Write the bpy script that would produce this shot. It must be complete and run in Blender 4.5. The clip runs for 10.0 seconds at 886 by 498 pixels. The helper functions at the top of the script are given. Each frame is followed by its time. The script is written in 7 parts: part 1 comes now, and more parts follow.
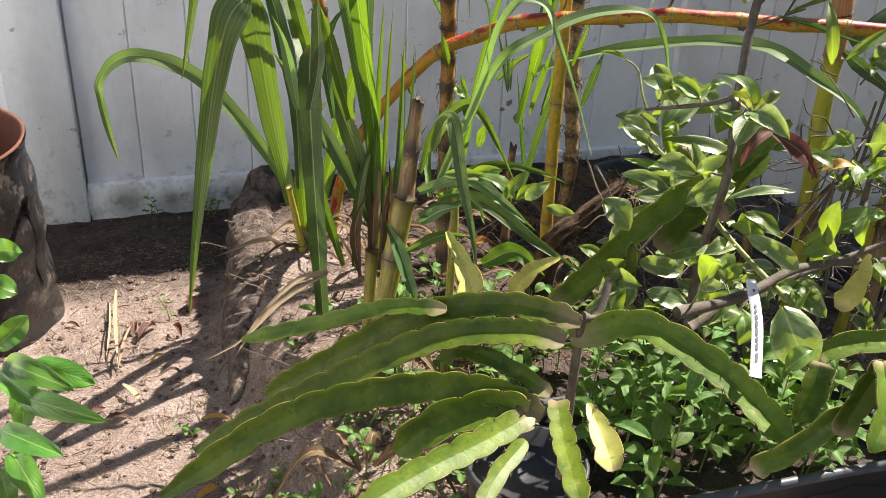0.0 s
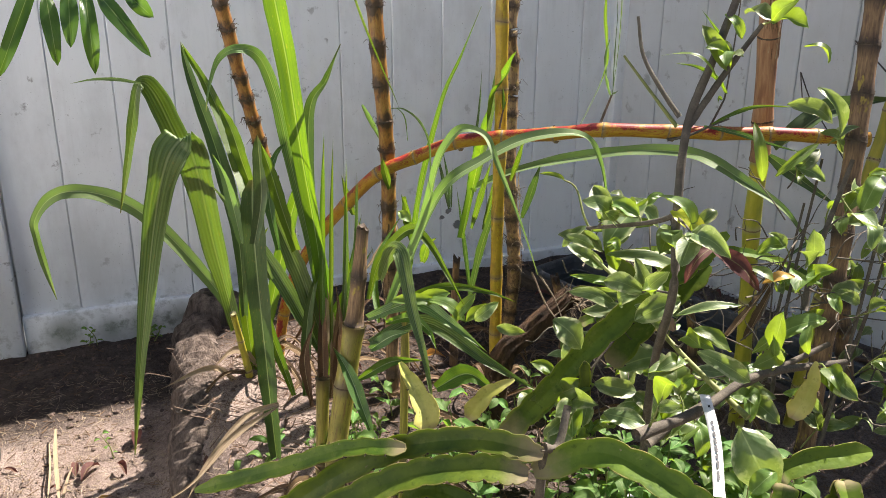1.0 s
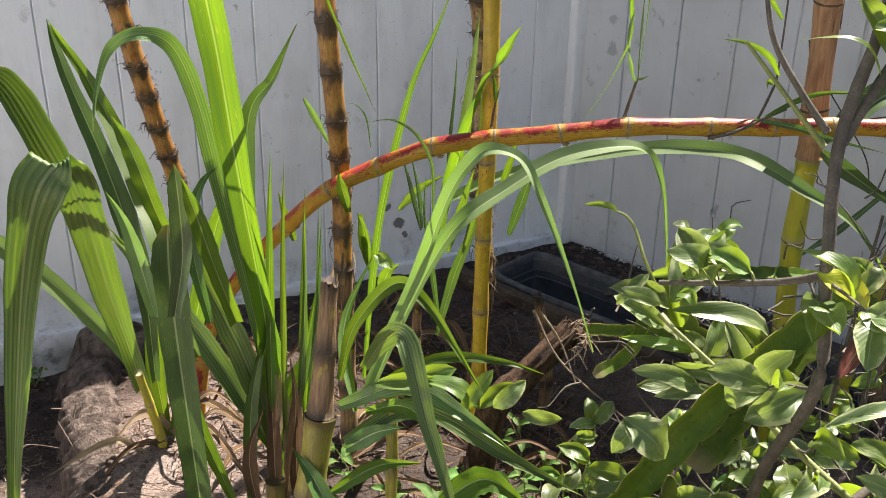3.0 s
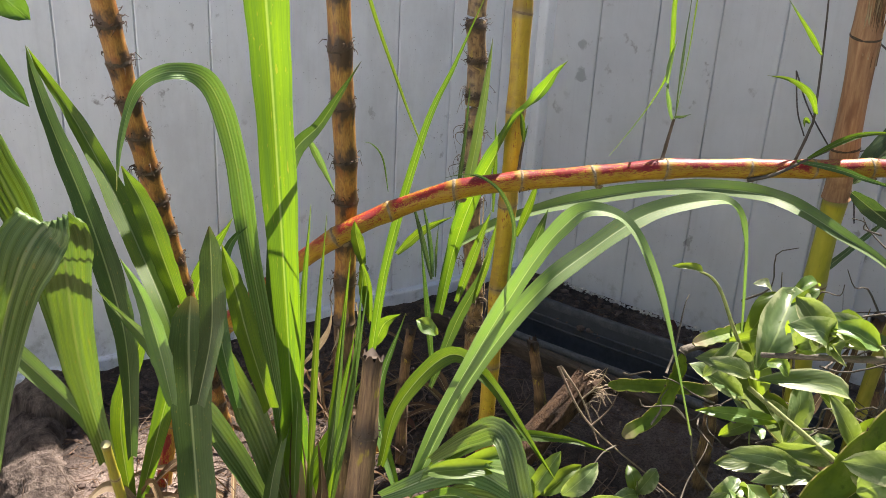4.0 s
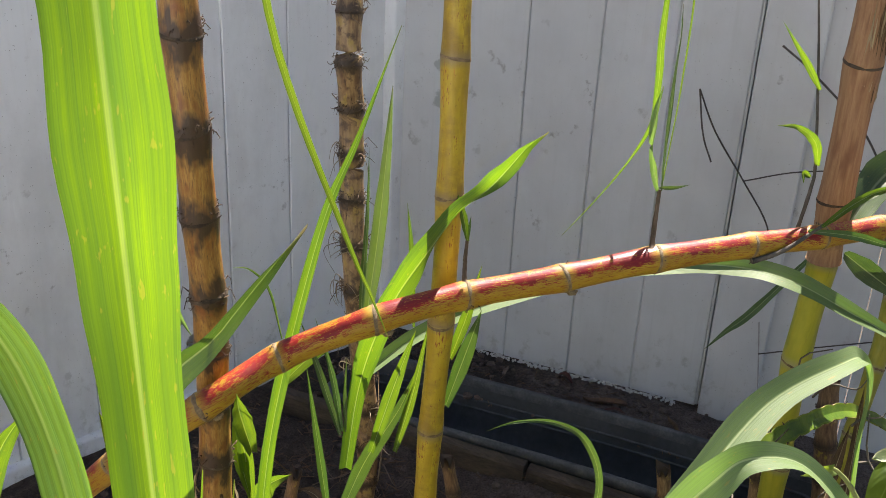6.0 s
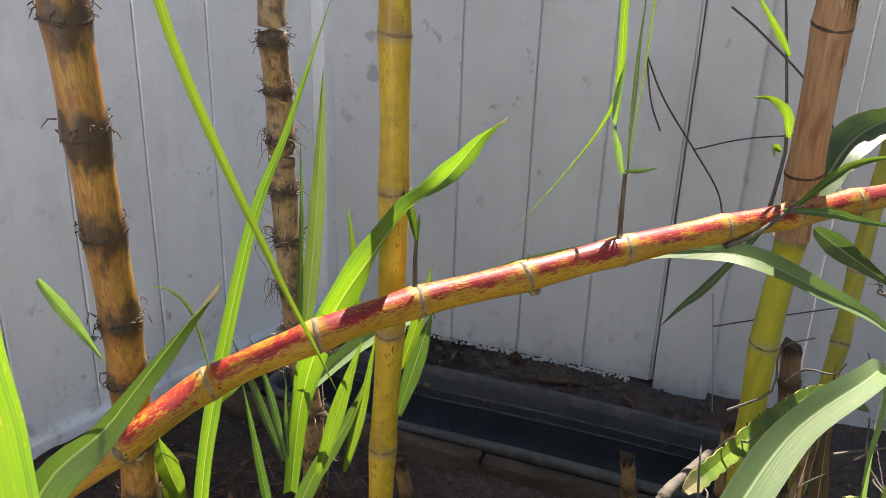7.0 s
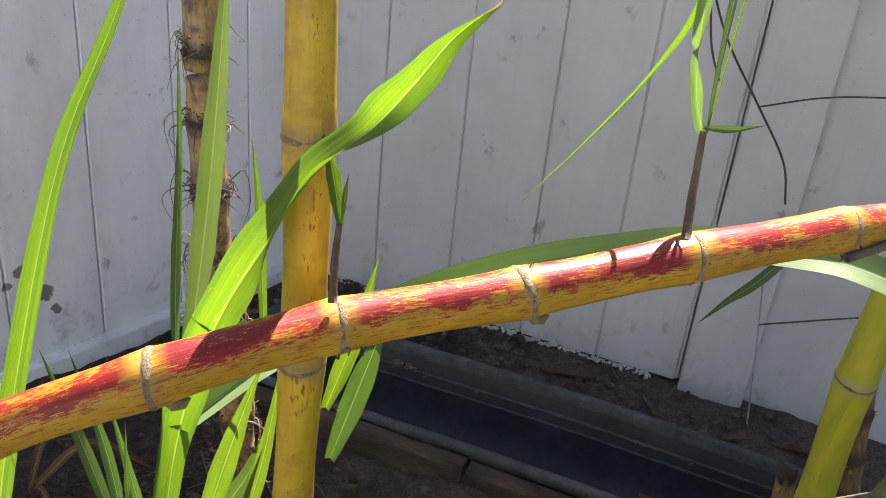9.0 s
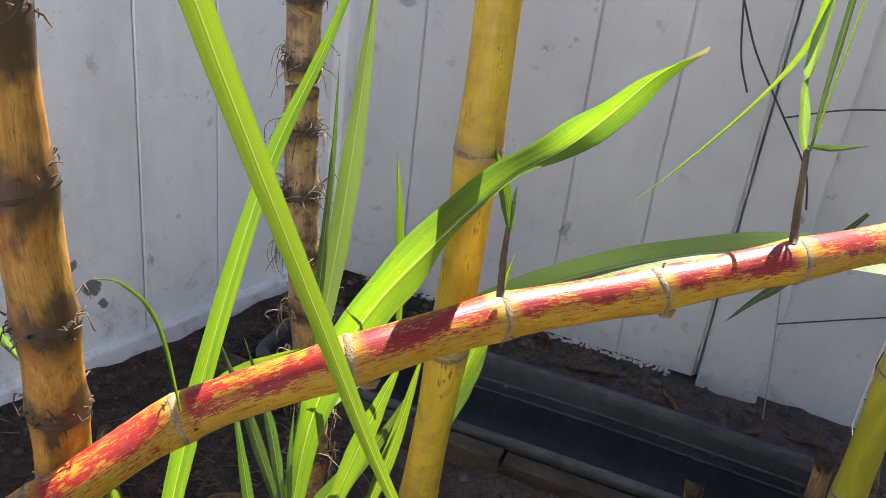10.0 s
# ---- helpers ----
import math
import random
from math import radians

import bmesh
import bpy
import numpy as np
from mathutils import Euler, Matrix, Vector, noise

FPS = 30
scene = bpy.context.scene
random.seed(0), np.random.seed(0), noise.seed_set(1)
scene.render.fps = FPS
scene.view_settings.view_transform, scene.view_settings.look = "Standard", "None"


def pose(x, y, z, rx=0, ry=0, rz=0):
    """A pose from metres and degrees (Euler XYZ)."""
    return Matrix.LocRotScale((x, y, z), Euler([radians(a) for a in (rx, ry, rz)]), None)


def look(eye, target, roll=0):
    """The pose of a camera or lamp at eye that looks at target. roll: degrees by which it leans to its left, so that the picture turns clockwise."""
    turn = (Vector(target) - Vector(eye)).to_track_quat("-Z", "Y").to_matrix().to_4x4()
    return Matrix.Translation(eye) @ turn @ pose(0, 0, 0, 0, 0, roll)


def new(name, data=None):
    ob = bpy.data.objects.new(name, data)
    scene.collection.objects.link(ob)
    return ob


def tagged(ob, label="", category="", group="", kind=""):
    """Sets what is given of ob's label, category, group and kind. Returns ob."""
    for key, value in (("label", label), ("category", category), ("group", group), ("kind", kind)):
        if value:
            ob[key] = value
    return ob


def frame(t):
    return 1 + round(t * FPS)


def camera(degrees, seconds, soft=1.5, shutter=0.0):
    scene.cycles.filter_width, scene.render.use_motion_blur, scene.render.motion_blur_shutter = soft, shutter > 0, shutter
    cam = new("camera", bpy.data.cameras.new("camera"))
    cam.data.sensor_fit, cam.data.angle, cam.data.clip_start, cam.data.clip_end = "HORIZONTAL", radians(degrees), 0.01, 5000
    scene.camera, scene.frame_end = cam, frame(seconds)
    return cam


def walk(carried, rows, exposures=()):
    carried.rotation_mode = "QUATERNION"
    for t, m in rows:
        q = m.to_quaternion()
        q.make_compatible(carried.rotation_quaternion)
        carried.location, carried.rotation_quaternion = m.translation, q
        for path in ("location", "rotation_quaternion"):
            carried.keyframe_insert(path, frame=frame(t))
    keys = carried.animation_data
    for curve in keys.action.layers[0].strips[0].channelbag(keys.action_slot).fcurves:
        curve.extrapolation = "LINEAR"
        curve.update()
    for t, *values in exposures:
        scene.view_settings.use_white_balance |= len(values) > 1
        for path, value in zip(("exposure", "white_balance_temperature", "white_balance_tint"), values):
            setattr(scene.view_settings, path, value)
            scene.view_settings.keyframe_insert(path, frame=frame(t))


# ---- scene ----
cam = camera(51.4, 10.0, 0.85)
PATH = [
    (0, -0.9647, -2.2068, 1.4308, 63.16, -1.99, -15.67),
    (0.5, -0.9824, -2.2054, 1.4980, 66.67, -1.47, -18.49),
    (1, -0.9740, -2.1720, 1.4935, 68.99, -0.40, -20.40),
    (1.5, -0.9075, -1.9737, 1.4807, 68.85, 0.85, -21.90),
    (2, -0.8766, -1.7858, 1.4254, 67.61, 1.20, -22.43),
    (2.2, -0.8720, -1.7390, 1.4260, 66.61, 1.01, -22.78),
    (3.3, -0.9770, -1.4700, 1.4340, 66.97, -1.75, -29.32),
    (3.5, -1.0155, -1.4144, 1.4325, 67.28, -2.22, -30.46),
    (4, -1.0121, -1.2688, 1.4199, 67.53, -2.85, -33.21),
    (4.5, -0.8855, -1.1156, 1.4184, 67.50, -3.35, -35.84),
    (5, -0.8417, -1.0291, 1.3730, 67.24, -3.42, -38.85),
    (5.5, -0.8297, -0.8514, 1.3847, 67.47, -2.94, -42.74),
    (5.7, -0.8190, -0.7920, 1.3950, 67.83, -2.78, -44.26),
    (6.8, -0.7630, -0.6580, 1.3880, 66.68, -2.2, -50.75),
    (7, -0.7195, -0.6350, 1.3798, 66.19, -1.86, -50.99),
    (7.5, -0.5838, -0.5427, 1.3419, 63.72, -2.81, -49.88),
    (8, -0.4981, -0.4584, 1.3045, 62.12, -4.22, -48.78),
    (8.5, -0.4354, -0.4281, 1.2843, 62.43, -4.81, -48.55),
    (9, -0.3746, -0.4213, 1.2399, 62.55, -5.11, -48.28),
    (9.5, -0.4401, -0.3910, 1.2541, 62.56, -6.07, -48.19),
    (10, -0.5170, -0.3724, 1.2673, 62.62, -6.24, -49.25),
]
walk(cam, [(r[0], pose(*r[1:])) for r in PATH], [(0.0, 1.63, 6900, 16), (3.5, 1.74, 6900, 17), (5.5, 1.73, 6850, 17), (7.0, 1.92, 6950, 18), (7.5, 2.05, 6950, 18), (8.0, 2.12, 6900, 18), (9.0, 2.08, 6850, 19), (9.5, 2.06, 6800, 19), (10.0, 2.16, 6800, 19)])

# ---- world, sun ----
SUN_EL, SUN_AZ = 52.0, 69.0     # degrees above the horizon; from north (+y) towards east (+x)
world = bpy.data.worlds.new("sky_world")
scene.world = world
world.use_nodes = True
wn, wl = world.node_tree.nodes, world.node_tree.links
sky = wn.new("ShaderNodeTexSky")
sky.sky_type, sky.sun_disc = "NISHITA", False
sky.sun_elevation, sky.sun_rotation = radians(SUN_EL), radians(SUN_AZ)
wl.new(sky.outputs[0], wn["Background"].inputs["Color"])
wn["Background"].inputs["Strength"].default_value = 0.045
sun_data = bpy.data.lights.new("sun", "SUN")
sun_data.energy, sun_data.angle, sun_data.color = 5.0, radians(0.55), (1.0, 0.965, 0.90)
sun = new("sun", sun_data)
sun_way = Vector((math.sin(radians(SUN_AZ)) * math.cos(radians(SUN_EL)), math.cos(radians(SUN_AZ)) * math.cos(radians(SUN_EL)), math.sin(radians(SUN_EL))))
sun.matrix_world = look(sun_way * 8, (0, 0, 0))

# ---- materials ----


class Mat:
    """A node material with short calls."""

    def __init__(self, name, rough=0.6, spec=0.4):
        self.m = bpy.data.materials.new(name)
        self.m.use_nodes = True
        self.n, self.l = self.m.node_tree.nodes, self.m.node_tree.links
        self.b = self.n["Principled BSDF"]
        self.b.inputs["Roughness"].default_value = rough
        self.b.inputs["Specular IOR Level"].default_value = spec
        self.out = self.n["Material Output"]

    def node(self, kind, values=(), **sets):
        nd = self.n.new(kind)
        for k, v in sets.items():
            setattr(nd, k, v)
        for key, v in dict(values).items():
            if hasattr(v, "is_output"):
                self.l.new(v, nd.inputs[key])
            else:
                nd.inputs[key].default_value = (*v, 1.0) if key == "Color" else v
        return nd

    def coord(self, kind="Object"):
        return self.node("ShaderNodeTexCoord").outputs[kind]

    def scaled(self, vec, s):
        return self.node("ShaderNodeMapping", {"Vector": vec, "Scale": s}).outputs[0]

    def noise(self, vec, scale, detail=4.0, rough=0.6):
        return self.node("ShaderNodeTexNoise", {"Vector": vec, "Scale": scale, "Detail": detail, "Roughness": rough}).outputs["Fac"]

    def voronoi(self, vec, scale, out="Distance"):
        return self.node("ShaderNodeTexVoronoi", {"Vector": vec, "Scale": scale}).outputs[out]

    def band(self, fac, lo, hi, a=0.0, b=1.0):
        return self.node("ShaderNodeMapRange", {"Value": fac, "From Min": lo, "From Max": hi, "To Min": a, "To Max": b}, clamp=True).outputs[0]

    def math(self, op, a, b=0.0):
        return self.node("ShaderNodeMath", {0: a, 1: b}, operation=op).outputs[0]

    def mix(self, fac, a, b, how="MIX"):
        nd = self.node("ShaderNodeMix", data_type="RGBA", blend_type=how)
        for key, v in ((0, fac), (6, a), (7, b)):
            if hasattr(v, "is_output"):
                self.l.new(v, nd.inputs[key])
            else:
                nd.inputs[key].default_value = v if key == 0 else (*v, 1.0)
        return nd.outputs[2]

    def vary(self, colour, amount=0.25):
        r = self.node("ShaderNodeObjectInfo").outputs["Random"]
        k = self.band(r, 0, 1, 1 - amount, 1 + amount)
        return self.node("ShaderNodeHueSaturation", {"Hue": self.band(r, 0, 1, 0.5 - amount * 0.05, 0.5 + amount * 0.05), "Value": k, "Color": colour}).outputs[0]

    def colour(self, c):
        if hasattr(c, "is_output"):
            self.l.new(c, self.b.inputs["Base Color"])
        else:
            self.b.inputs["Base Color"].default_value = (*c, 1.0)
        return self

    def rough(self, fac):
        self.l.new(fac, self.b.inputs["Roughness"])
        return self

    def bump(self, height, strength=0.3, dist=0.01):
        nd = self.node("ShaderNodeBump", {"Height": height, "Strength": strength, "Distance": dist})
        self.l.new(nd.outputs[0], self.b.inputs["Normal"])
        return self

    def see_through(self, colour, share):
        """Adds light that shines through a thin leaf."""
        tr = self.node("ShaderNodeBsdfTranslucent", {"Color": colour})
        mx = self.node("ShaderNodeMixShader", {0: share, 1: self.b.outputs[0], 2: tr.outputs[0]})
        self.l.new(mx.outputs[0], self.out.inputs["Surface"])
        return self

    def own_uv(self, s):
        """Leaf coordinates, scaled and shifted by a chance of its own for every leaf."""
        r = self.node("ShaderNodeObjectInfo").outputs["Random"]
        shift = self.node("ShaderNodeCombineXYZ", {0: self.math("MULTIPLY", r, 37.0), 1: self.math("MULTIPLY", r, 91.0)}).outputs[0]
        return self.node("ShaderNodeVectorMath", {0: self.scaled(self.coord("UV"), s), 1: shift}, operation="ADD").outputs[0]

    def uv(self):
        s = self.node("ShaderNodeSeparateXYZ", {0: self.coord("UV")})
        return s.outputs[0], s.outputs[1]


def blade_material(name, dark, light, glow, dry=False, share=0.32, pleat=0.6, bands=4.5, rough=0.42, gloss=0.4):
    m = Mat(name, rough if not dry else 0.8, gloss if not dry else 0.3)
    u, v = m.uv()
    off = m.math("ABSOLUTE", m.math("SUBTRACT", u, 0.5))
    rib = m.band(off, 0.014, 0.040, 1.0, 0.0)
    groove = m.math("MULTIPLY", m.band(m.math("ABSOLUTE", m.math("SUBTRACT", u, 0.565)), 0.008, 0.022, 1.0, 0.0), 0.6)
    lines = m.node("ShaderNodeTexWave", {"Vector": m.scaled(m.coord("UV"), (1, 0.02, 1)), "Scale": bands, "Distortion": 1.6, "Detail": 2.0}, wave_type="BANDS", bands_direction="X").outputs["Fac"]
    blot = m.noise(m.own_uv((3, 9, 1)), 1.0, 3)
    streaks = m.noise(m.own_uv((44, 1.1, 1)), 1.0, 3)
    c = m.mix(m.band(blot, 0.3, 0.7), dark, light)
    wide = m.noise(m.own_uv((4, 2.2, 1)), 1.0, 4, 0.6)
    fine = m.noise(m.own_uv((110, 1.6, 1)), 1.0, 2)
    c = m.mix(m.math("MULTIPLY", lines, pleat if bands < 3 else pleat * 0.35), c, tuple(1.5 * x for x in light))
    c = m.mix(m.band(fine, 0.4, 0.65, 0.0, 0.4), c, tuple(1.25 * x for x in light))
    c = m.mix(m.band(streaks, 0.45, 0.7, 0.0, 0.55), c, tuple(0.7 * x for x in dark))
    c = m.mix(m.math("MULTIPLY", rib, 0.6), c, (0.42, 0.5, 0.26) if not dry else (0.6, 0.5, 0.3))
    spots = m.band(m.noise(m.own_uv((14, 60, 1)), 1.0, 2), 0.64, 0.70)
    c = m.mix(m.math("MULTIPLY", spots, 0.5), c, (0.3, 0.24, 0.06))
    tip = m.band(v, 0.93, 1.0)
    c = m.mix(m.math("MULTIPLY", tip, 0.7), c, (0.36, 0.27, 0.08))
    c = m.vary(c, 0.22)
    m.colour(c)
    m.bump(m.math("ADD", m.math("MULTIPLY", lines, 1.0 if bands < 3 else 0.3), m.math("ADD", m.math("MULTIPLY", streaks, 0.7), m.math("MULTIPLY", fine, 0.5))), 0.28 if pleat > 0.3 else 0.18, 0.0012)
    g = m.mix(m.math("MULTIPLY", rib, 0.55), glow, (0.52, 0.60, 0.06))
    g = m.mix(groove, g, tuple(1.8 * x for x in dark))
    g = m.mix(m.math("MULTIPLY", lines, 0.45 if bands < 3 else 0.26), g, tuple(1.6 * x for x in dark))
    g = m.mix(m.band(blot, 0.5, 0.75, 0.0, 0.5), g, dark)
    g = m.mix(m.band(wide, 0.46, 0.64, 0.0, 0.6), g, tuple(2.0 * x for x in dark))
    g = m.mix(m.band(streaks, 0.42, 0.66, 0.0, 0.45), g, tuple(2.2 * x for x in dark))
    edge = m.band(off, 0.34, 0.5, 0.0, 0.3)
    g = m.mix(m.band(fine, 0.4, 0.65, 0.0, 0.5), g, tuple(2.2 * x for x in dark))
    g = m.mix(edge, g, tuple(2.0 * x for x in dark))
    g = m.mix(m.math("MULTIPLY", spots, 0.35), g, (0.35, 0.28, 0.03))
    m.see_through(m.vary(g, 0.15), share if not dry else 0.2)
    return m.m


LEAF = blade_material("cane_leaf", (0.035, 0.080, 0.010), (0.075, 0.14, 0.020), (0.27, 0.43, 0.0025), share=0.42, gloss=0.28)
LEAF_MID = blade_material("cane_leaf_deep", (0.03, 0.075, 0.018), (0.075, 0.14, 0.035), (0.20, 0.38, 0.012), share=0.20)
# darker copy of the cane leaf: the shade on it is put into the colour
LEAF_DARK = blade_material("cane_leaf_shaded", (0.030, 0.064, 0.020), (0.075, 0.13, 0.045), (0.16, 0.29, 0.018), share=0.15)
# pleated leaf whose pale stripes are the glints on the folds, coloured in
LEAF_PALE = blade_material("cane_leaf_pleat_glints", (0.025, 0.068, 0.014), (0.14, 0.22, 0.075), (0.33, 0.52, 0.008), share=0.24, pleat=0.9, bands=2.2)
# paler leaf copy: sunlit sheen of upper sides is mixed into its base colour
LEAF_SHEEN = blade_material("cane_leaf_sunlit_sheen", (0.085, 0.132, 0.048), (0.15, 0.21, 0.088), (0.28, 0.54, 0.008), share=0.28, pleat=0.28, rough=0.55, gloss=0.28)
LEAF_HUSK = blade_material("cane_husk_leaf", (0.05, 0.03, 0.018), (0.17, 0.105, 0.055), (0.2, 0.12, 0.05), True)
LEAF_DRY = blade_material("cane_leaf_dry", (0.23, 0.175, 0.105), (0.40, 0.315, 0.205), (0.42, 0.33, 0.18), True)


def cane_material(name, kind):
    """Stalk skin: the first coordinate runs round, the second counts the joints."""
    m = Mat(name, 0.36, 0.5)
    u, v = m.uv()
    f = m.math("FRACT", v)
    ends = m.math("MINIMUM", f, m.math("SUBTRACT", 1.0, f))
    uvw = m.coord("UV")
    streak = m.noise(m.scaled(uvw, (26, 2.4, 1)), 1.0, 5, 0.65)
    fine = m.noise(m.scaled(uvw, (70, 6, 1)), 1.0, 4, 0.7)
    patch = m.noise(m.scaled(uvw, (5, 2.0, 1)), 1.0, 3)
    if kind == "brown":
        c = m.mix(m.band(streak, 0.35, 0.65), (0.24, 0.098, 0.018), (0.46, 0.26, 0.06))
        c = m.mix(m.band(patch, 0.52, 0.66, 0.0, 0.85), c, (0.20, 0.065, 0.018))
        c = m.mix(m.band(m.math("ADD", fine, m.math("MULTIPLY", m.math("SUBTRACT", streak, 0.5), 0.8)), 0.52, 0.66, 0.0, 0.6), c, (0.10, 0.04, 0.018))
        dark = m.band(m.math("ADD", ends, m.math("MULTIPLY", m.math("SUBTRACT", patch, 0.5), 1.3)), 0.11, 0.34, 0.93, 0.0)
        c = m.mix(dark, c, (0.036, 0.021, 0.014))
        c = m.mix(m.band(fine, 0.62, 0.70, 0.0, 0.8), c, (0.06, 0.035, 0.02))
    elif kind == "old":
        c = m.mix(m.band(m.math("ADD", m.math("MULTIPLY", streak, 0.5), m.math("MULTIPLY", patch, 0.5)), 0.38, 0.62), (0.15, 0.085, 0.04), (0.47, 0.33, 0.15))
        c = m.mix(m.band(m.noise(m.scaled(uvw, (9, 5, 1)), 1.0, 4), 0.5, 0.62, 0.0, 0.85), c, (0.075, 0.045, 0.028))
        c = m.mix(m.band(patch, 0.58, 0.66, 0.0, 0.7), c, (0.42, 0.31, 0.06))
        c = m.mix(m.band(m.math("ADD", ends, m.math("MULTIPLY", m.math("SUBTRACT", fine, 0.5), 0.3)), 0.05, 0.20, 0.9, 0.0), c, (0.035, 0.024, 0.017))
    elif kind == "husk":
        c = m.mix(m.band(streak, 0.35, 0.65), (0.11, 0.06, 0.03), (0.33, 0.215, 0.105))
        c = m.mix(m.band(ends, 0.05, 0.30, 0.8, 0.0), c, (0.03, 0.022, 0.016))
        c = m.mix(m.band(patch, 0.60, 0.66), c, (0.36, 0.28, 0.05))
    elif kind == "yellow":
        c = m.mix(m.band(patch, 0.35, 0.65), (0.40, 0.265, 0.016), (0.53, 0.395, 0.026))
        c = m.mix(m.band(m.math("ADD", streak, m.math("MULTIPLY", m.math("SUBTRACT", patch, 0.5), 0.5)), 0.60, 0.74), c, (0.46, 0.17, 0.02))
        c = m.mix(m.band(m.math("ADD", m.noise(m.scaled(uvw, (46, 16, 1)), 1.0, 5, 0.7), m.math("MULTIPLY", m.math("SUBTRACT", patch, 0.5), 0.6)), 0.61, 0.68), c, (0.24, 0.06, 0.015))
        c = m.mix(m.band(m.math("ABSOLUTE", m.math("SUBTRACT", u, 0.72)), 0.02, 0.10, 0.35, 0.0), c, (0.55, 0.17, 0.02))
        c = m.mix(m.band(m.math("ADD", m.noise(m.scaled(uvw, (3, 7, 1)), 1.0, 5, 0.7), m.math("MULTIPLY", m.band(f, 0.0, 0.4, 1.0, 0.0), 0.16)), 0.50, 0.70, 0.0, 0.65), c, (0.24, 0.145, 0.022))
        c = m.mix(m.band(m.noise(m.scaled(uvw, (40, 30, 1)), 1.0, 3), 0.69, 0.73, 0.0, 0.8), c, (0.08, 0.05, 0.02))
        c = m.mix(m.band(ends, 0.0, 0.07, 0.75, 0.0), c, (0.22, 0.17, 0.10))
    elif kind == "green":
        c = m.mix(m.band(patch, 0.35, 0.65), (0.27, 0.28, 0.025), (0.42, 0.37, 0.035))
        c = m.mix(m.band(streak, 0.62, 0.72), c, (0.22, 0.20, 0.04))
        c = m.mix(m.band(ends, 0.0, 0.07, 0.7, 0.0), c, (0.30, 0.28, 0.20))
        c = m.mix(m.band(fine, 0.70, 0.75), c, (0.06, 0.05, 0.02))
    elif kind == "stub":
        c = m.mix(m.band(patch, 0.35, 0.65), (0.17, 0.16, 0.03), (0.33, 0.29, 0.05))
        c = m.mix(m.band(streak, 0.52, 0.66, 0.0, 0.8), c, (0.15, 0.085, 0.035))
        c = m.mix(m.band(fine, 0.58, 0.68, 0.0, 0.9), c, (0.05, 0.035, 0.02))
        c = m.mix(m.band(ends, 0.02, 0.16, 0.8, 0.0), c, (0.10, 0.075, 0.045))
    elif kind == "dead":
        c = m.mix(m.band(streak, 0.35, 0.65), (0.26, 0.13, 0.06), (0.42, 0.25, 0.13))
        c = m.mix(m.band(patch, 0.5, 0.7), c, (0.18, 0.08, 0.04))
        m.b.inputs["Roughness"].default_value = 0.7
    else:  # red blush over yellow
        top = m.band(m.math("ABSOLUTE", m.math("SUBTRACT", u, 0.5)), 0.10, 0.30, 1.0, 0.0)
        red = m.mix(m.band(patch, 0.42, 0.62), (0.36, 0.020, 0.016), (0.20, 0.014, 0.016))
        yel = m.mix(m.band(patch, 0.35, 0.65), (0.35, 0.195, 0.016), (0.46, 0.29, 0.030))
        long = m.math("ADD", m.math("MULTIPLY", m.noise(m.scaled(uvw, (84, 15, 1)), 1.0, 6, 0.72), 0.72), m.math("MULTIPLY", m.noise(m.scaled(uvw, (9, 2.6, 1)), 1.0, 3), 0.28))
        edge = m.math("ADD", m.math("MULTIPLY", top, 0.21), m.math("MULTIPLY", m.math("SUBTRACT", patch, 0.5), 0.5))
        fac = m.band(m.math("ADD", long, edge), 0.656, 0.686)
        fac = m.math("MULTIPLY", fac, m.band(ends, 0.03, 0.12))
        c = m.mix(fac, yel, red)
        c = m.mix(m.band(m.math("ADD", m.math("MULTIPLY", fine, 0.6), m.math("MULTIPLY", m.noise(m.scaled(uvw, (34, 14, 1)), 1.0, 5, 0.7), 0.4)), 0.52, 0.58, 0.0, 0.85), c, (0.24, 0.05, 0.018))
        c = m.mix(m.band(m.noise(m.scaled(uvw, (60, 22, 1)), 1.0, 3), 0.66, 0.70), c, (0.04, 0.025, 0.02))
        c = m.mix(m.band(ends, 0.0, 0.05, 0.55, 0.0), c, (0.26, 0.18, 0.10))
        m.b.inputs["Specular IOR Level"].default_value = 0.3
    m.colour(m.vary(c, 0.10))
    m.rough(m.band(streak, 0.3, 0.7, 0.32, 0.56) if kind not in ("husk", "dead") else m.band(streak, 0.3, 0.7, 0.6, 0.85))
    m.bump(m.math("ADD", streak, m.math("MULTIPLY", fine, 0.5)), 0.25 if kind not in ("husk", "dead") else 0.8, 0.002)
    return m.m


CANE = {k: cane_material("cane_" + k, k) for k in ("brown", "husk", "old", "yellow", "green", "stub", "dead", "red")}


def plain(name, a, b, scale, rough=0.7, bump=0.3, dist=0.004, stretch=(1, 1, 1), spec=0.35, vary=0.12, detail=6):
    m = Mat(name, rough, spec)
    p = m.scaled(m.coord(), stretch)
    big, small = m.noise(p, scale, detail), m.noise(p, scale * 7, 5)
    c = m.mix(m.band(big, 0.3, 0.7), a, b)
    c = m.mix(m.band(small, 0.35, 0.75, 0.0, 0.55), c, tuple(0.55 * x for x in a))
    m.colour(m.vary(c, vary) if vary else c)
    m.bump(m.math("ADD", big, m.math("MULTIPLY", small, 0.6)), bump, dist)
    return m.m


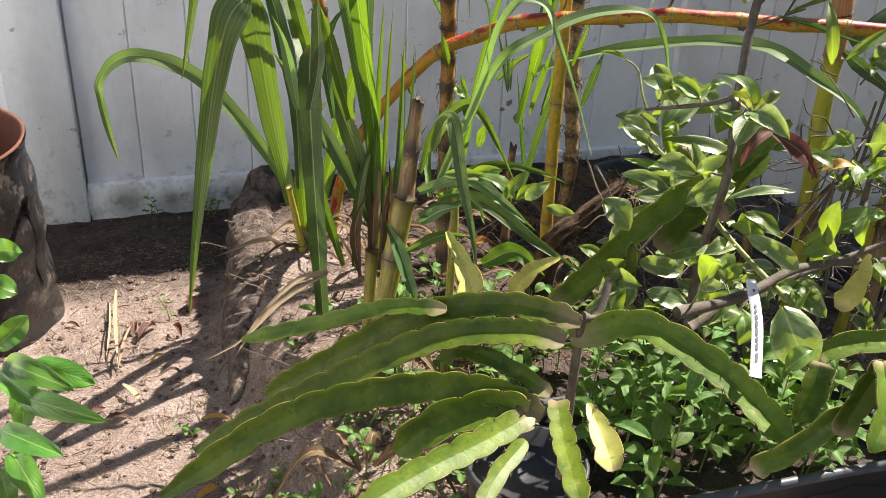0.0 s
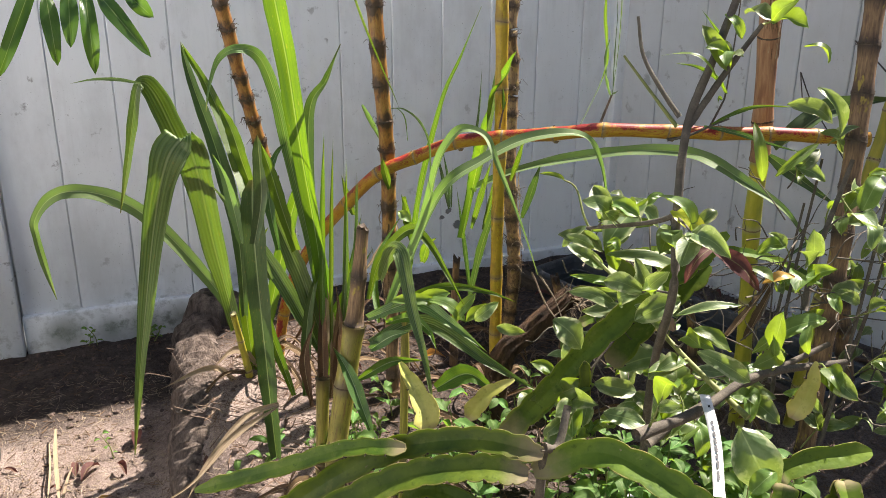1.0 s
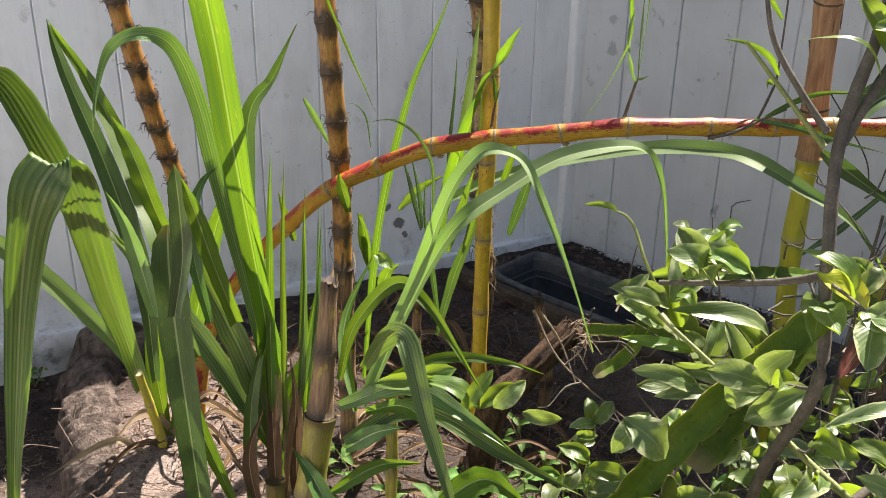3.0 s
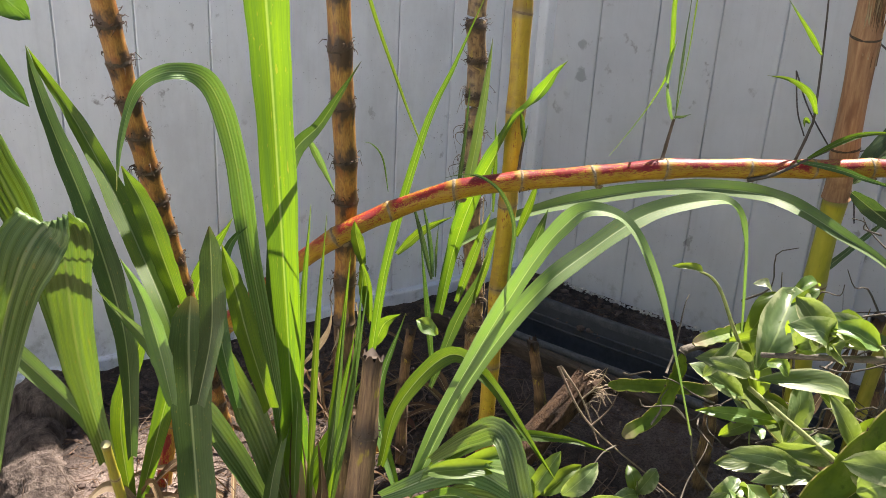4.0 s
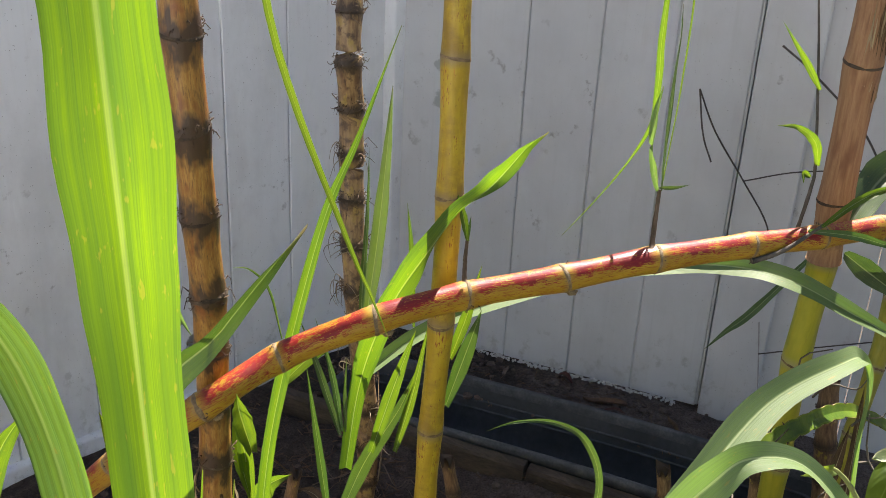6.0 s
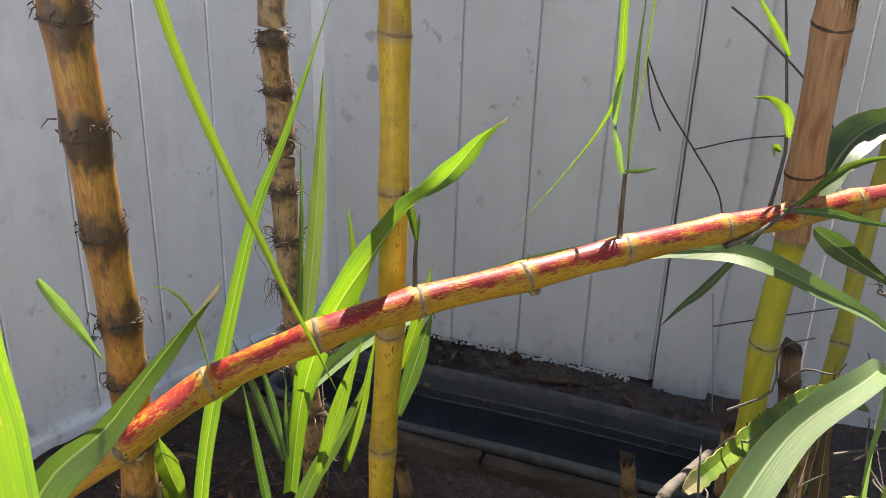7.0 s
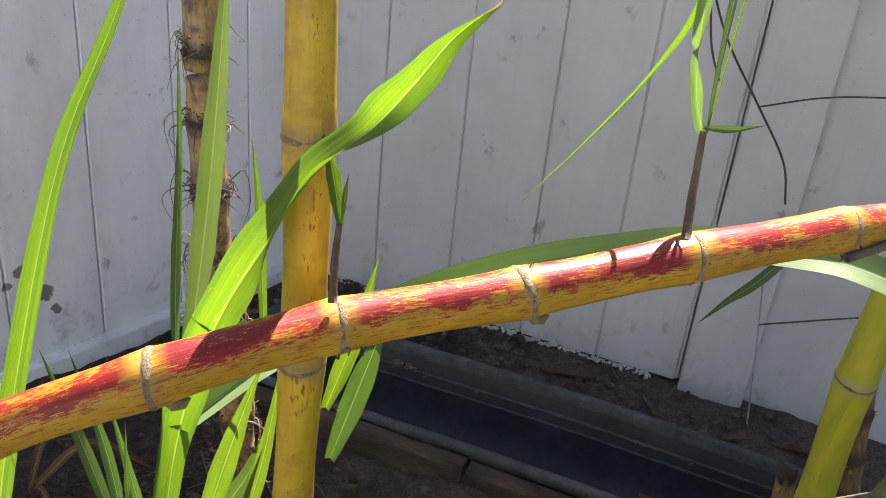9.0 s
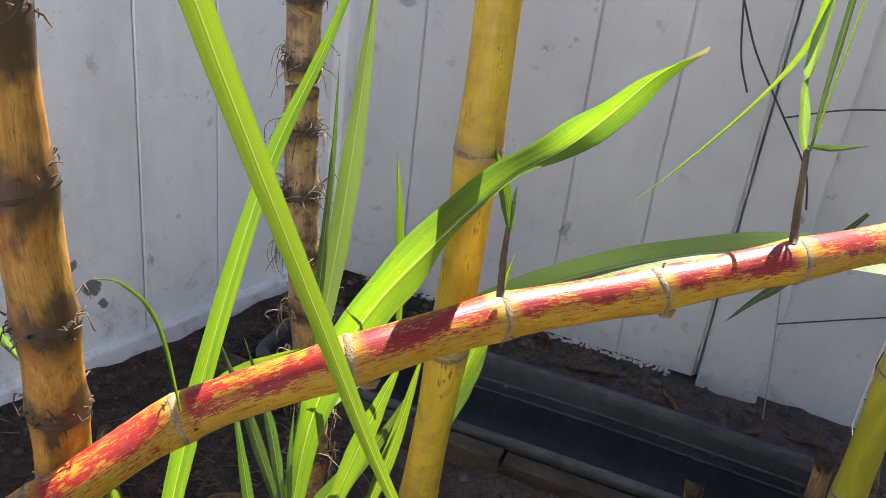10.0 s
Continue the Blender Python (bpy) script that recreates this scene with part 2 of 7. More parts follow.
RING = plain("node_ring", (0.035, 0.027, 0.02), (0.13, 0.095, 0.06), 60, 0.8, 0.6, 0.002)
RING_PALE = plain("node_ring_pale", (0.13, 0.09, 0.05), (0.40, 0.29, 0.15), 110, 0.65, 0.8, 0.003)
SPLINTER = plain("splintered_wood", (0.03, 0.017, 0.010), (0.15, 0.085, 0.045), 14, 0.95, 1.0, 0.012, (3, 3, 1))
FIBRE = plain("root_fibre", (0.05, 0.033, 0.022), (0.16, 0.11, 0.07), 30, 0.9)
BARK = plain("bark", (0.075, 0.065, 0.05), (0.17, 0.145, 0.11), 40, 0.85, 0.6, 0.004)
GREEN_TWIG = plain("green_twig", (0.16, 0.20, 0.05), (0.26, 0.28, 0.09), 40, 0.6)
ROTTEN = plain("rotten_wood", (0.05, 0.036, 0.028), (0.38, 0.30, 0.245), 9, 0.95, 1.0, 0.03, (5, 5, 0.5))
TIMBER = plain("weathered_timber", (0.045, 0.034, 0.025), (0.13, 0.098, 0.07), 5, 0.9, 0.8, 0.008, (4, 1, 5))


def drum_material():
    """Black glossy enamel with dust, splashes of pale dirt and scratches."""
    m = Mat("drum_enamel", 0.25, 0.4)
    p = m.coord()
    c = m.mix(m.band(m.noise(p, 6, 5), 0.35, 0.7), (0.006, 0.006, 0.007), (0.028, 0.024, 0.022))
    dust = m.band(m.math("ADD", m.noise(p, 11, 7, 0.7), m.math("MULTIPLY", m.noise(m.scaled(p, (30, 30, 3)), 1.0, 3), 0.25)), 0.66, 0.82, 0.0, 0.5)
    c = m.mix(dust, c, (0.19, 0.16, 0.14))
    drops = m.band(m.math("ADD", m.voronoi(p, 48.0), m.math("MULTIPLY", m.noise(p, 9, 3), 0.5)), 0.24, 0.30, 1.0, 0.0)
    c = m.mix(m.math("MULTIPLY", drops, 0.7), c, (0.40, 0.37, 0.34))
    m.colour(c)
    m.rough(m.band(m.noise(p, 14, 4), 0.3, 0.7, 0.16, 0.45))
    m.bump(m.noise(p, 9, 4), 0.35, 0.02)
    return m.m


BLACK = plain("black_plastic", (0.036, 0.042, 0.048), (0.068, 0.075, 0.082), 8, 0.5, 0.15, 0.003, spec=0.45)
RIB = plain("scuffed_plastic_rib", (0.04, 0.046, 0.05), (0.105, 0.113, 0.12), 22, 0.55, 0.2, 0.002)
DUSTY = plain("dusty_plastic_edge", (0.05, 0.056, 0.062), (0.135, 0.142, 0.148), 22, 0.6, 0.2, 0.002)
POT_BLACK = plain("pot_plastic", (0.014, 0.015, 0.016), (0.035, 0.037, 0.04), 8, 0.5, 0.15, 0.003, spec=0.4)
RUST = drum_material()
TERRA = plain("rust_inside", (0.09, 0.034, 0.02), (0.16, 0.066, 0.04), 9, 0.8)
WIRE = plain("dark_wire", (0.05, 0.045, 0.045), (0.12, 0.10, 0.09), 30, 0.6)
WIRE_GREY = plain("grey_wire", (0.35, 0.35, 0.35), (0.5, 0.5, 0.5), 30, 0.5)
STRAW = plain("straw", (0.17, 0.125, 0.085), (0.36, 0.28, 0.20), 20, 0.9, vary=0.3)
CLOD = plain("soil_clod", (0.085, 0.06, 0.048), (0.20, 0.15, 0.12), 25, 0.95, 0.8, 0.006)
PIPE = plain("white_pipe", (0.62, 0.6, 0.56), (0.75, 0.74, 0.7), 12, 0.45)
TAG_WHITE = plain("tag_white", (0.68, 0.68, 0.66), (0.78, 0.78, 0.77), 20, 0.5, 0.05, vary=0)
INK = plain("tag_ink", (0.03, 0.03, 0.035), (0.05, 0.05, 0.055), 20, 0.6, vary=0)
CHIP = plain("bark_chip", (0.09, 0.06, 0.045), (0.26, 0.19, 0.15), 24, 0.9, 0.6, 0.004, (1, 1, 3))
DEADLEAF = plain("dead_leaf", (0.075, 0.042, 0.024), (0.22, 0.135, 0.078), 18, 0.85, 0.5, 0.004)


def soil_material():
    m = Mat("soil", 0.95, 0.2)
    p = m.coord()
    big, mid, fine = m.noise(p, 2.2, 6), m.noise(p, 22, 8, 0.7), m.noise(p, 160, 6, 0.75)
    c = m.mix(m.band(mid, 0.32, 0.68), (0.17, 0.122, 0.100), (0.40, 0.315, 0.268))
    c = m.mix(m.band(big, 0.42, 0.66, 0.0, 0.7), c, (0.43, 0.35, 0.30), "MIX")
    c = m.mix(m.band(fine, 0.42, 0.68, 0.0, 0.85), c, (0.07, 0.048, 0.038))
    bits = m.voronoi(m.scaled(p, (60, 60, 60)), 1.0)
    c = m.mix(m.band(bits, 0.12, 0.2, 0.5, 0.0), c, (0.48, 0.38, 0.28))
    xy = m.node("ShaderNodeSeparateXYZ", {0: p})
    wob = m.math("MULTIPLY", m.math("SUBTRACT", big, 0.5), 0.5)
    # shade under the plants and the fence's shadow strip, painted into the soil colour
    shade_tone = m.mix(m.band(mid, 0.35, 0.65), (0.026, 0.020, 0.017), (0.088, 0.068, 0.056))
    shade_tone = m.mix(m.band(fine, 0.45, 0.7, 0.0, 0.8), shade_tone, (0.012, 0.009, 0.008))
    bed_shade = m.math("MULTIPLY", m.band(m.math("ADD", xy.outputs[0], wob), -0.50, -0.32), m.band(xy.outputs[1], -1.2, -0.9))
    bed_shade = m.math("MULTIPLY", bed_shade, m.band(xy.outputs[0], 0.45, 0.75, 1.0, 0.6))
    fence_shade = m.band(m.math("ADD", xy.outputs[1], wob), 0.58, 0.74)
    c = m.mix(m.math("MULTIPLY", m.math("MAXIMUM", bed_shade, fence_shade), 0.9), c, shade_tone)
    # unseen far soil is darkened so that less light bounces up the fences
    far = m.band(m.node("ShaderNodeVectorMath", {0: p, 1: (-0.6, 0.2, 0.0)}, operation="DISTANCE").outputs["Value"], 2.2, 4.0)
    c = m.mix(far, c, m.mix(m.band(big, 0.4, 0.6), (0.10, 0.085, 0.06), (0.17, 0.14, 0.10)))
    m.colour(c)
    m.bump(m.math("ADD", m.math("MULTIPLY", mid, 1.3), m.math("MULTIPLY", fine, 0.5)), 0.8, 0.022)
    return m.m


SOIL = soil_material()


def fence_material(name, clean, dull, grey):
    m = Mat(name, 0.42, 0.4)
    p = m.coord()
    streak = m.noise(m.scaled(p, (60, 60, 2.2)), 1.0, 4)
    cloud = m.noise(p, 3.0, 5)
    grime = m.noise(p, 16, 7, 0.7)
    z = m.node("ShaderNodeSeparateXYZ", {0: m.coord()}).outputs[2]
    c = m.mix(m.band(cloud, 0.3, 0.7), clean, dull)
    c = m.mix(m.band(streak, 0.56, 0.76, 0.0, grey * 0.4), c, (0.40, 0.41, 0.40))
    low = m.band(z, -0.12, 0.35, 1.0, 0.0)
    mould = m.band(m.math("ADD", grime, m.math("MULTIPLY", low, 0.20)), 0.66, 0.80, 0.0, 0.6)
    c = m.mix(mould, c, (0.33, 0.34, 0.31))
    specks = m.band(m.math("ADD", m.voronoi(p, 95.0), m.math("MULTIPLY", m.noise(p, 60, 2), 0.3)), 0.20, 0.26, 1.0, 0.0)
    zone = m.band(m.noise(p, 3.4, 4), 0.38, 0.54)
    dots = m.band(m.math("ADD", m.voronoi(p, 230.0), m.math("MULTIPLY", m.noise(p, 130, 2), 0.35)), 0.22, 0.28, 0.7, 0.0)
    c = m.mix(m.math("MULTIPLY", dots, m.band(m.noise(p, 5.5, 4), 0.48, 0.62)), c, (0.20, 0.20, 0.19))
    c = m.mix(m.math("MULTIPLY", m.math("MULTIPLY", specks, zone), 0.75), c, (0.16, 0.16, 0.15))
    film = m.band(m.math("ADD", m.noise(m.scaled(p, (5, 5, 1.6)), 1.0, 6, 0.65), m.math("MULTIPLY", grime, 0.25)), 0.58, 0.78, 0.0, 0.35)
    c = m.mix(film, c, (0.50, 0.51, 0.50))
    blots = m.band(m.noise(p, 18, 5), 0.63, 0.70, 0.0, 0.75)
    c = m.mix(m.math("MULTIPLY", blots, m.band(m.noise(p, 2.7, 2), 0.5, 0.6)), c, (0.25, 0.25, 0.24))
    # knots, mould spots and moss with places of their own on the fence
    for (x, y, z), r, tone in (((1.150, 1.118, 0.89), 0.030, (0.36, 0.38, 0.38)), ((1.153, 1.108, 0.785), 0.032, (0.33, 0.35, 0.35)), ((0.342, 1.27, 0.252), 0.022, (0.10, 0.10, 0.09)), ((0.385, 1.27, 0.19), 0.026, (0.09, 0.09, 0.08)), ((0.41, 1.27, 0.132), 0.018, (0.12, 0.12, 0.10)), ((0.31, 1.27, 0.225), 0.014, (0.12, 0.12, 0.11)), ((-1.21, 1.25, -0.045), 0.075, (0.06, 0.085, 0.03)), ((-1.04, 1.25, -0.06), 0.06, (0.08, 0.10, 0.05)), ((-0.92, 1.25, -0.06), 0.10, (0.07, 0.085, 0.045)), ((-0.79, 1.25, -0.05), 0.09, (0.07, 0.08, 0.05))):
        d = m.node("ShaderNodeVectorMath", {0: p, 1: (x, y, z)}, operation="DISTANCE").outputs["Value"]
        near = m.math("ADD", m.math("DIVIDE", d, r), m.math("MULTIPLY", m.math("SUBTRACT", grime, 0.5), 3.2))
        c = m.mix(m.band(near, 0.62, 0.82, 0.85, 0.0) if r < 0.05 else m.band(near, 0.1, 1.1, 0.75, 0.0), c, tone)
    m.colour(c)
    m.bump(streak, 0.06, 0.002)
    m.rough(m.band(grime, 0.3, 0.7, 0.35, 0.6))
    return m.m


VINYL = fence_material("white_vinyl", (0.845, 0.875, 0.885), (0.79, 0.82, 0.83), 0.25)
# side fence: grey streaks, and its weaker light put into a darker base
VINYL_SIDE_SHADED = fence_material("streaked_shaded_vinyl", (0.66, 0.685, 0.695), (0.55, 0.57, 0.58), 0.4)


def pitaya_material(name, a, b, glow, edge):
    m = Mat(name, 0.5, 0.25)
    u, v = m.uv()
    p = m.coord()
    big = m.noise(p, 14, 4)
    c = m.mix(m.band(big, 0.35, 0.65), a, b)
    c = m.mix(m.band(m.noise(p, 90, 4), 0.58, 0.7, 0.0, 0.6), c, tuple(x * 0.6 for x in a))
    c = m.mix(m.band(m.noise(p, 30, 5, 0.7), 0.56, 0.72, 0.0, 0.5), c, (0.20, 0.22, 0.05))
    c = m.mix(m.band(m.noise(p, 55, 3), 0.70, 0.74, 0.0, 0.7), c, (0.22, 0.17, 0.10))
    rim = m.band(m.math("ABSOLUTE", m.math("SUBTRACT", u, 0.5)), 0.47, 0.49)
    c = m.mix(m.math("MULTIPLY", rim, m.band(m.noise(p, 70, 3), 0.42, 0.6, 0.0, 0.8)), c, edge)
    cork = m.band(m.math("ADD", v, m.math("MULTIPLY", m.math("SUBTRACT", m.noise(p, 40, 4), 0.5), 0.12)), 0.02, 0.13, 0.85, 0.0)
    c = m.mix(cork, c, (0.27, 0.21, 0.12))
    m.colour(m.vary(c, 0.2))
    m.bump(m.math("ADD", big, m.math("MULTIPLY", m.noise(p, 120, 4), 0.25)), 0.35, 0.006)
    m.see_through(m.mix(m.band(big, 0.4, 0.65, 0.0, 0.5), glow, a), m.band(m.math("ABSOLUTE", m.math("SUBTRACT", u, 0.5)), 0.34, 0.5, 0.04, 0.36))
    return m.m


PITAYA = pitaya_material("pitaya_skin", (0.040, 0.082, 0.006), (0.12, 0.175, 0.014), (0.50, 0.62, 0.012), (0.36, 0.27, 0.12))
PITAYA_OLD = pitaya_material("pitaya_yellowed", (0.36, 0.36, 0.07), (0.56, 0.52, 0.17), (0.6, 0.52, 0.10), (0.5, 0.4, 0.25))


def broad_material(name, a, b, glow, pale=None, rough=0.42):
    m = Mat(name, rough, 0.5 if rough < 0.5 else 0.2)
    u, v = m.uv()
    uvw = m.coord("UV")
    off = m.math("ABSOLUTE", m.math("SUBTRACT", u, 0.5))
    c = m.mix(m.band(m.noise(m.own_uv((3, 5, 1)), 1.0, 3), 0.35, 0.65), a, b)
    if pale:
        wob = m.math("ADD", off, m.math("MULTIPLY", m.math("SUBTRACT", m.noise(m.own_uv((3.2, 4.5, 1)), 1.0, 3), 0.5), 0.75))
        c = m.mix(m.band(wob, 0.34, 0.47), c, pale)
    vein = m.band(off, 0.01, 0.03, 1.0, 0.0)
    side = m.node("ShaderNodeTexWave", {"Vector": m.node("ShaderNodeCombineXYZ", {0: m.math("ADD", m.math("MULTIPLY", v, 9.0), m.math("MULTIPLY", off, -7.0))}).outputs[0], "Scale": 0.32}).outputs["Fac"]
    c = m.mix(m.math("MULTIPLY", vein, 0.6), c, (0.35, 0.42, 0.16))
    m.colour(m.vary(c, 0.32))
    m.bump(m.math("ADD", side, m.math("MULTIPLY", vein, -1.0)), 0.15, 0.001)
    m.see_through(glow, 0.32)
    return m.m


BROAD = {"g": broad_material("citrus_leaf_green", (0.05, 0.10, 0.022), (0.125, 0.20, 0.045), (0.42, 0.60, 0.03)),
         "v": broad_material("citrus_leaf_variegated", (0.070, 0.115, 0.040), (0.145, 0.20, 0.080), (0.30, 0.42, 0.05), (0.40, 0.42, 0.22)),
         "y": broad_material("citrus_leaf_yellow", (0.34, 0.38, 0.03), (0.5, 0.5, 0.05), (0.6, 0.6, 0.04)),
         "r": broad_material("citrus_leaf_blush", (0.40, 0.20, 0.15), (0.36, 0.30, 0.15), (0.5, 0.3, 0.2)),
         "d": broad_material("leaf_dried_red", (0.085, 0.038, 0.032), (0.15, 0.075, 0.06), (0.18, 0.06, 0.045), rough=0.7),
         "o": broad_material("leaf_orange", (0.35, 0.17, 0.04), (0.42, 0.24, 0.06), (0.5, 0.25, 0.04)),
         "m": broad_material("seedling_leaf", (0.05, 0.15, 0.025), (0.09, 0.22, 0.04), (0.25, 0.5, 0.03), rough=0.28),
         "w": broad_material("weed_leaf", (0.055, 0.13, 0.03), (0.12, 0.22, 0.06), (0.28, 0.46, 0.04), rough=0.6),
         "h": broad_material("overhang_leaf", (0.02, 0.06, 0.015), (0.05, 0.11, 0.025), (0.16, 0.34, 0.02), rough=0.25)}

# ---- mesh tools ----


def mesh_object(name, bm, material, parent=None, label="", smooth=True):
    me = bpy.data.meshes.new(name)
    bm.normal_update()
    bm.to_mesh(me)
    bm.free()
    me.materials.append(material)
    if smooth:
        me.polygons.foreach_set("use_smooth", [True] * len(me.polygons))
    ob = new(name, me)
    if parent:
        ob.parent = parent
    if label:
        tagged(ob, label)
    return ob


def part(name, bm, material, parent, label="", smooth=True):
    """One mesh under a thing or a part; the points are in the world, whatever the parent's place."""
    ob = mesh_object(name, bm, material, None, label, smooth)
    ob.parent = parent
    if parent.parent is None:
        ob.matrix_parent_inverse = parent.matrix_basis.inverted()
    return ob


def thing(name, at, label, category, group="", kind=""):
    ob = new(name)
    ob.empty_display_size = 0.05
    ob.matrix_basis = pose(*at)
    return tagged(ob, label, category, group, kind)


def spline(pts, per=8):
    """Points of a smooth curve through pts."""
    p = [Vector(q) for q in pts]
    p = [p[0] * 2 - p[1]] + p + [p[-1] * 2 - p[-2]]
    out = []
    for i in range(1, len(p) - 2):
        for k in range(per):
            t = k / per
            a, b, c, d = p[i - 1], p[i], p[i + 1], p[i + 2]
            out.append(0.5 * (2 * b + (c - a) * t + (2 * a - 5 * b + 4 * c - d) * t * t + (3 * b - a - 3 * c + d) * t ** 3))
    out.append(p[-2])
    return out


def frames(line, up=(0, 0, 1)):
    """Tangent and two cross directions along a line; the second stays near up."""
    res = []
    for i, q in enumerate(line):
        t = (line[min(i + 1, len(line) - 1)] - line[max(i - 1, 0)]).normalized()
        u = Vector(up)
        s = t.cross(u)
        if s.length < 0.05:
            s = t.cross(Vector((0.3, 1, 0)))
        s.normalize()
        res.append((t, s, s.cross(t).normalized()))
    return res


def tube(bm, line, radii, seg=8, wobble=0.0, seed=0.0, up=(0, 0, 1), vs=None, caps=True):
    """A round rod along a line, with a coordinate round and one along."""
    uvl = bm.loops.layers.uv.verify()
    fr = frames(line, up)
    rows = []
    for i, (q, (t, s, n)) in enumerate(zip(line, fr)):
        row = []
        for k in range(seg):
            a = 2 * math.pi * k / seg
            r = radii[i] if hasattr(radii, "__len__") else radii
            if wobble:
                r *= 1 + wobble * noise.noise(Vector((math.cos(a) * 1.5 + seed, math.sin(a) * 1.5, i * 0.45)))
            row.append(bm.verts.new(q - n * (r * math.cos(a)) + s * (r * math.sin(a))))
        rows.append(row)
    for i in range(len(rows) - 1):
        v0 = vs[i] if vs else i / (len(rows) - 1)
        v1 = vs[i + 1] if vs else (i + 1) / (len(rows) - 1)
        for k in range(seg):
            f = bm.faces.new((rows[i][k], rows[i][(k + 1) % seg], rows[i + 1][(k + 1) % seg], rows[i + 1][k]))
            for lp, uv in zip(f.loops, ((k / seg, v0), ((k + 1) / seg, v0), ((k + 1) / seg, v1), (k / seg, v1))):
                lp[uvl].uv = uv
    if caps:
        bm.faces.new(rows[0])
        bm.faces.new(list(reversed(rows[-1])))
    return rows


def box(bm, lo, hi, bevel=0.0):
    r = bmesh.ops.create_cube(bm, size=1.0, matrix=Matrix.LocRotScale([(a + b) / 2 for a, b in zip(lo, hi)], None, [b - a for a, b in zip(lo, hi)]))
    if bevel:
        es = list({e for v in r["verts"] for e in v.link_edges})
        bmesh.ops.bevel(bm, geom=es, offset=bevel, segments=2, affect="EDGES", profile=0.5)


def ground_height(x, y):
    """The bed lies higher than the path beside it, and falls off towards the fences."""
    bed = 1 / (1 + math.exp(-(x + 0.80 + 0.07 * math.sin(3 * y + 1)) / 0.03))
    bed *= 1 / (1 + math.exp((-0.75 - y) / 0.10))
    crown = 1 / (1 + math.exp((y - 0.92) / 0.06)) / (1 + math.exp((x + 0.1) / 0.12))
    h = -0.115 + bed * (0.105 + 0.10 * crown)
    s, w = (x - 1.10) * 0.312 - (y - 1.27) * 0.95, 1.441 - 0.95 * x - 0.312 * y
    if 0.07 < s < 1.40 and 0.285 < w < 0.525:
        return -0.22
    h += 0.022 * noise.noise(Vector((x * 3, y * 3, 0))) + 0.012 * noise.noise(Vector((x * 11, y * 11, 2))) + 0.007 * noise.noise(Vector((x * 34, y * 34, 5)))
    return h

# ---- setting: ground, fences ----


def build_ground():
    bm = bmesh.new()
    xs = [-400, -60, -12, -5] + [-2.6 + 0.03 * i for i in range(151)] + [2.4, 5, 12, 60, 400]
    ys = [-400, -60, -12, -5] + [-2.8 + 0.03 * i for i in range(151)] + [2.2, 5, 12, 60, 400]
    grid = [[bm.verts.new((x, y, ground_height(x, y) if abs(x) < 4 and abs(y) < 4 else -0.12)) for x in xs] for y in ys]
    for j in range(len(ys) - 1):
        for i in range(len(xs) - 1):
            bm.faces.new((grid[j][i], grid[j][i + 1], grid[j + 1][i + 1], grid[j + 1][i]))
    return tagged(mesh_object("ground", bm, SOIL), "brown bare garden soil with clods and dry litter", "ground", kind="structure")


build_ground()
FENCE_TOP = 1.72
BACK_Y = 1.27
CORNER = Vector((1.10, 1.27, 0))
ALONG = Vector((0.312, -0.950, 0)).normalized()      # the side fence runs away from the corner
OUT = Vector((-ALONG.y, ALONG.x, 0))                 # away from the bed


def board(bm, a, b, z0, z1, thick, chamfer=0.003):
    """One upright board between two points of the fence line, with chamfered edges towards the bed."""
    d = (b - a).normalized()
    n = Vector((d.y, -d.x, 0))
    prof = [(0, thick), (0, chamfer), (chamfer, 0), ((b - a).length - chamfer, 0), ((b - a).length, chamfer), ((b - a).length, thick)]
    lo = [bm.verts.new(a + d * u - n * w + Vector((0, 0, z0))) for u, w in prof]
    hi = [bm.verts.new(a + d * u - n * w + Vector((0, 0, z1))) for u, w in prof]
    for k in range(6):
        j = (k + 1) % 6
        bm.faces.new((lo[k], lo[j], hi[j], hi[k]))
    bm.faces.new(hi)
    bm.faces.new(list(reversed(lo)))


def build_fence(name, start, way, cuts, base, label, skin=VINYL):
    fence = thing(name, (start.x, start.y, base), label, "fence", kind="structure")
    for a, b in zip(cuts[:-1], cuts[1:]):
        bm = bmesh.new()
        lift = base(a) if callable(base) else base
        board(bm, start + way * (a + 0.0014), start + way * (b - 0.0014), lift, FENCE_TOP, 0.022)
        part("plank", bm, skin, fence, smooth=False)
    return fence


# the back fence runs along x; planks about 0.21 m wide between grooves
back_start = Vector((-1.346, BACK_Y, 0))
fence_back = build_fence("fence_back", back_start, Vector((1, 0, 0)), [0.2067 * i for i in range(12)] + [2.43], -0.02, "white vinyl privacy fence, shaded and grimy at its foot")
for name, z0, z1 in (("bottom_rail", -0.125, 0.028), ("top_rail", FENCE_TOP - 0.10, FENCE_TOP + 0.03)):
    bm = bmesh.new()
    box(bm, (-1.347, BACK_Y - 0.028, z0), (1.085, BACK_Y + 0.03, z1), 0.006)
    part(name, bm, VINYL, fence_back, "white vinyl rail with green mould")
# sheet added behind the planks so that no sunlight leaks through the joints
bm = bmesh.new()
box(bm, (-1.345, BACK_Y + 0.008, -0.02), (1.08, BACK_Y + 0.0205, FENCE_TOP))
box(bm, (-1.356, BACK_Y + 0.021, -0.02), (-1.30, BACK_Y + 0.03, FENCE_TOP))
part("joint_backing", bm, VINYL, fence_back, "backing sheet added behind the plank joints to keep sunlight out")
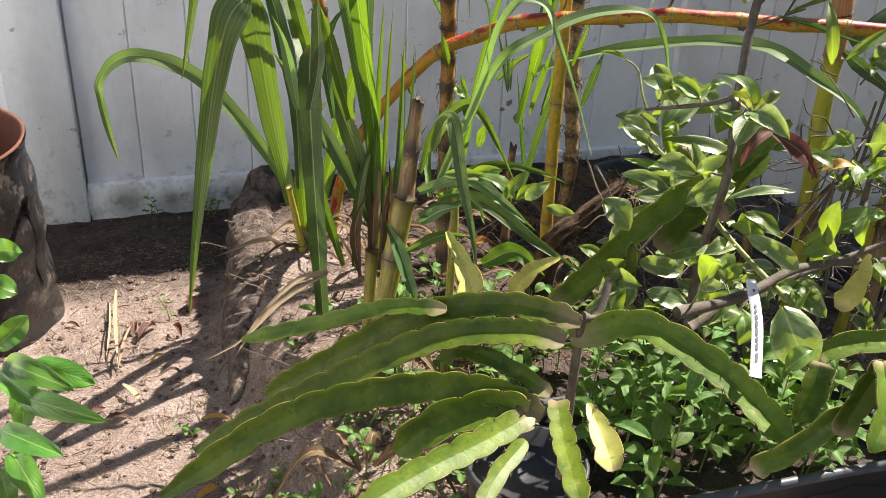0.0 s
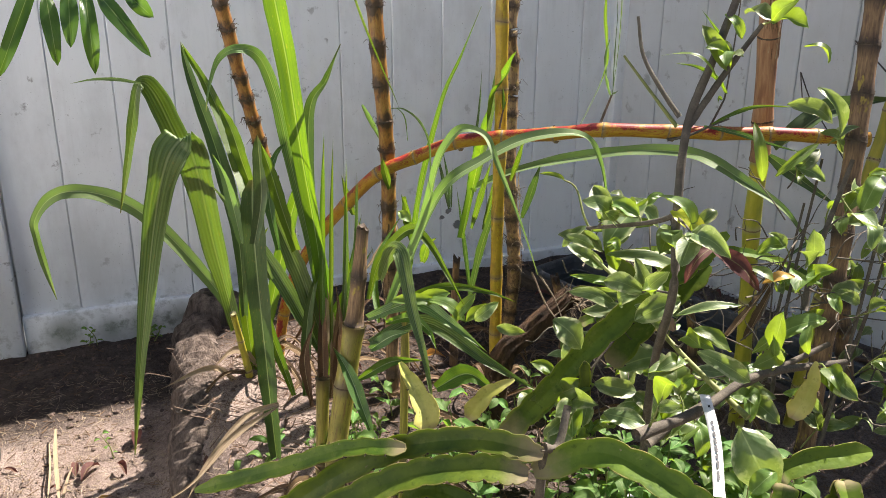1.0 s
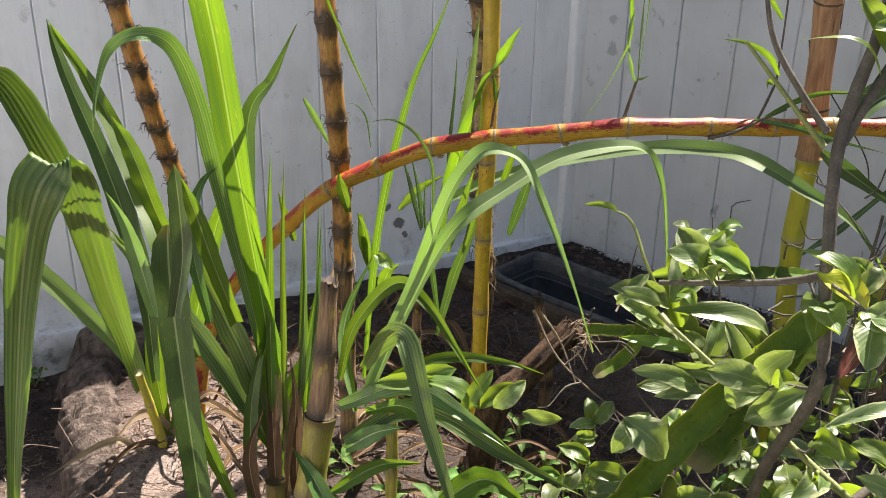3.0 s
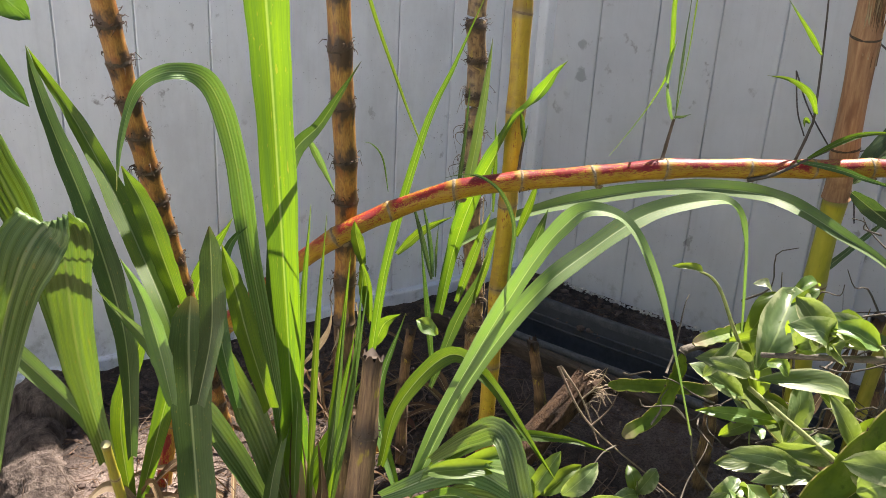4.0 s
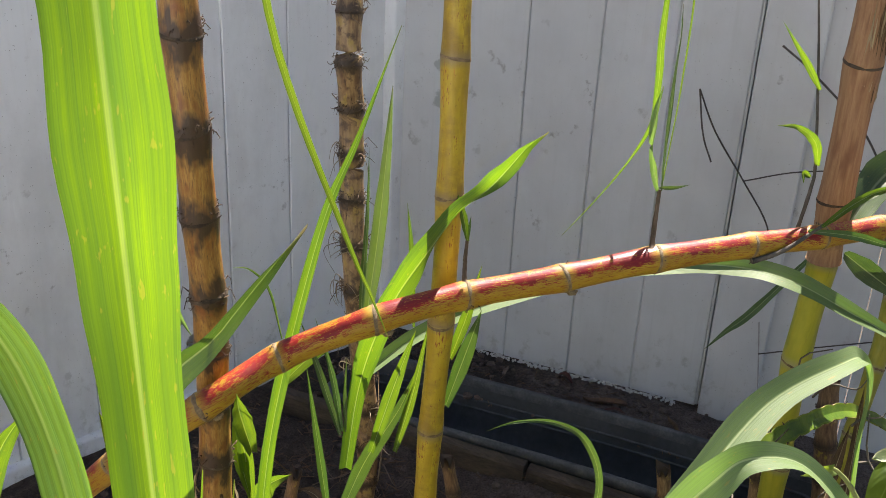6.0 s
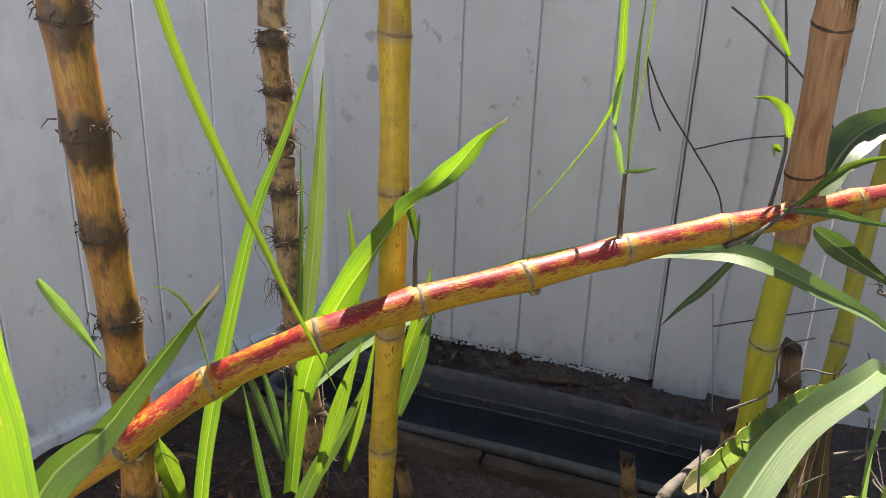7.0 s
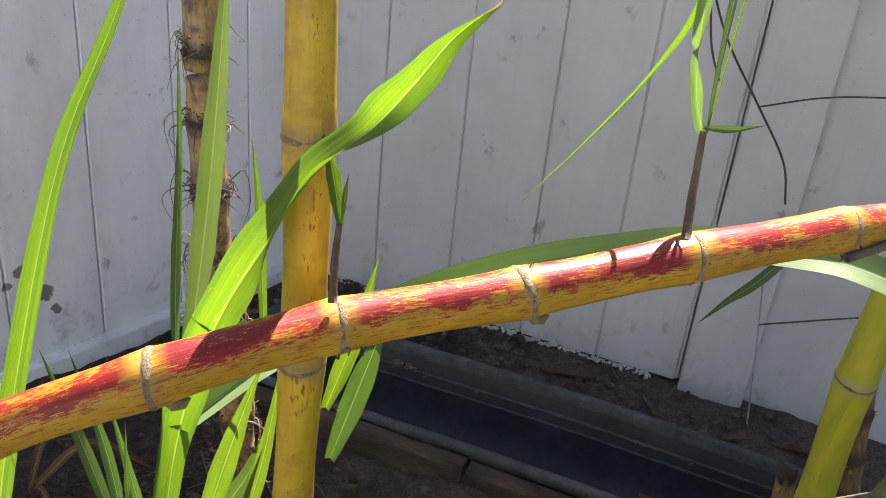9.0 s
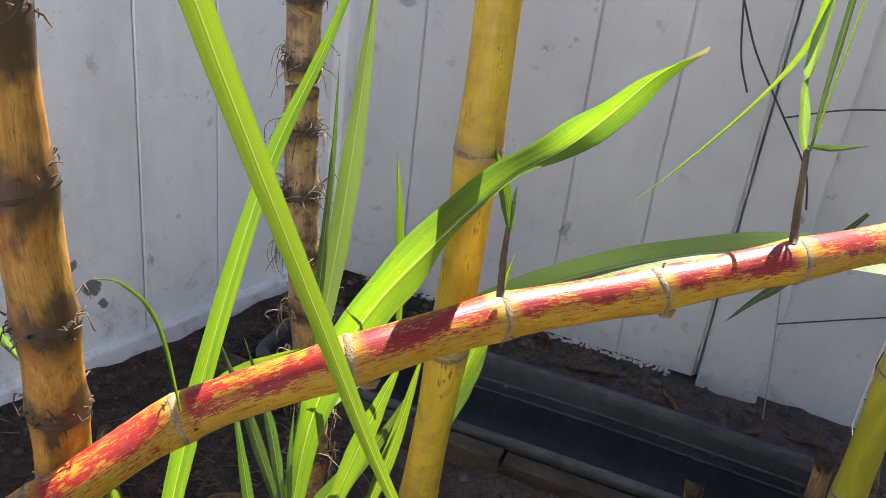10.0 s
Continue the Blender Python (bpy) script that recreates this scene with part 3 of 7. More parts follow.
# post and the next panel to the west
fence_west = thing("fence_west", (-2.4, BACK_Y, 0), "next white vinyl fence panel behind the drum", "fence", kind="structure")
for i in range(6):
    bm = bmesh.new()
    board(bm, Vector((-2.80 + 0.2067 * i + 0.0012, BACK_Y, 0)), Vector((-2.80 + 0.2067 * (i + 1) - 0.0012, BACK_Y, 0)), -0.1, FENCE_TOP, 0.022)
    part("plank", bm, VINYL, fence_west, smooth=False)
for name, x0, x1 in (("fence_post_1", -1.572, -1.3525), ("fence_post_2", 1.075, 1.145)):
    bm = bmesh.new()
    box(bm, (x0, BACK_Y - 0.045, -0.3), (x1, BACK_Y + 0.08, FENCE_TOP + 0.06), 0.006)
    tagged(mesh_object(name, bm, VINYL), "square white vinyl fence post", "fence post", kind="structure")

# unseen fence added to the west: its sunlit boards brighten the back fence
fence_bounce_west = build_fence("fence_bounce_west", Vector((-3.1, -3.4, 0)), Vector((0, 1, 0)), [0.2067 * i for i in range(23)], -0.1, "unseen white fence added on the west to bounce sunlight")

fence_east = build_fence("fence_east", CORNER, ALONG, [0.03, 0.222, 0.432, 0.640, 0.838, 1.035], 0.0, "white vinyl side fence with grey dirt streaks", VINYL_SIDE_SHADED)
bm = bmesh.new()
board(bm, CORNER + ALONG * 1.045 + Vector((-0.012, -0.004, 0)), CORNER + ALONG * 1.195 + Vector((-0.012, -0.004, 0)), -0.05, FENCE_TOP, 0.04, 0.004)
part("wide_board", bm, VINYL_SIDE_SHADED, fence_east, "loose white board reaching lower than the planks", smooth=False)
# the same added light stop behind the side fence
bm = bmesh.new()
board(bm, CORNER + ALONG * 0.03 + OUT * 0.007, CORNER + ALONG * 1.04 + OUT * 0.007, 0.0, FENCE_TOP, 0.03, 0.001)
part("joint_backing", bm, VINYL_SIDE_SHADED, fence_east, "backing sheet added behind the plank joints to keep sunlight out", smooth=False)
fence_south = build_fence("fence_south", CORNER + Vector((0.02, 0.006, 0)), ALONG, [1.188, 1.42, 1.63, 1.84, 2.05, 2.26, 2.47, 2.68, 2.9], -0.02, "white vinyl side fence panel with mildew", VINYL_SIDE_SHADED)
# box added behind the loose board to close the bright gaps at its edges
bm = bmesh.new()
bmesh.ops.create_cube(bm, size=1, matrix=Matrix.Translation(CORNER + ALONG * 1.12 + OUT * 0.09 + Vector((0, 0, 0.8))) @ pose(0, 0, 0, 0, 0, -71.8) @ Matrix.Diagonal((0.30, 0.10, 2.0, 1)))
tagged(mesh_object("fence_gap_backing", bm, VINYL, smooth=False), "white backing box added behind the loose board to block light", "fence post", kind="structure")
# crumbs of old white paint at the foot of the side fence
verts, faces = [], []
rng = random.Random(4)
for i in range(420):
    a = 0.12 + 0.86 * rng.random()
    thick = 0.4 + 0.6 * max(0.0, noise.noise(Vector((a * 9, 1, 0))) + 0.35)
    p = CORNER + ALONG * a - OUT * (0.004 + rng.uniform(0, 0.022) * thick) + Vector((0, 0, rng.uniform(-0.004, 0.014) * thick - 0.004))
    r, k = rng.uniform(0.003, 0.009) * thick, len(verts)
    for j in range(8):
        u = Vector(((j & 1) - 0.5, (j >> 1 & 1) - 0.5, (j >> 2) - 0.5))
        verts.append(p + Vector((u.x * rng.uniform(0.6, 2.2), u.y * rng.uniform(0.6, 2.2), u.z * rng.uniform(0.4, 1.4))) * r)
    faces += [tuple(k + q for q in f) for f in ((0, 2, 3, 1), (4, 5, 7, 6), (0, 1, 5, 4), (2, 6, 7, 3), (0, 4, 6, 2), (1, 3, 7, 5))]
me = bpy.data.meshes.new("paint_flakes")
me.from_pydata(verts, [], faces)
me.materials.append(PIPE)
tagged(new("paint_flakes", me), "white crumbled flakes along the fence foot", "paint flakes", kind="stuff")

# ---- plants: builders ----


def blade(plant, pts, width, face, dry=0, dark=0, full=0, pale=0, twist=(), widths=(), keel=None, level=None):
    """A long grass blade: folded along its midrib, tapering, with slight waves."""
    line = spline(pts, 7)
    n = len(line)
    uvs, rows = [], []
    bm = bmesh.new()
    uvl = bm.loops.layers.uv.verify()
    rng = random.Random(int(1000 * (pts[0][0] + 2 * pts[-1][1] + 3 * pts[-1][2])) & 0xffff)
    ph, fold = rng.uniform(0, 6), rng.uniform(0.28, 0.62) if keel is None else keel
    across = 14 if width > 0.02 else 4
    f = Vector(face)
    mid = rng.random() < (0.6 if width < 0.014 else 0.3) and keel is None
    last = None
    for i, q in enumerate(line):
        t = i / (n - 1)
        tan = (line[min(i + 1, n - 1)] - line[max(i - 1, 0)]).normalized()
        side = tan.cross(f) if level is None else Vector(level) - tan * Vector(level).dot(tan)
        if side.length < 0.2 and last:
            side = last.copy()
        side.normalize()
        if last and side.dot(last) < 0:
            side.negate()
        side = (side + (last or side) * 1.2).normalized()
        last = side.copy()
        nor = side.cross(tan).normalized()
        if nor.dot(f) < 0:
            nor.negate()
        for (ta, da), (tb, db) in zip(twist[:-1], twist[1:]):
            if ta <= t <= tb:
                g = (t - ta) / (tb - ta)
                a = math.radians(da + (db - da) * g * g * (3 - 2 * g))
                side, nor = side * math.cos(a) + nor * math.sin(a), nor * math.cos(a) - side * math.sin(a)
        w = width * (0.42 + 0.58 * min(1, t / 0.28) ** 0.8) * min(1.0, max(0.015, (1 - t) / 0.56) ** 0.95)
        if dry:
            w *= 0.85 + 0.2 * math.sin(9 * t + ph)
        if full:
            w = width * (0.5 + 0.5 * min(1, t / 0.3)) * min(1.0, max(0.02, (1 - t) / 0.3) ** 0.8)
        for (ta, ka), (tb, kb) in zip(widths[:-1], widths[1:]):
            if ta <= t <= tb:
                w = width * (ka + (kb - ka) * (t - ta) / (tb - ta))
        w *= 1 + 0.035 * math.sin(31 * t + ph) + 0.03 * math.sin(57 * t + 2 * ph)
        row = []
        for k in range(across + 1):
            u = k / across
            e = abs(u - 0.5) * 2
            lift = fold * width * 0.5 * (e ** 1.05) * (1 - 0.5 * t) + 0.05 * width * math.sin(26 * t + ph + 3 * (u > 0.5)) * e
            lift += (0.05 if pale == 1 else 0.0 if pale else 0.013) * w * math.cos(math.pi * k) * (across > 8) * (0.4 + 0.6 * math.sin(4 * t + ph) ** 2)
            row.append(bm.verts.new(q + side * (w * (u - 0.5)) + nor * lift))
        rows.append((row, t))
    for (r0, t0), (r1, t1) in zip(rows[:-1], rows[1:]):
        for k in range(across):
            fc = bm.faces.new((r0[k], r0[k + 1], r1[k + 1], r1[k]))
            for lp, uv in zip(fc.loops, ((k / across, t0), ((k + 1) / across, t0), ((k + 1) / across, t1), (k / across, t1))):
                lp[uvl].uv = uv
    label = "dry brown husk leaf" if dry == 2 else "dry straw-coloured leaf" if dry else ""
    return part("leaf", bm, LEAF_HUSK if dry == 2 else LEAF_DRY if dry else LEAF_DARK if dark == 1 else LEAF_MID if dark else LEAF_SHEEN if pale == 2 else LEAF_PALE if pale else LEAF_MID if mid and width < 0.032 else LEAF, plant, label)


def along(pts, spacing, start=0.0):
    """Points at even distances on a smooth curve."""
    line = spline(pts, 24)
    out, need = [], start
    for a, b in zip(line[:-1], line[1:]):
        d = (b - a).length
        while need <= d:
            out.append(a + (b - a) * (need / d))
            need += spacing
        need -= d
    return out


def cane(plant, nodes, radius, kind, ring=RING, roots=0.0, name="stalk", label="", taper=1.0, up=(0, 0, 1), seed=1, ragged=0.0):
    """A jointed stalk whose joints lie at the nodes, with a ring at every joint."""
    rng = random.Random(seed)
    line = spline(nodes, 8)
    prof = [1.075, 1.0, 0.965, 0.95, 0.945, 0.955, 0.97, 1.02]
    rad, vs = [], []
    for i in range(len(line)):
        t = i / (len(line) - 1)
        rad.append(radius * prof[i % 8] * (1 + (taper - 1) * t))
        vs.append(i / 8)
    bm = bmesh.new()
    rows = tube(bm, line, rad, 20, 0.03, seed, up, vs)
    if ragged:
        way = (line[-1] - line[-2]).normalized()
        for v in rows[-1]:
            v.co += way * rng.uniform(-ragged, ragged)
    stalk = part(name, bm, CANE[kind], plant, label)
    fr = frames(line, up)
    for i in range(8, len(line) - 1, 8):
        t, s, n = fr[i]
        r = radius * (1 + (taper - 1) * i / (len(line) - 1))
        bm = bmesh.new()
        tilt = (s * rng.uniform(-0.16, 0.16) + n * rng.uniform(-0.16, 0.16))
        seg = 20
        rows = []
        for h, k in ((-0.0042, 1.0), (-0.003, 1.075), (-0.0008, 1.10), (0.0012, 1.07), (0.0045, 1.0)):
            row = []
            for j in range(seg):
                a = 2 * math.pi * j / seg
                d = n * -math.cos(a) + s * math.sin(a)
                rr = r * (k + 0.03 * noise.noise(Vector((math.cos(a) * 3 + i, math.sin(a) * 3, seed))))
                row.append(bm.verts.new(line[i] + d * rr + t * (h + d.dot(tilt) * r)))
            rows.append(row)
        for r0, r1 in zip(rows[:-1], rows[1:]):
            for j in range(seg):
                bm.faces.new((r0[j], r0[(j + 1) % seg], r1[(j + 1) % seg], r1[j]))
        part("node_ring", bm, ring, stalk)
        if kind == "red":
            side = s if (i // 8) % 2 else s * -1
            d = (n * -0.75 + side * 0.5).normalized()
            bm = bmesh.new()
            tube(bm, [line[i] + d * r * 0.85 + t * 0.004, line[i] + d * r * 1.12 + t * 0.007, line[i] + d * r * 1.22 + t * 0.012, line[i] + d * r * 1.12 + t * 0.017], [0.0045, 0.0055, 0.0038, 0.0006], 8)
            part("bud", bm, RING_PALE, stalk, "small brown bud at the joint")
        if roots:
            bm = bmesh.new()
            for j in range(int(30 * roots)):
                a = rng.uniform(0, 2 * math.pi)
                d = (n * -math.cos(a) + s * math.sin(a)).normalized()
                p0 = line[i] + d * r * 1.05 + t * rng.uniform(-0.004, 0.010) * (1 + roots * 0.5)
                ln = rng.uniform(0.0015, 0.0045) * (1 + 1.3 * (rng.random() < 0.2) * roots)
                p1 = p0 + d * ln * 0.7 + t * rng.uniform(-0.5, 0.9) * ln
                p2 = p1 + d * ln * 0.15 + Vector((rng.uniform(-1, 1), rng.uniform(-1, 1), rng.uniform(-1.8, 0.8))) * ln * 0.8
                p3 = p2 - d * ln * 0.2 + Vector((rng.uniform(-1, 1), rng.uniform(-1, 1), rng.uniform(-1.5, 0.5))) * ln * 0.6
                tube(bm, [p0, p1, p2, p3], [0.0009, 0.0007, 0.0005, 0.0002], 4)
            tagged(part("root_fringe", bm, FIBRE, stalk, "dark dry root stubs"), kind="stuff")
    return stalk


def twig(plant, pts, r0, r1, material=BARK, name="branch", knots=0.12, seed=0, per=7):
    line = spline(pts, per)
    bm = bmesh.new()
    n = len(line) - 1
    tube(bm, line, [(r0 + (r1 - r0) * i / n) * (1 + knots * noise.noise(Vector((i * 0.7, seed, 0)))) for i in range(n + 1)], 9, 0.1, seed)
    return part(name, bm, material, plant)


def broad_leaf(plant, base, tip, width, kind="g", face=None, droop=0.12, cup=0.18, name="leaf", long=8):
    """An oval leaf with a short stem, cupped along its midrib and wavy at the edge."""
    a, b = Vector(base), Vector(tip)
    d = b - a
    L = d.length
    t = d.normalized()
    rng = random.Random(int(9999 * abs(a.x + 3 * a.y + 7 * b.z + b.x)))
    f = Vector(face) if face else Vector((-0.35 + rng.uniform(-0.4, 0.4), -0.55 + rng.uniform(-0.3, 0.3), 0.6 + rng.uniform(-0.2, 0.3)))
    side = t.cross(f)
    if side.length < 0.1:
        side = t.cross(Vector((1, 0, 0.2)))
    side.normalize()
    nor = side.cross(t).normalized()
    if nor.dot(f) < 0:
        nor.negate()
    bm = bmesh.new()
    uvl = bm.loops.layers.uv.verify()
    rows = []
    ph = rng.uniform(0, 6)
    bend, turn = droop * rng.uniform(0.3, 2.2), rng.uniform(-0.8, 0.8)
    cup *= rng.uniform(0.3, 1.8)
    for i in range(long + 1):
        v = i / long
        w = width * (1.72 * (v + 0.003) ** 0.50 * max(0.0, 1.0 - v) ** 0.58 + 0.02) * (1 + 0.07 * math.sin(7 * v + ph))
        q = a + d * v + nor * (L * bend * math.sin(math.pi * v) * 1.2)
        row = []
        for k in range(7):
            u = k / 6
            e = abs(u - 0.5) * 2
            lift = cup * w * e * e + 0.07 * width * math.sin(9 * v + ph + (2 if u > 0.5 else 0)) * e
            twist = turn * (v - 0.3)
            lift += 0.16 * width * noise.noise(Vector((u * 2.2 + ph, v * 2.6, ph))) + 0.05 * width * noise.noise(Vector((u * 6, v * 7 + ph, 3)))
            row.append(bm.verts.new(q + (side * math.cos(twist) + nor * math.sin(twist)) * (w * (u - 0.5)) + nor * lift))
        rows.append((row, v))
    for (r0, t0), (r1, t1) in zip(rows[:-1], rows[1:]):
        for k in range(6):
            fc = bm.faces.new((r0[k], r0[k + 1], r1[k + 1], r1[k]))
            for lp, uv in zip(fc.loops, ((k / 6, t0), ((k + 1) / 6, t0), ((k + 1) / 6, t1), (k / 6, t1))):
                lp[uvl].uv = uv
    labels = {"y": "yellowing leaf", "d": "dried red-brown leaf", "o": "orange withered leaf", "r": "pink-flushed young leaf"}
    return part(name, bm, BROAD[kind], plant, labels.get(kind, ""))


def pitaya_stem(plant, pts, width, old=0):
    """A fleshy three-winged stem: two broad wings show, the third points away; the edges are scalloped."""
    line = spline(pts, 22)
    n = len(line)
    rng = random.Random(int(999 * abs(pts[0][0] + pts[-1][1] + 5 * pts[-1][2])))
    bm = bmesh.new()
    uvl = bm.loops.layers.uv.verify()
    length = sum((b - a).length for a, b in zip(line[:-1], line[1:]))
    scal = max(3, round(length / 0.045))
    fr = frames(line, (-0.25, -0.75, 0.62))
    rows = []
    spines = bmesh.new()
    wings = (math.radians(155 + rng.uniform(-12, 10)), math.radians(25 + rng.uniform(-10, 12)), math.radians(-90))
    ph = rng.uniform(0, 3)
    for i, q in enumerate(line):
        t, s, up = fr[i]
        v = i / (n - 1)
        end = min(1.0, 0.45 + v / 0.10) * min(1.0, 0.10 + (1 - v) / 0.12) ** 0.6
        if old:
            end = min(1.0, 0.35 + v / 0.25) * (1.02 - v) ** 0.55
        row = []
        for j, w in enumerate(wings):
            tooth = abs(math.sin(math.pi * (scal * v + 0.4 * j + 0.15 * math.sin(5 * v + ph))))
            tall = (0.54 if j < 2 else 0.34) * width * end * (0.80 + 0.23 * tooth ** 0.6 + 0.03 * math.sin(11 * v + ph + j))
            d = s * math.cos(w) + up * math.sin(w)
            c = up * math.cos(w) - s * math.sin(w)
            if j < 2 and tooth < 0.17 and 0.05 < v < 0.97:
                for k in range(3):
                    p = q + d * tall * 0.98
                    tube(spines, [p, p + (d + c * rng.uniform(-0.8, 0.8) + t * rng.uniform(-0.9, 0.9)) * rng.uniform(0.003, 0.006)], [0.0011, 0.0003], 4)
            th = max(0.0020, 0.026 * width)
            for reach, thick in ((0.10, 1.9), (0.55, 1.1), (1.0, 0.5), (1.0, -0.5), (0.55, -1.1), (0.10, -1.9)):
                row.append(bm.verts.new(q + d * tall * reach + c * th * thick * end))
        rows.append((row, v))
    m = len(rows[0][0])
    across = [0.40, 0.25, 0.0, 0.0, 0.25, 0.40] * 3
    for (r0, t0), (r1, t1) in zip(rows[:-1], rows[1:]):
        for k in range(m):
            j = (k + 1) % m
            f = bm.faces.new((r0[k], r0[j], r1[j], r1[k]))
            for lp, uv in zip(f.loops, ((across[k], t0), (across[j], t0), (across[j], t1), (across[k], t1))):
                lp[uvl].uv = uv
    bm.faces.new(rows[0][0])
    bm.faces.new(list(reversed(rows[-1][0])))
    bmesh.ops.recalc_face_normals(bm, faces=bm.faces)
    ob = part("stem", bm, PITAYA_OLD if old else PITAYA, plant, "yellowed corky stem" if old else "")
    ob.data.set_sharp_from_angle(angle=radians(38))
    if len(spines.verts):
        tagged(part("spine_fringe", spines, FIBRE, ob, "short brown spines along the scalloped edges"), kind="stuff")
    else:
        spines.free()
    return ob


# ---- the canes ----
Y_NODES = [(0.03, 0.06, 0.02), (0.025, 0.05, 0.30), (0.017, 0.038, 0.485), (0.010, 0.026, 0.666), (0.004, 0.010, 0.846), (0.000, 0.003, 1.026), (-0.005, 0.0, 1.20), (-0.010, -0.002, 1.37), (-0.014, -0.004, 1.53), (-0.02, -0.006, 1.68), (-0.03, -0.01, 1.82)]
plant = thing("sugarcane_plant", Y_NODES[0], "tall yellow sugarcane stalk with grey joint rings in the bed", "sugarcane", "sugarcane")
cane(plant, Y_NODES, 0.0175, "yellow", RING_PALE, 0, taper=0.95, seed=3)
blade(plant, [(-0.215, 0.165, 0.30), (-0.20, 0.15, 0.52), (-0.18, 0.132, 0.727), (-0.13, 0.098, 0.981), (-0.085, 0.078, 1.10), (-0.036, 0.06, 1.23)], 0.018, (-0.6, -0.6, 0.4), keel=0.4)
blade(plant, [(-0.051, 0.137, 0.573), (-0.025, 0.143, 0.684), (-0.016, 0.121, 0.776), (-0.021, 0.068, 0.873), (-0.028, 0.007, 0.957), (-0.042, -0.051, 1.027), (-0.04, -0.092, 1.066), (-0.04, -0.12, 1.099), (-0.04, -0.144, 1.129), (-0.040, -0.1705, 1.152)], 0.036, (-0.62, -0.60, 0.51), twist=((0, 0), (0.36, 4), (0.50, 60), (0.58, 56), (0.84, -18), (1, -30)), widths=((0, 0.5), (0.25, 1.0), (0.55, 0.9), (0.66, 0.70), (0.8, 0.50), (0.9, 0.26), (1, 0.015)))
blade(plant, [(-0.017, 0.146, 0.763), (-0.007, 0.155, 0.847), (0.007, 0.162, 0.960), (0.014, 0.168, 1.049)], 0.008, (-0.56, -0.69, 0.45))
blade(plant, [(0.003, 0.173, 0.696), (0.044, 0.183, 0.881), (0.069, 0.191, 1.022), (0.083, 0.197, 1.120)], 0.021, (-0.59, -0.70, 0.41), pale=2)
blade(plant, [(0.029, 0.085, 0.800), (0.045, 0.111, 0.908), (0.051, 0.128, 0.971)], 0.008, (-0.61, -0.64, 0.47))
blade(plant, [(0.049, 0.030, 0.765), (0.066, 0.017, 0.836), (0.078, 0.007, 0.909)], 0.016, (-0.64, -0.55, 0.54))
blade(plant, [(-0.036, 0.099, 0.613), (-0.015, 0.073, 0.734), (-0.001, 0.050, 0.821)], 0.020, (-0.52, -0.58, 0.63))
blade(plant, [(-0.013, 0.073, 0.616), (0.004, 0.056, 0.719), (0.015, 0.041, 0.834)], 0.014, (-0.54, -0.56, 0.63))
blade(plant, [(-0.114, 0.077, 0.687), (-0.122, 0.112, 0.776), (-0.131, 0.141, 0.846)], 0.010, (-0.43, -0.66, 0.62))
blade(plant, [(-0.111, 0.077, 0.692), (-0.110, 0.099, 0.771), (-0.117, 0.125, 0.847)], 0.009, (-0.45, -0.65, 0.62))
blade(plant, [(-0.108, 0.073, 0.692), (-0.107, 0.076, 0.750), (-0.105, 0.075, 0.806)], 0.005, (-0.45, -0.62, 0.64))
blade(plant, [(0.040, 0.280, 0.320), (0.014, 0.282, 0.513), (-0.013, 0.278, 0.679)], 0.014, (-0.51, -0.68, 0.53))
blade(plant, [(0.032, 0.277, 0.300), (0.033, 0.194, 0.503), (0.034, 0.113, 0.651), (0.022, 0.063, 0.755)], 0.025, (-0.55, -0.65, 0.53))
blade(plant, [(0.121, 0.098, 0.627), (0.145, 0.079, 0.732), (0.158, 0.069, 0.792)], 0.024, (-0.65, -0.62, 0.44))
blade(plant, [(-0.079, 0.265, 0.663), (-0.043, 0.221, 0.726), (-0.007, 0.167, 0.769)], 0.020, (-0.53, -0.72, 0.45))
blade(plant, [(-0.121, 0.274, 0.457), (-0.119, 0.242, 0.517), (-0.108, 0.193, 0.560)], 0.033, (-0.46, -0.69, 0.56))
blade(plant, [(-0.02, 0.14, 0.715), (0.08, 0.12, 0.757), (0.20, 0.07, 0.795), (0.312, 0.0, 0.825), (0.40, -0.09, 0.850), (0.455, -0.18, 0.862), (0.486, -0.256, 0.856), (0.54, -0.33, 0.815), (0.61, -0.41, 0.755), (0.66, -0.47, 0.66)], 0.036, (-0.5, -0.4, 0.75), full=1, pale=2)
blade(plant, [(-0.305, 0.006, 0.786), (-0.319, 0.006, 0.842), (-0.324, 0.003, 0.871)], 0.021, (-0.43, -0.69, 0.59))
blade(plant, [(-0.346, 0.227, 0.648), (-0.363, 0.224, 0.707), (-0.379, 0.219, 0.770)], 0.021, (-0.33, -0.84, 0.44))
blade(plant, [(-0.187, 0.185, 0.566), (-0.208, 0.169, 0.671), (-0.224, 0.165, 0.716)], 0.020, (-0.44, -0.73, 0.52))
blade(plant, [(-0.252, 0.017, 0.905), (-0.251, 0.040, 0.957), (-0.261, 0.060, 0.978), (-0.275, 0.073, 0.981)], 0.003, (-0.36, -0.77, 0.53))
blade(plant, [(-0.313, 0.240, 0.467), (-0.291, 0.218, 0.511), (-0.271, 0.200, 0.563), (-0.265, 0.199, 0.626)], 0.014, (-0.37, -0.73, 0.58), dry=1)
blade(plant, [(-0.304, 0.227, 0.460), (-0.286, 0.219, 0.477), (-0.288, 0.257, 0.539)], 0.008, (-0.36, -0.72, 0.59), dry=1)
blade(plant, [(-0.323, 0.190, 0.969), (-0.291, 0.192, 0.907), (-0.262, 0.192, 0.845)], 0.014, (-0.42, -0.82, 0.38), pale=2)
blade(plant, [(-0.206, 0.187, 0.700), (-0.204, 0.178, 0.626), (-0.198, 0.167, 0.569)], 0.020, (-0.44, -0.72, 0.53))

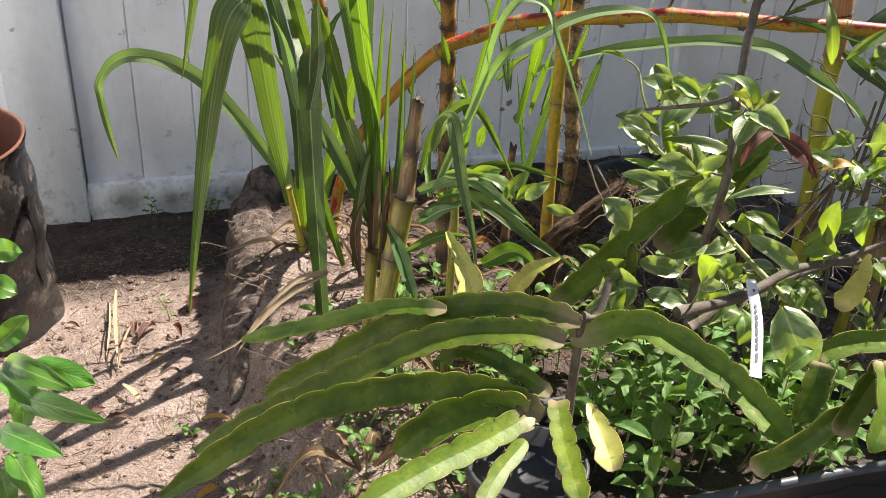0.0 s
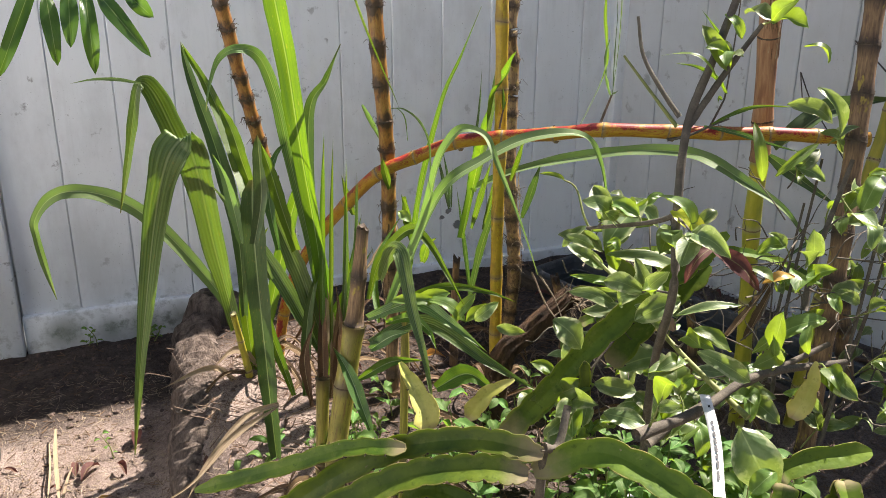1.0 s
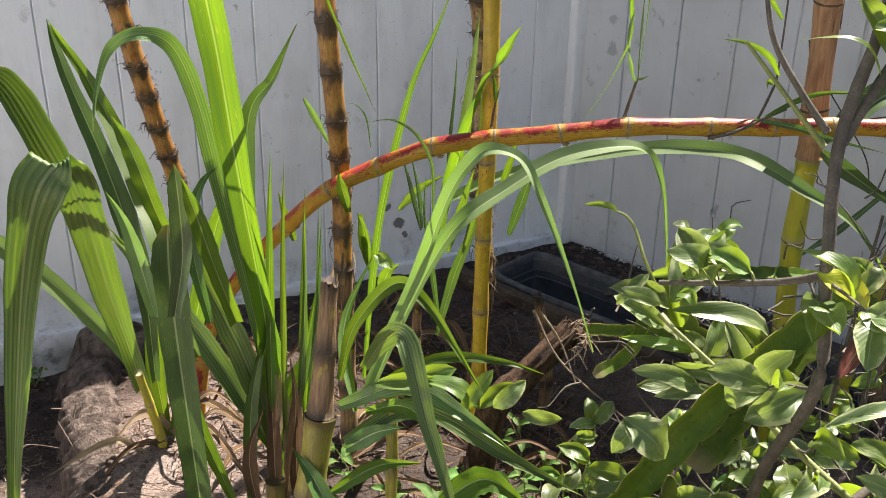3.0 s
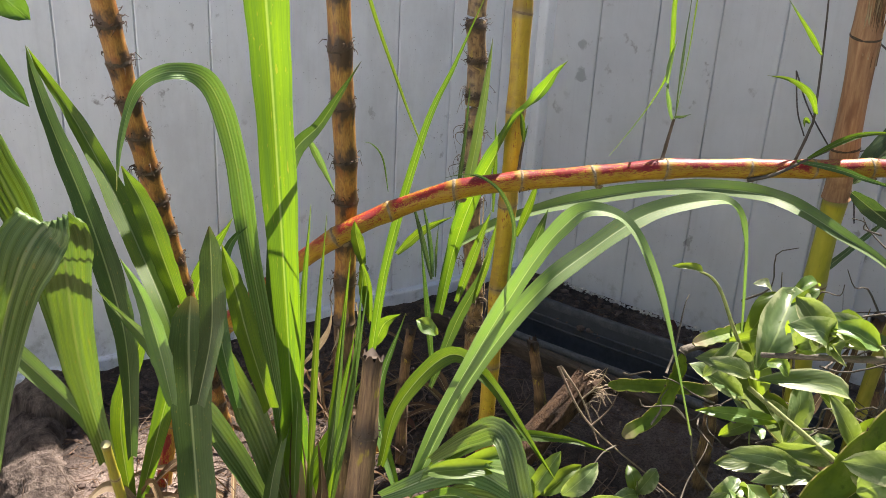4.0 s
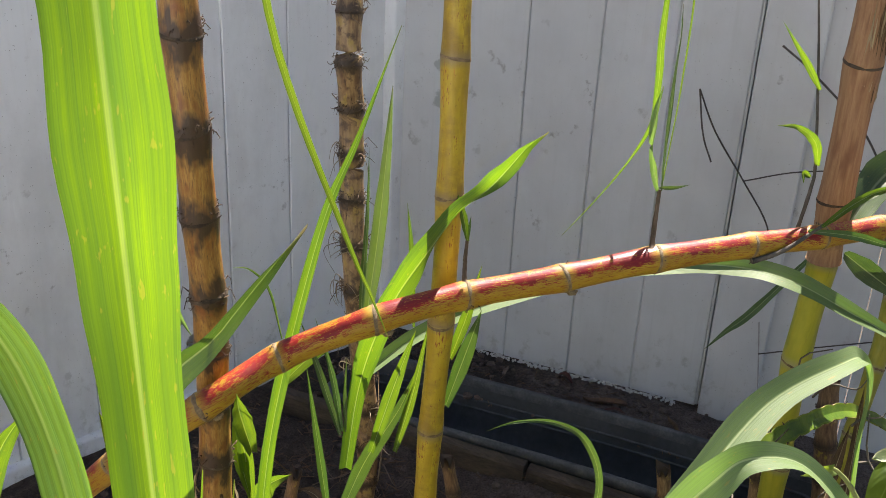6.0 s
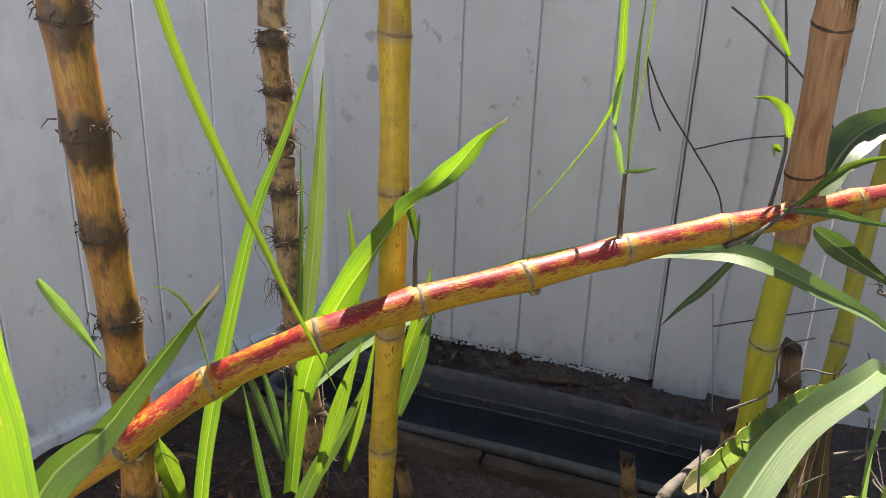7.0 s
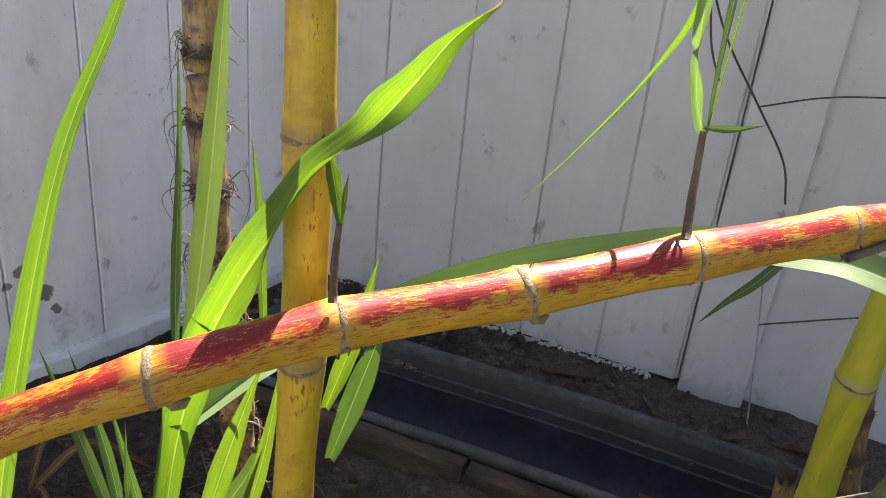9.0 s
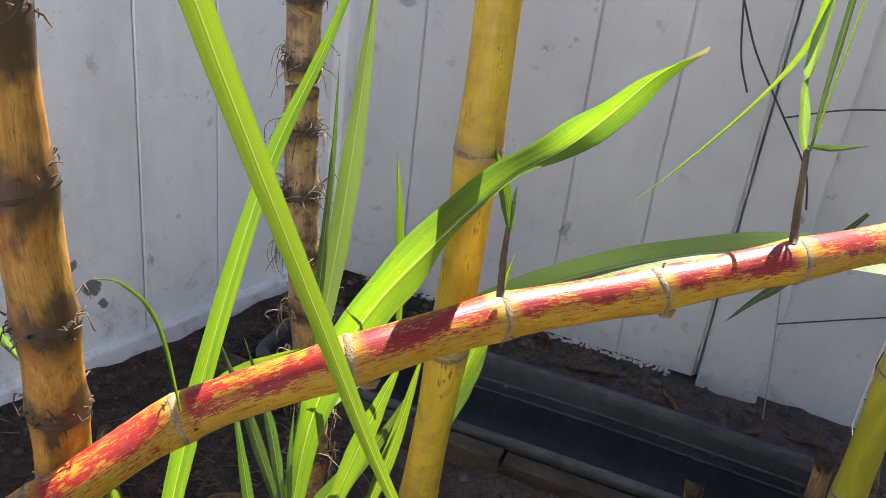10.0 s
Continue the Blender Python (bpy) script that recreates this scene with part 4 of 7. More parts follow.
C2 = [(-0.25, 0.18, 0.03), (-0.252, 0.175, 0.16), (-0.255, 0.17, 0.29), (-0.258, 0.162, 0.41), (-0.262, 0.155, 0.51), (-0.265, 0.148, 0.60), (-0.267, 0.143, 0.69), (-0.269, 0.137, 0.775), (-0.274, 0.128, 0.857), (-0.284, 0.112, 0.937), (-0.295, 0.104, 1.039), (-0.305, 0.095, 1.14), (-0.313, 0.09, 1.24), (-0.32, 0.085, 1.33), (-0.33, 0.08, 1.42), (-0.34, 0.075, 1.52), (-0.35, 0.07, 1.62)]
plant = thing("sugarcane_plant", C2[0], "thick brown sugarcane stalk with dark rooted joints", "sugarcane", "sugarcane")
cane(plant, C2[:6], 0.0205, "husk", RING, 1.2, name="lower_stalk", label="dark weathered foot of the stalk", seed=6)
cane(plant, C2[5:], 0.0205, "brown", RING, 1.0, seed=5)
rng = random.Random(15)
for i in range(16):
    q = Vector(C2[3]).lerp(Vector(C2[6]), rng.random())
    a = radians(rng.uniform(150, 330))
    d = Vector((math.cos(a), math.sin(a), 0))
    L = rng.uniform(0.03, 0.09)
    p = q + d * 0.021
    blade(plant, [tuple(p), tuple(p + d * 0.006 + Vector((0, 0, -0.5 * L))), tuple(p + d * rng.uniform(0.006, 0.03) + Vector((rng.uniform(-0.012, 0.012), 0, -L)))], rng.uniform(0.004, 0.011), (d.x, d.y, 0.2), dry=1 + (rng.random() < 0.6))

C1 = [(-0.706, 0.045, 1.328), (-0.690, 0.060, 1.250), (-0.634, 0.115, 1.000), (-0.540, 0.200, 0.620), (-0.465, 0.265, 0.317)]
BK = [(0.225, 0.454, 1.129), (0.240, 0.463, 1.012), (0.238, 0.457, 0.840), (0.230, 0.431, 0.635), (0.250, 0.416, 0.324)]
RC = [(0.704, -0.224, 0.158), (0.670, -0.229, 0.604), (0.648, -0.244, 0.842), (0.619, -0.249, 1.170)]
RD = [(0.603, -0.613, 0.672), (0.643, -0.570, 0.837), (0.736, -0.460, 1.313)]
RE = [(0.881, -0.287, 0.383), (0.947, -0.286, 0.600), (0.983, -0.275, 0.745), (1.031, -0.274, 0.917)]
STUB = [(-0.556, -0.350, 0.268), (-0.501, -0.344, 0.588), (-0.470, -0.325, 0.812)]
S2 = [(0.014, 0.333, 0.472), (0.028, 0.390, 0.263)]
S3 = [(0.325, 0.280, 0.374), (0.374, 0.274, 0.155)]
LOG = [(0.216, -0.040, 0.429), (0.091, -0.044, 0.339), (0.005, -0.045, 0.268)]
S4 = [(1.087, -0.154, 0.497), (1.104, -0.177, 0.276), (1.133, -0.198, 0.071)]
S5 = [(0.624, -0.032, 0.358), (0.662, -0.034, 0.198)]
S6 = [(0.724, -0.179, 0.482), (0.732, -0.176, 0.393), (0.745, -0.182, 0.266)]
TWIGS1 = [(0.092, -0.088, 0.524), (0.122, -0.128, 0.461), (0.142, -0.168, 0.373)]
TWIGS2 = [(0.042, -0.135, 0.560), (0.081, -0.202, 0.454), (0.203, -0.325, 0.327)]
WIRE1 = [(1.255, 0.335, 0.944), (1.287, 0.293, 0.841), (1.344, 0.224, 0.718), (1.378, 0.161, 0.616), (1.381, 0.135, 0.532)]
WIRE2 = [(1.255, 0.335, 0.944), (1.271, 0.317, 0.833), (1.292, 0.294, 0.761)]
WIRE3 = [(1.344, 0.224, 0.718), (1.409, 0.112, 0.757), (1.491, -0.056, 0.785)]
WIRE4 = [(1.311, 0.172, 1.068), (1.344, 0.105, 1.014), (1.391, -0.014, 0.900), (1.405, -0.096, 0.783)]
WIRE5 = [(1.431, 0.150, 0.320), (1.429, 0.123, 0.160), (1.423, 0.092, -0.038)]
WIRE6 = [(1.406, 0.126, 0.241), (1.485, -0.014, 0.291), (1.573, -0.174, 0.346)]
TAG = [(-0.064, -1.031, 0.696), (-0.090, -1.104, 0.658), (-0.140, -1.192, 0.615)]
C1N = [tuple(p) for p in along(list(reversed(C1)) + [(-0.745, 0.01, 1.5), (-0.78, -0.02, 1.68)], 0.062)]
plant = thing("sugarcane_plant", C1[-1], "leaning brown sugarcane stalk with closely set joints", "sugarcane", "sugarcane")
crown_c1 = plant
cane(plant, C1N, 0.0175, "brown", RING, 1.2, seed=7)

BKN = [tuple(p) for p in along([(0.235, 0.44, 0.0)] + list(reversed(BK)) + [(0.29, 0.51, 1.6)], 0.085)]
plant = thing("sugarcane_plant", (0.235, 0.44, 0.0), "old brown sugarcane stalk shedding fibrous husk", "sugarcane", "sugarcane")
cane(plant, BKN, 0.0225, "old", RING, 2.2, seed=11)
rng = random.Random(17)
for q, r in zip(BKN[3:8], BKN[4:9]):
    a = rng.uniform(4.6, 5.8)
    d = Vector((math.cos(a), math.sin(a), 0))
    lo, hi = Vector(q), Vector(r)
    blade(plant, [tuple(lo + d * 0.0235), tuple(lo.lerp(hi, 0.5) + d * 0.0265), tuple(hi + d * rng.uniform(0.026, 0.034) + Vector((0, 0, rng.uniform(-0.02, 0.03))))], rng.uniform(0.009, 0.014), (d.x, d.y, 0.1), dry=1 + (rng.random() < 0.5))
for material, count, r0, lab in ((FIBRE, 70, 0.0010, "wiry dark roots hanging from the joints"), (STRAW, 46, 0.0012, "pale peeling fibres")):
    bm = bmesh.new()
    for i in range(count):
        q = Vector(BKN[rng.choice((4, 5, 6, 7, 7, 8, 8, 9, 9, 10, 11))])
        a = rng.uniform(1.8, 6.0)
        d = Vector((math.cos(a), math.sin(a), 0))
        side = Vector((-d.y, d.x, 0)) * rng.uniform(-0.03, 0.03)
        p = q + d * 0.0225 + Vector((0, 0, rng.uniform(-0.008, 0.02)))
        L = rng.uniform(0.012, 0.05) * (1.5 if rng.random() < 0.12 else 1.0)
        curl = rng.uniform(0.1, 0.55)
        tube(bm, spline([p, p + d * L * curl + side * 0.4 + Vector((0, 0, L * rng.uniform(-0.1, 0.5))), p + d * L * curl * 1.2 + side + Vector((0, 0, -L * 0.3)), p + d * L * curl * 0.5 + side * 1.4 + Vector((0, 0, -L * rng.uniform(0.5, 1.1)))], 3), [r0 * (1 - 0.08 * k) for k in range(10)], 4)
    tagged(part("root_hair", bm, material, plant, lab), kind="stuff")

H_NODES = [(-0.212, 0.076, 0.843), (-0.127, -0.003, 0.896), (-0.018, -0.050, 0.912), (0.090, -0.119, 0.928), (0.200, -0.184, 0.945), (0.356, -0.239, 0.941), (0.475, -0.289, 0.939), (0.59, -0.334, 0.939), (0.70, -0.38, 0.935), (0.82, -0.43, 0.928)]
HN = [(-0.54, 0.51, 0.06), (-0.515, 0.48, 0.26), (-0.478, 0.42, 0.42), (-0.425, 0.332, 0.557), (-0.365, 0.215, 0.69), (-0.306, 0.103, 0.800)] + H_NODES
plant = thing("sugarcane_plant", HN[0], "bent sugarcane stalk, red-flushed and yellow, leaning across the others", "sugarcane", "sugarcane")
cane(plant, HN, 0.0178, "red", RING_PALE, 0.15, up=(-0.1, -0.3, 1), seed=13)
TWIG = [(0.192, -0.181, 0.961), (0.211, -0.170, 0.991), (0.233, -0.158, 1.026)]
blade(plant, [(0.233, -0.158, 1.026), (0.226, -0.150, 1.052), (0.220, -0.147, 1.085), (0.217, -0.146, 1.125), (0.222, -0.150, 1.165)], 0.010, (-0.87, -0.43, 0.23), pale=2, widths=((0, 0.5), (0.2, 0.9), (0.45, 0.75), (0.7, 1.0), (0.9, 0.4), (1, 0.05)), twist=((0, 40), (0.3, 0), (0.5, 50), (0.7, 10), (1, 0)), keel=0.9)
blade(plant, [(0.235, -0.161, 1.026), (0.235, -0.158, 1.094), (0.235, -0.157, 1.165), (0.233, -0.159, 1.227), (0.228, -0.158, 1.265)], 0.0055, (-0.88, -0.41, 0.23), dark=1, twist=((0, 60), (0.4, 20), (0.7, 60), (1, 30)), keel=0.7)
blade(plant, [(0.234, -0.160, 1.03), (0.240, -0.164, 1.16), (0.236, -0.166, 1.29), (0.222, -0.158, 1.335), (0.206, -0.150, 1.30), (0.205, -0.148, 1.228), (0.211, -0.147, 1.187), (0.216, -0.145, 1.160), (0.227, -0.136, 1.110), (0.231, -0.108, 1.055), (0.231, -0.065, 0.990), (0.230, -0.012, 0.918)], 0.0095, (-0.87, -0.43, 0.23), widths=((0, 0.15), (0.3, 0.3), (0.45, 0.9), (0.62, 0.95), (0.72, 0.6), (0.8, 0.34), (1, 0.06)), keel=0.3)
blade(plant, [(0.234, -0.157, 1.029), (0.229, -0.181, 1.036), (0.223, -0.206, 1.048)], 0.005, (-0.86, -0.38, 0.32))
TWIG2 = [(-0.028, -0.054, 0.935), (-0.019, -0.046, 0.964), (-0.013, -0.042, 0.982)]
blade(plant, [(-0.013, -0.043, 0.981), (-0.006, -0.026, 1.012), (-0.003, -0.011, 1.036)], 0.009, (-0.63, -0.67, 0.39), keel=0.5)
blade(plant, [(-0.012, -0.043, 0.982), (-0.005, -0.038, 1.000), (-0.000, -0.035, 1.010)], 0.003, (-0.63, -0.65, 0.42))
SIDE = [(0.347, -0.251, 0.923), (0.388, -0.275, 0.936), (0.437, -0.296, 0.961), (0.478, -0.315, 0.982)]
blade(plant, [(0.437, -0.303, 0.967), (0.495, -0.327, 1.000), (0.539, -0.354, 1.016), (0.605, -0.407, 1.020)], 0.012, (-0.93, -0.22, 0.29))
blade(plant, [(0.424, -0.290, 0.961), (0.499, -0.330, 0.946), (0.561, -0.367, 0.925), (0.653, -0.423, 0.900)], 0.012, (-0.92, -0.21, 0.33))
STALK = [(0.456, -0.262, 0.940), (0.492, -0.257, 1.000), (0.510, -0.249, 1.039), (0.552, -0.207, 1.181), (0.574, -0.182, 1.260)]
blade(plant, [(0.510, -0.253, 1.031), (0.473, -0.258, 1.072), (0.416, -0.253, 1.102), (0.349, -0.250, 1.115)], 0.013, (-0.88, -0.42, 0.21))
blade(plant, [(0.521, -0.231, 1.137), (0.495, -0.213, 1.178), (0.455, -0.187, 1.233)], 0.010, (-0.89, -0.43, 0.14))
blade(plant, [(0.502, -0.249, 1.014), (0.497, -0.241, 1.019), (0.493, -0.245, 1.005)], 0.009, (-0.88, -0.40, 0.25))
twig(plant, TWIG, 0.0036, 0.0025, FIBRE, "sprout_stem")
twig(plant, TWIG2, 0.0030, 0.002, FIBRE, "sprout_stem")
twig(plant, SIDE, 0.004, 0.002, BARK, "side_shoot")
twig(plant, STALK, 0.003, 0.0015, BARK, "side_shoot")



def crown(plant, top, count, reach, seed):
    """The leafy head of a tall stalk: long blades arching out. Added above the view for its shade."""
    rng = random.Random(seed)
    p = Vector(top)
    for i in range(count):
        a = i * 2.4 + rng.uniform(-0.4, 0.4)
        d = Vector((math.cos(a), math.sin(a), 0))
        L = reach * rng.uniform(0.7, 1.1)
        blade(plant, [tuple(p), tuple(p + d * L * 0.25 + Vector((0, 0, 0.30))), tuple(p + d * L * 0.65 + Vector((0, 0, 0.42))), tuple(p + d * L + Vector((0, 0, 0.16)))], rng.uniform(0.03, 0.045), (d.x, d.y, 1.0))


crown(crown_c1, C1N[-1], 8, 0.5, 41)
plant = thing("sugarcane_plant", RC[0], "sugarcane stalk, green below and dried brown above with a torn top", "sugarcane", "sugarcane")
cane(plant, [(0.715, -0.215, 0.0), (0.70, -0.222, 0.22), (0.685, -0.227, 0.42), (0.662, -0.23, 0.645), (0.648, -0.244, 0.842)], 0.0235, "green", RING_PALE, 0, seed=17)
cane(plant, [(0.648, -0.244, 0.842), (0.638, -0.246, 0.95), (0.619, -0.249, 1.17), (0.605, -0.252, 1.33)], 0.0265, "dead", RING, 0, name="dry_stalk", label="dried torn upper stalk", seed=18, ragged=0.04)
rng = random.Random(61)
for i in range(11):
    a = radians(205 + 9.5 * i + rng.uniform(-4, 4))
    d = Vector((math.cos(a), math.sin(a), 0))
    z = rng.uniform(1.10, 1.20)
    x, y = 0.619 - 0.09 * (z - 1.17), -0.249 - 0.02 * (z - 1.17)
    lift = rng.uniform(0.0, 0.009)
    L = rng.uniform(0.08, 0.16)
    blade(plant, [(x + d.x * 0.026, y + d.y * 0.026, z), (x - 0.03 * L + d.x * 0.0275, y + d.y * 0.0275, z + L * 0.5), (x - 0.08 * L + d.x * (0.029 + lift), y + d.y * (0.029 + lift), z + L)], rng.uniform(0.004, 0.010), (d.x, d.y, 0.1), dry=1 + (rng.random() < 0.55))
plant = thing("sugarcane_plant", RD[0], "dark brown sugarcane stalk behind the shrub", "sugarcane", "sugarcane")
cane(plant, [tuple(p) for p in along([(0.53, -0.68, 0.0)] + RD + [(0.80, -0.40, 1.7)], 0.11)], 0.024, "husk", RING, 0.6, seed=19)
plant = thing("sugarcane_plant", RE[0], "green and brown sugarcane stalk near the side fence", "sugarcane", "sugarcane")
cane(plant, [tuple(p) for p in along([(RE[0][0] - 0.02, RE[0][1] + 0.01, 0.0)] + RE + [(RE[-1][0] + 0.03, RE[-1][1], 1.4)], 0.14)], 0.017, "green", RING_PALE, 0.3, seed=23)
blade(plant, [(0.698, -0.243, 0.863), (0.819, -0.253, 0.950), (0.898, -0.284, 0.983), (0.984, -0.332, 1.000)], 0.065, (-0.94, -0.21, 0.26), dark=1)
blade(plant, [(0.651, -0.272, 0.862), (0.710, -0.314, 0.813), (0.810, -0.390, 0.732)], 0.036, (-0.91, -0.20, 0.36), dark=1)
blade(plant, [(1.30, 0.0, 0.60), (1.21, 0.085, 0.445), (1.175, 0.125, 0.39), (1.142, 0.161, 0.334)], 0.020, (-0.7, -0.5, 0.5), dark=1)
blade(plant, [(0.524, -0.355, 0.393), (0.609, -0.346, 0.478), (0.682, -0.336, 0.553)], 0.028, (-0.80, -0.13, 0.58), dry=2)
blade(plant, [(0.555, -0.392, 0.395), (0.632, -0.366, 0.496), (0.718, -0.334, 0.614)], 0.028, (-0.82, -0.12, 0.56), dry=2)

plant = thing("cane_stub", STUB[0], "thick cut sugarcane stub, green below with dry brown husk above", "sugarcane", "cane stubs")
cane(plant, [(-0.575, -0.352, 0.02), (-0.565, -0.35, 0.15), STUB[0], (-0.527, -0.347, 0.44), STUB[1]], 0.025, "stub", RING, 0, seed=29)
cane(plant, [STUB[1], (-0.485, -0.334, 0.70), STUB[2]], 0.0215, "husk", RING, 0.6, name="dry_top", label="dry brown husk top", taper=0.6, seed=31, ragged=0.008)
for pts, r, kind, lab in ((S2, 0.016, "husk", "short dark cut cane stub"), (S3, 0.019, "husk", "short brown cane stub with a cut top"), (S4, 0.03, "husk", "dark ragged dead cane stub"), (S5, 0.02, "husk", "ragged dry cane stub"), (S6, 0.020, "husk", "torn dry husk at a cane foot")):
    plant = thing("cane_stub", pts[-1], lab, "cane stub", "cane stubs")
    q = Vector(pts[-1])
    foot = [(q.x, q.y, -0.02)] if q.z > 0.05 else []
    cane(plant, [tuple(p) for p in along(foot + list(reversed(pts)), 0.09)], r, kind, RING, 0.8, taper=0.7, seed=int(r * 1e4), ragged=0.02)

plant = thing("sugarcane_shoot", (-0.64, 0.42, 0.05), "young sugarcane shoot with long striped arching leaves", "sugarcane shoot", "sugarcane shoots")
cane(plant, [(-0.64, 0.42, 0.0), (-0.65, 0.40, 0.12), (-0.67, 0.37, 0.24), (-0.69, 0.33, 0.35)], 0.013, "green", RING_PALE, 0, taper=0.7, seed=33)
blade(plant, [(-0.675, 0.4, 0.267), (-0.704, 0.36, 0.43), (-0.738, 0.24, 0.613), (-0.77, 0.08, 0.809), (-0.795, -0.06, 0.931), (-0.811, -0.12, 0.985), (-0.833, -0.125, 0.981), (-0.863, -0.12, 0.928), (-0.896, -0.06, 0.778), (-0.935, -0.0, 0.547), (-0.97, 0.03, 0.335), (-1.004, 0.05, 0.111)], 0.078, (-0.03, -0.91, 0.41), pale=1, widths=((0, 0.45), (0.2, 0.8), (0.42, 0.9), (0.5, 1.0), (0.62, 0.95), (0.75, 0.62), (0.9, 0.3), (1, 0.03)), keel=0.3, level=(1, -0.15, 0.12))
blade(plant, [(-0.671, 0.4, 0.263), (-0.715, 0.4, 0.383), (-0.821, 0.42, 0.549), (-0.907, 0.44, 0.648), (-0.994, 0.46, 0.701), (-1.083, 0.47, 0.721), (-1.146, 0.49, 0.698), (-1.19, 0.5, 0.64), (-1.194, 0.51, 0.586), (-1.183, 0.51, 0.488), (-1.166, 0.51, 0.387)], 0.044, (-0.01, -0.94, 0.35), pale=2, widths=((0, 0.5), (0.25, 1.0), (0.5, 0.9), (0.68, 0.6), (0.8, 0.42), (0.88, 0.5), (1, 0.03)), keel=0.35)
blade(plant, [(-0.673, 0.42, 0.257), (-0.699, 0.42, 0.403), (-0.743, 0.38, 0.648), (-0.777, 0.33, 0.805), (-0.815, 0.28, 0.927), (-0.846, 0.25, 1.014), (-0.872, 0.23, 1.053), (-0.89, 0.22, 1.041), (-0.91, 0.24, 0.95), (-0.93, 0.27, 0.849), (-0.964, 0.3, 0.699)], 0.062, (-0.02, -0.95, 0.31), pale=1, widths=((0, 0.45), (0.2, 0.85), (0.45, 1.0), (0.6, 0.7), (0.68, 0.35), (0.8, 0.42), (0.92, 0.28), (1, 0.03)), keel=0.3)
blade(plant, [(-0.879, 0.22, 1.053), (-0.931, 0.22, 1.066), (-0.988, 0.22, 1.07), (-1.041, 0.22, 1.063)], 0.009, (-0.02, -0.95, 0.31), pale=2)
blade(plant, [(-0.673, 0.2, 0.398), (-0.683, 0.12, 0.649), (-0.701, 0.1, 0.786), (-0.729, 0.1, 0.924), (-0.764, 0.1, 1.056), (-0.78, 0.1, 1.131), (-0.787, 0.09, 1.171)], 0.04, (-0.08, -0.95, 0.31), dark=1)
blade(plant, [(-0.682, -0.2, 0.669), (-0.687, -0.16, 0.818), (-0.697, -0.06, 0.912), (-0.713, 0.02, 0.993), (-0.739, 0.07, 1.071), (-0.77, 0.09, 1.134), (-0.785, 0.09, 1.168)], 0.034, (-0.08, -0.95, 0.30))
blade(plant, [(-0.66, -0.22, 0.673), (-0.698, -0.2, 0.773), (-0.734, -0.19, 0.842), (-0.771, -0.18, 0.895)], 0.026, (-0.2, -0.9, 0.40), pale=2)
blade(plant, [(-0.628, 0.433, 0.101), (-0.640, 0.408, 0.347), (-0.604, 0.352, 0.533), (-0.574, 0.312, 0.609)], 0.042, (-0.19, -0.85, 0.49))
blade(plant, [(-0.616, 0.426, 0.102), (-0.508, 0.288, 0.657), (-0.456, 0.211, 0.827)], 0.043, (-0.24, -0.86, 0.45))
blade(plant, [(-0.596, 0.408, 0.091), (-0.674, 0.429, 0.181), (-0.774, 0.387, 0.135)], 0.026, (-0.15, -0.81, 0.57), dry=1)
blade(plant, [(-0.644, 0.385, -0.009), (-0.743, 0.394, 0.147), (-0.919, 0.330, 0.139)], 0.025, (-0.07, -0.89, 0.46), dry=1)
plant = thing("sugarcane_shoot", (-0.57, -0.26, 0.05), "sugarcane shoot with broad upright leaves beside the stub", "sugarcane shoot", "sugarcane shoots")
cane(plant, [(-0.575, -0.25, 0.0), (-0.57, -0.255, 0.18), (-0.56, -0.26, 0.42)], 0.016, "stub", RING_PALE, 0, seed=37)
blade(plant, [(-0.528, -0.203, 0.515), (-0.559, -0.255, 0.762), (-0.602, -0.333, 1.004), (-0.627, -0.374, 1.180), (-0.648, -0.411, 1.284), (-0.668, -0.446, 1.382), (-0.686, -0.472, 1.48), (-0.701, -0.485, 1.60), (-0.707, -0.475, 1.72)], 0.042, (-0.33, -0.88, 0.34), widths=((0, 0.4), (0.22, 0.85), (0.42, 1.0), (0.55, 0.97), (0.72, 0.84), (0.88, 0.45), (1, 0.03)), keel=0.4)
blade(plant, [(-0.538, -0.198, 0.515), (-0.563, -0.214, 0.723), (-0.606, -0.243, 0.949), (-0.636, -0.278, 1.101), (-0.669, -0.301, 1.188), (-0.713, -0.312, 1.209), (-0.748, -0.300, 1.189), (-0.772, -0.310, 1.138), (-0.784, -0.326, 1.091)], 0.026, (-0.27, -0.90, 0.33), pale=1)
blade(plant, [(-0.530, -0.193, 0.532), (-0.557, -0.203, 0.776), (-0.563, -0.253, 1.050), (-0.534, -0.302, 1.135), (-0.515, -0.362, 1.217)], 0.028, (-0.36, -0.86, 0.37), dark=2, keel=0.7)
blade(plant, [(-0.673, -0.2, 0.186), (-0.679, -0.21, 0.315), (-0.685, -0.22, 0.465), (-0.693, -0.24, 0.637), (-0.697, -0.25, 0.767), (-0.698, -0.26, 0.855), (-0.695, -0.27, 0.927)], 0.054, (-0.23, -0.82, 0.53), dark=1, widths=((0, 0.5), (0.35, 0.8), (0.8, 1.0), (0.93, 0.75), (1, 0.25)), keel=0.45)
blade(plant, [(-0.541, -0.217, 0.471), (-0.587, -0.209, 0.655), (-0.634, -0.205, 0.794), (-0.660, -0.211, 0.907)], 0.042, (-0.28, -0.82, 0.50), pale=1)
blade(plant, [(-0.551, -0.215, 0.462), (-0.617, -0.144, 0.617), (-0.687, -0.079, 0.748), (-0.752, -0.026, 0.846)], 0.037, (-0.23, -0.84, 0.49), pale=1)
blade(plant, [(-0.530, -0.215, 0.489), (-0.551, -0.242, 0.714), (-0.578, -0.275, 0.904)], 0.037, (-0.32, -0.80, 0.50))
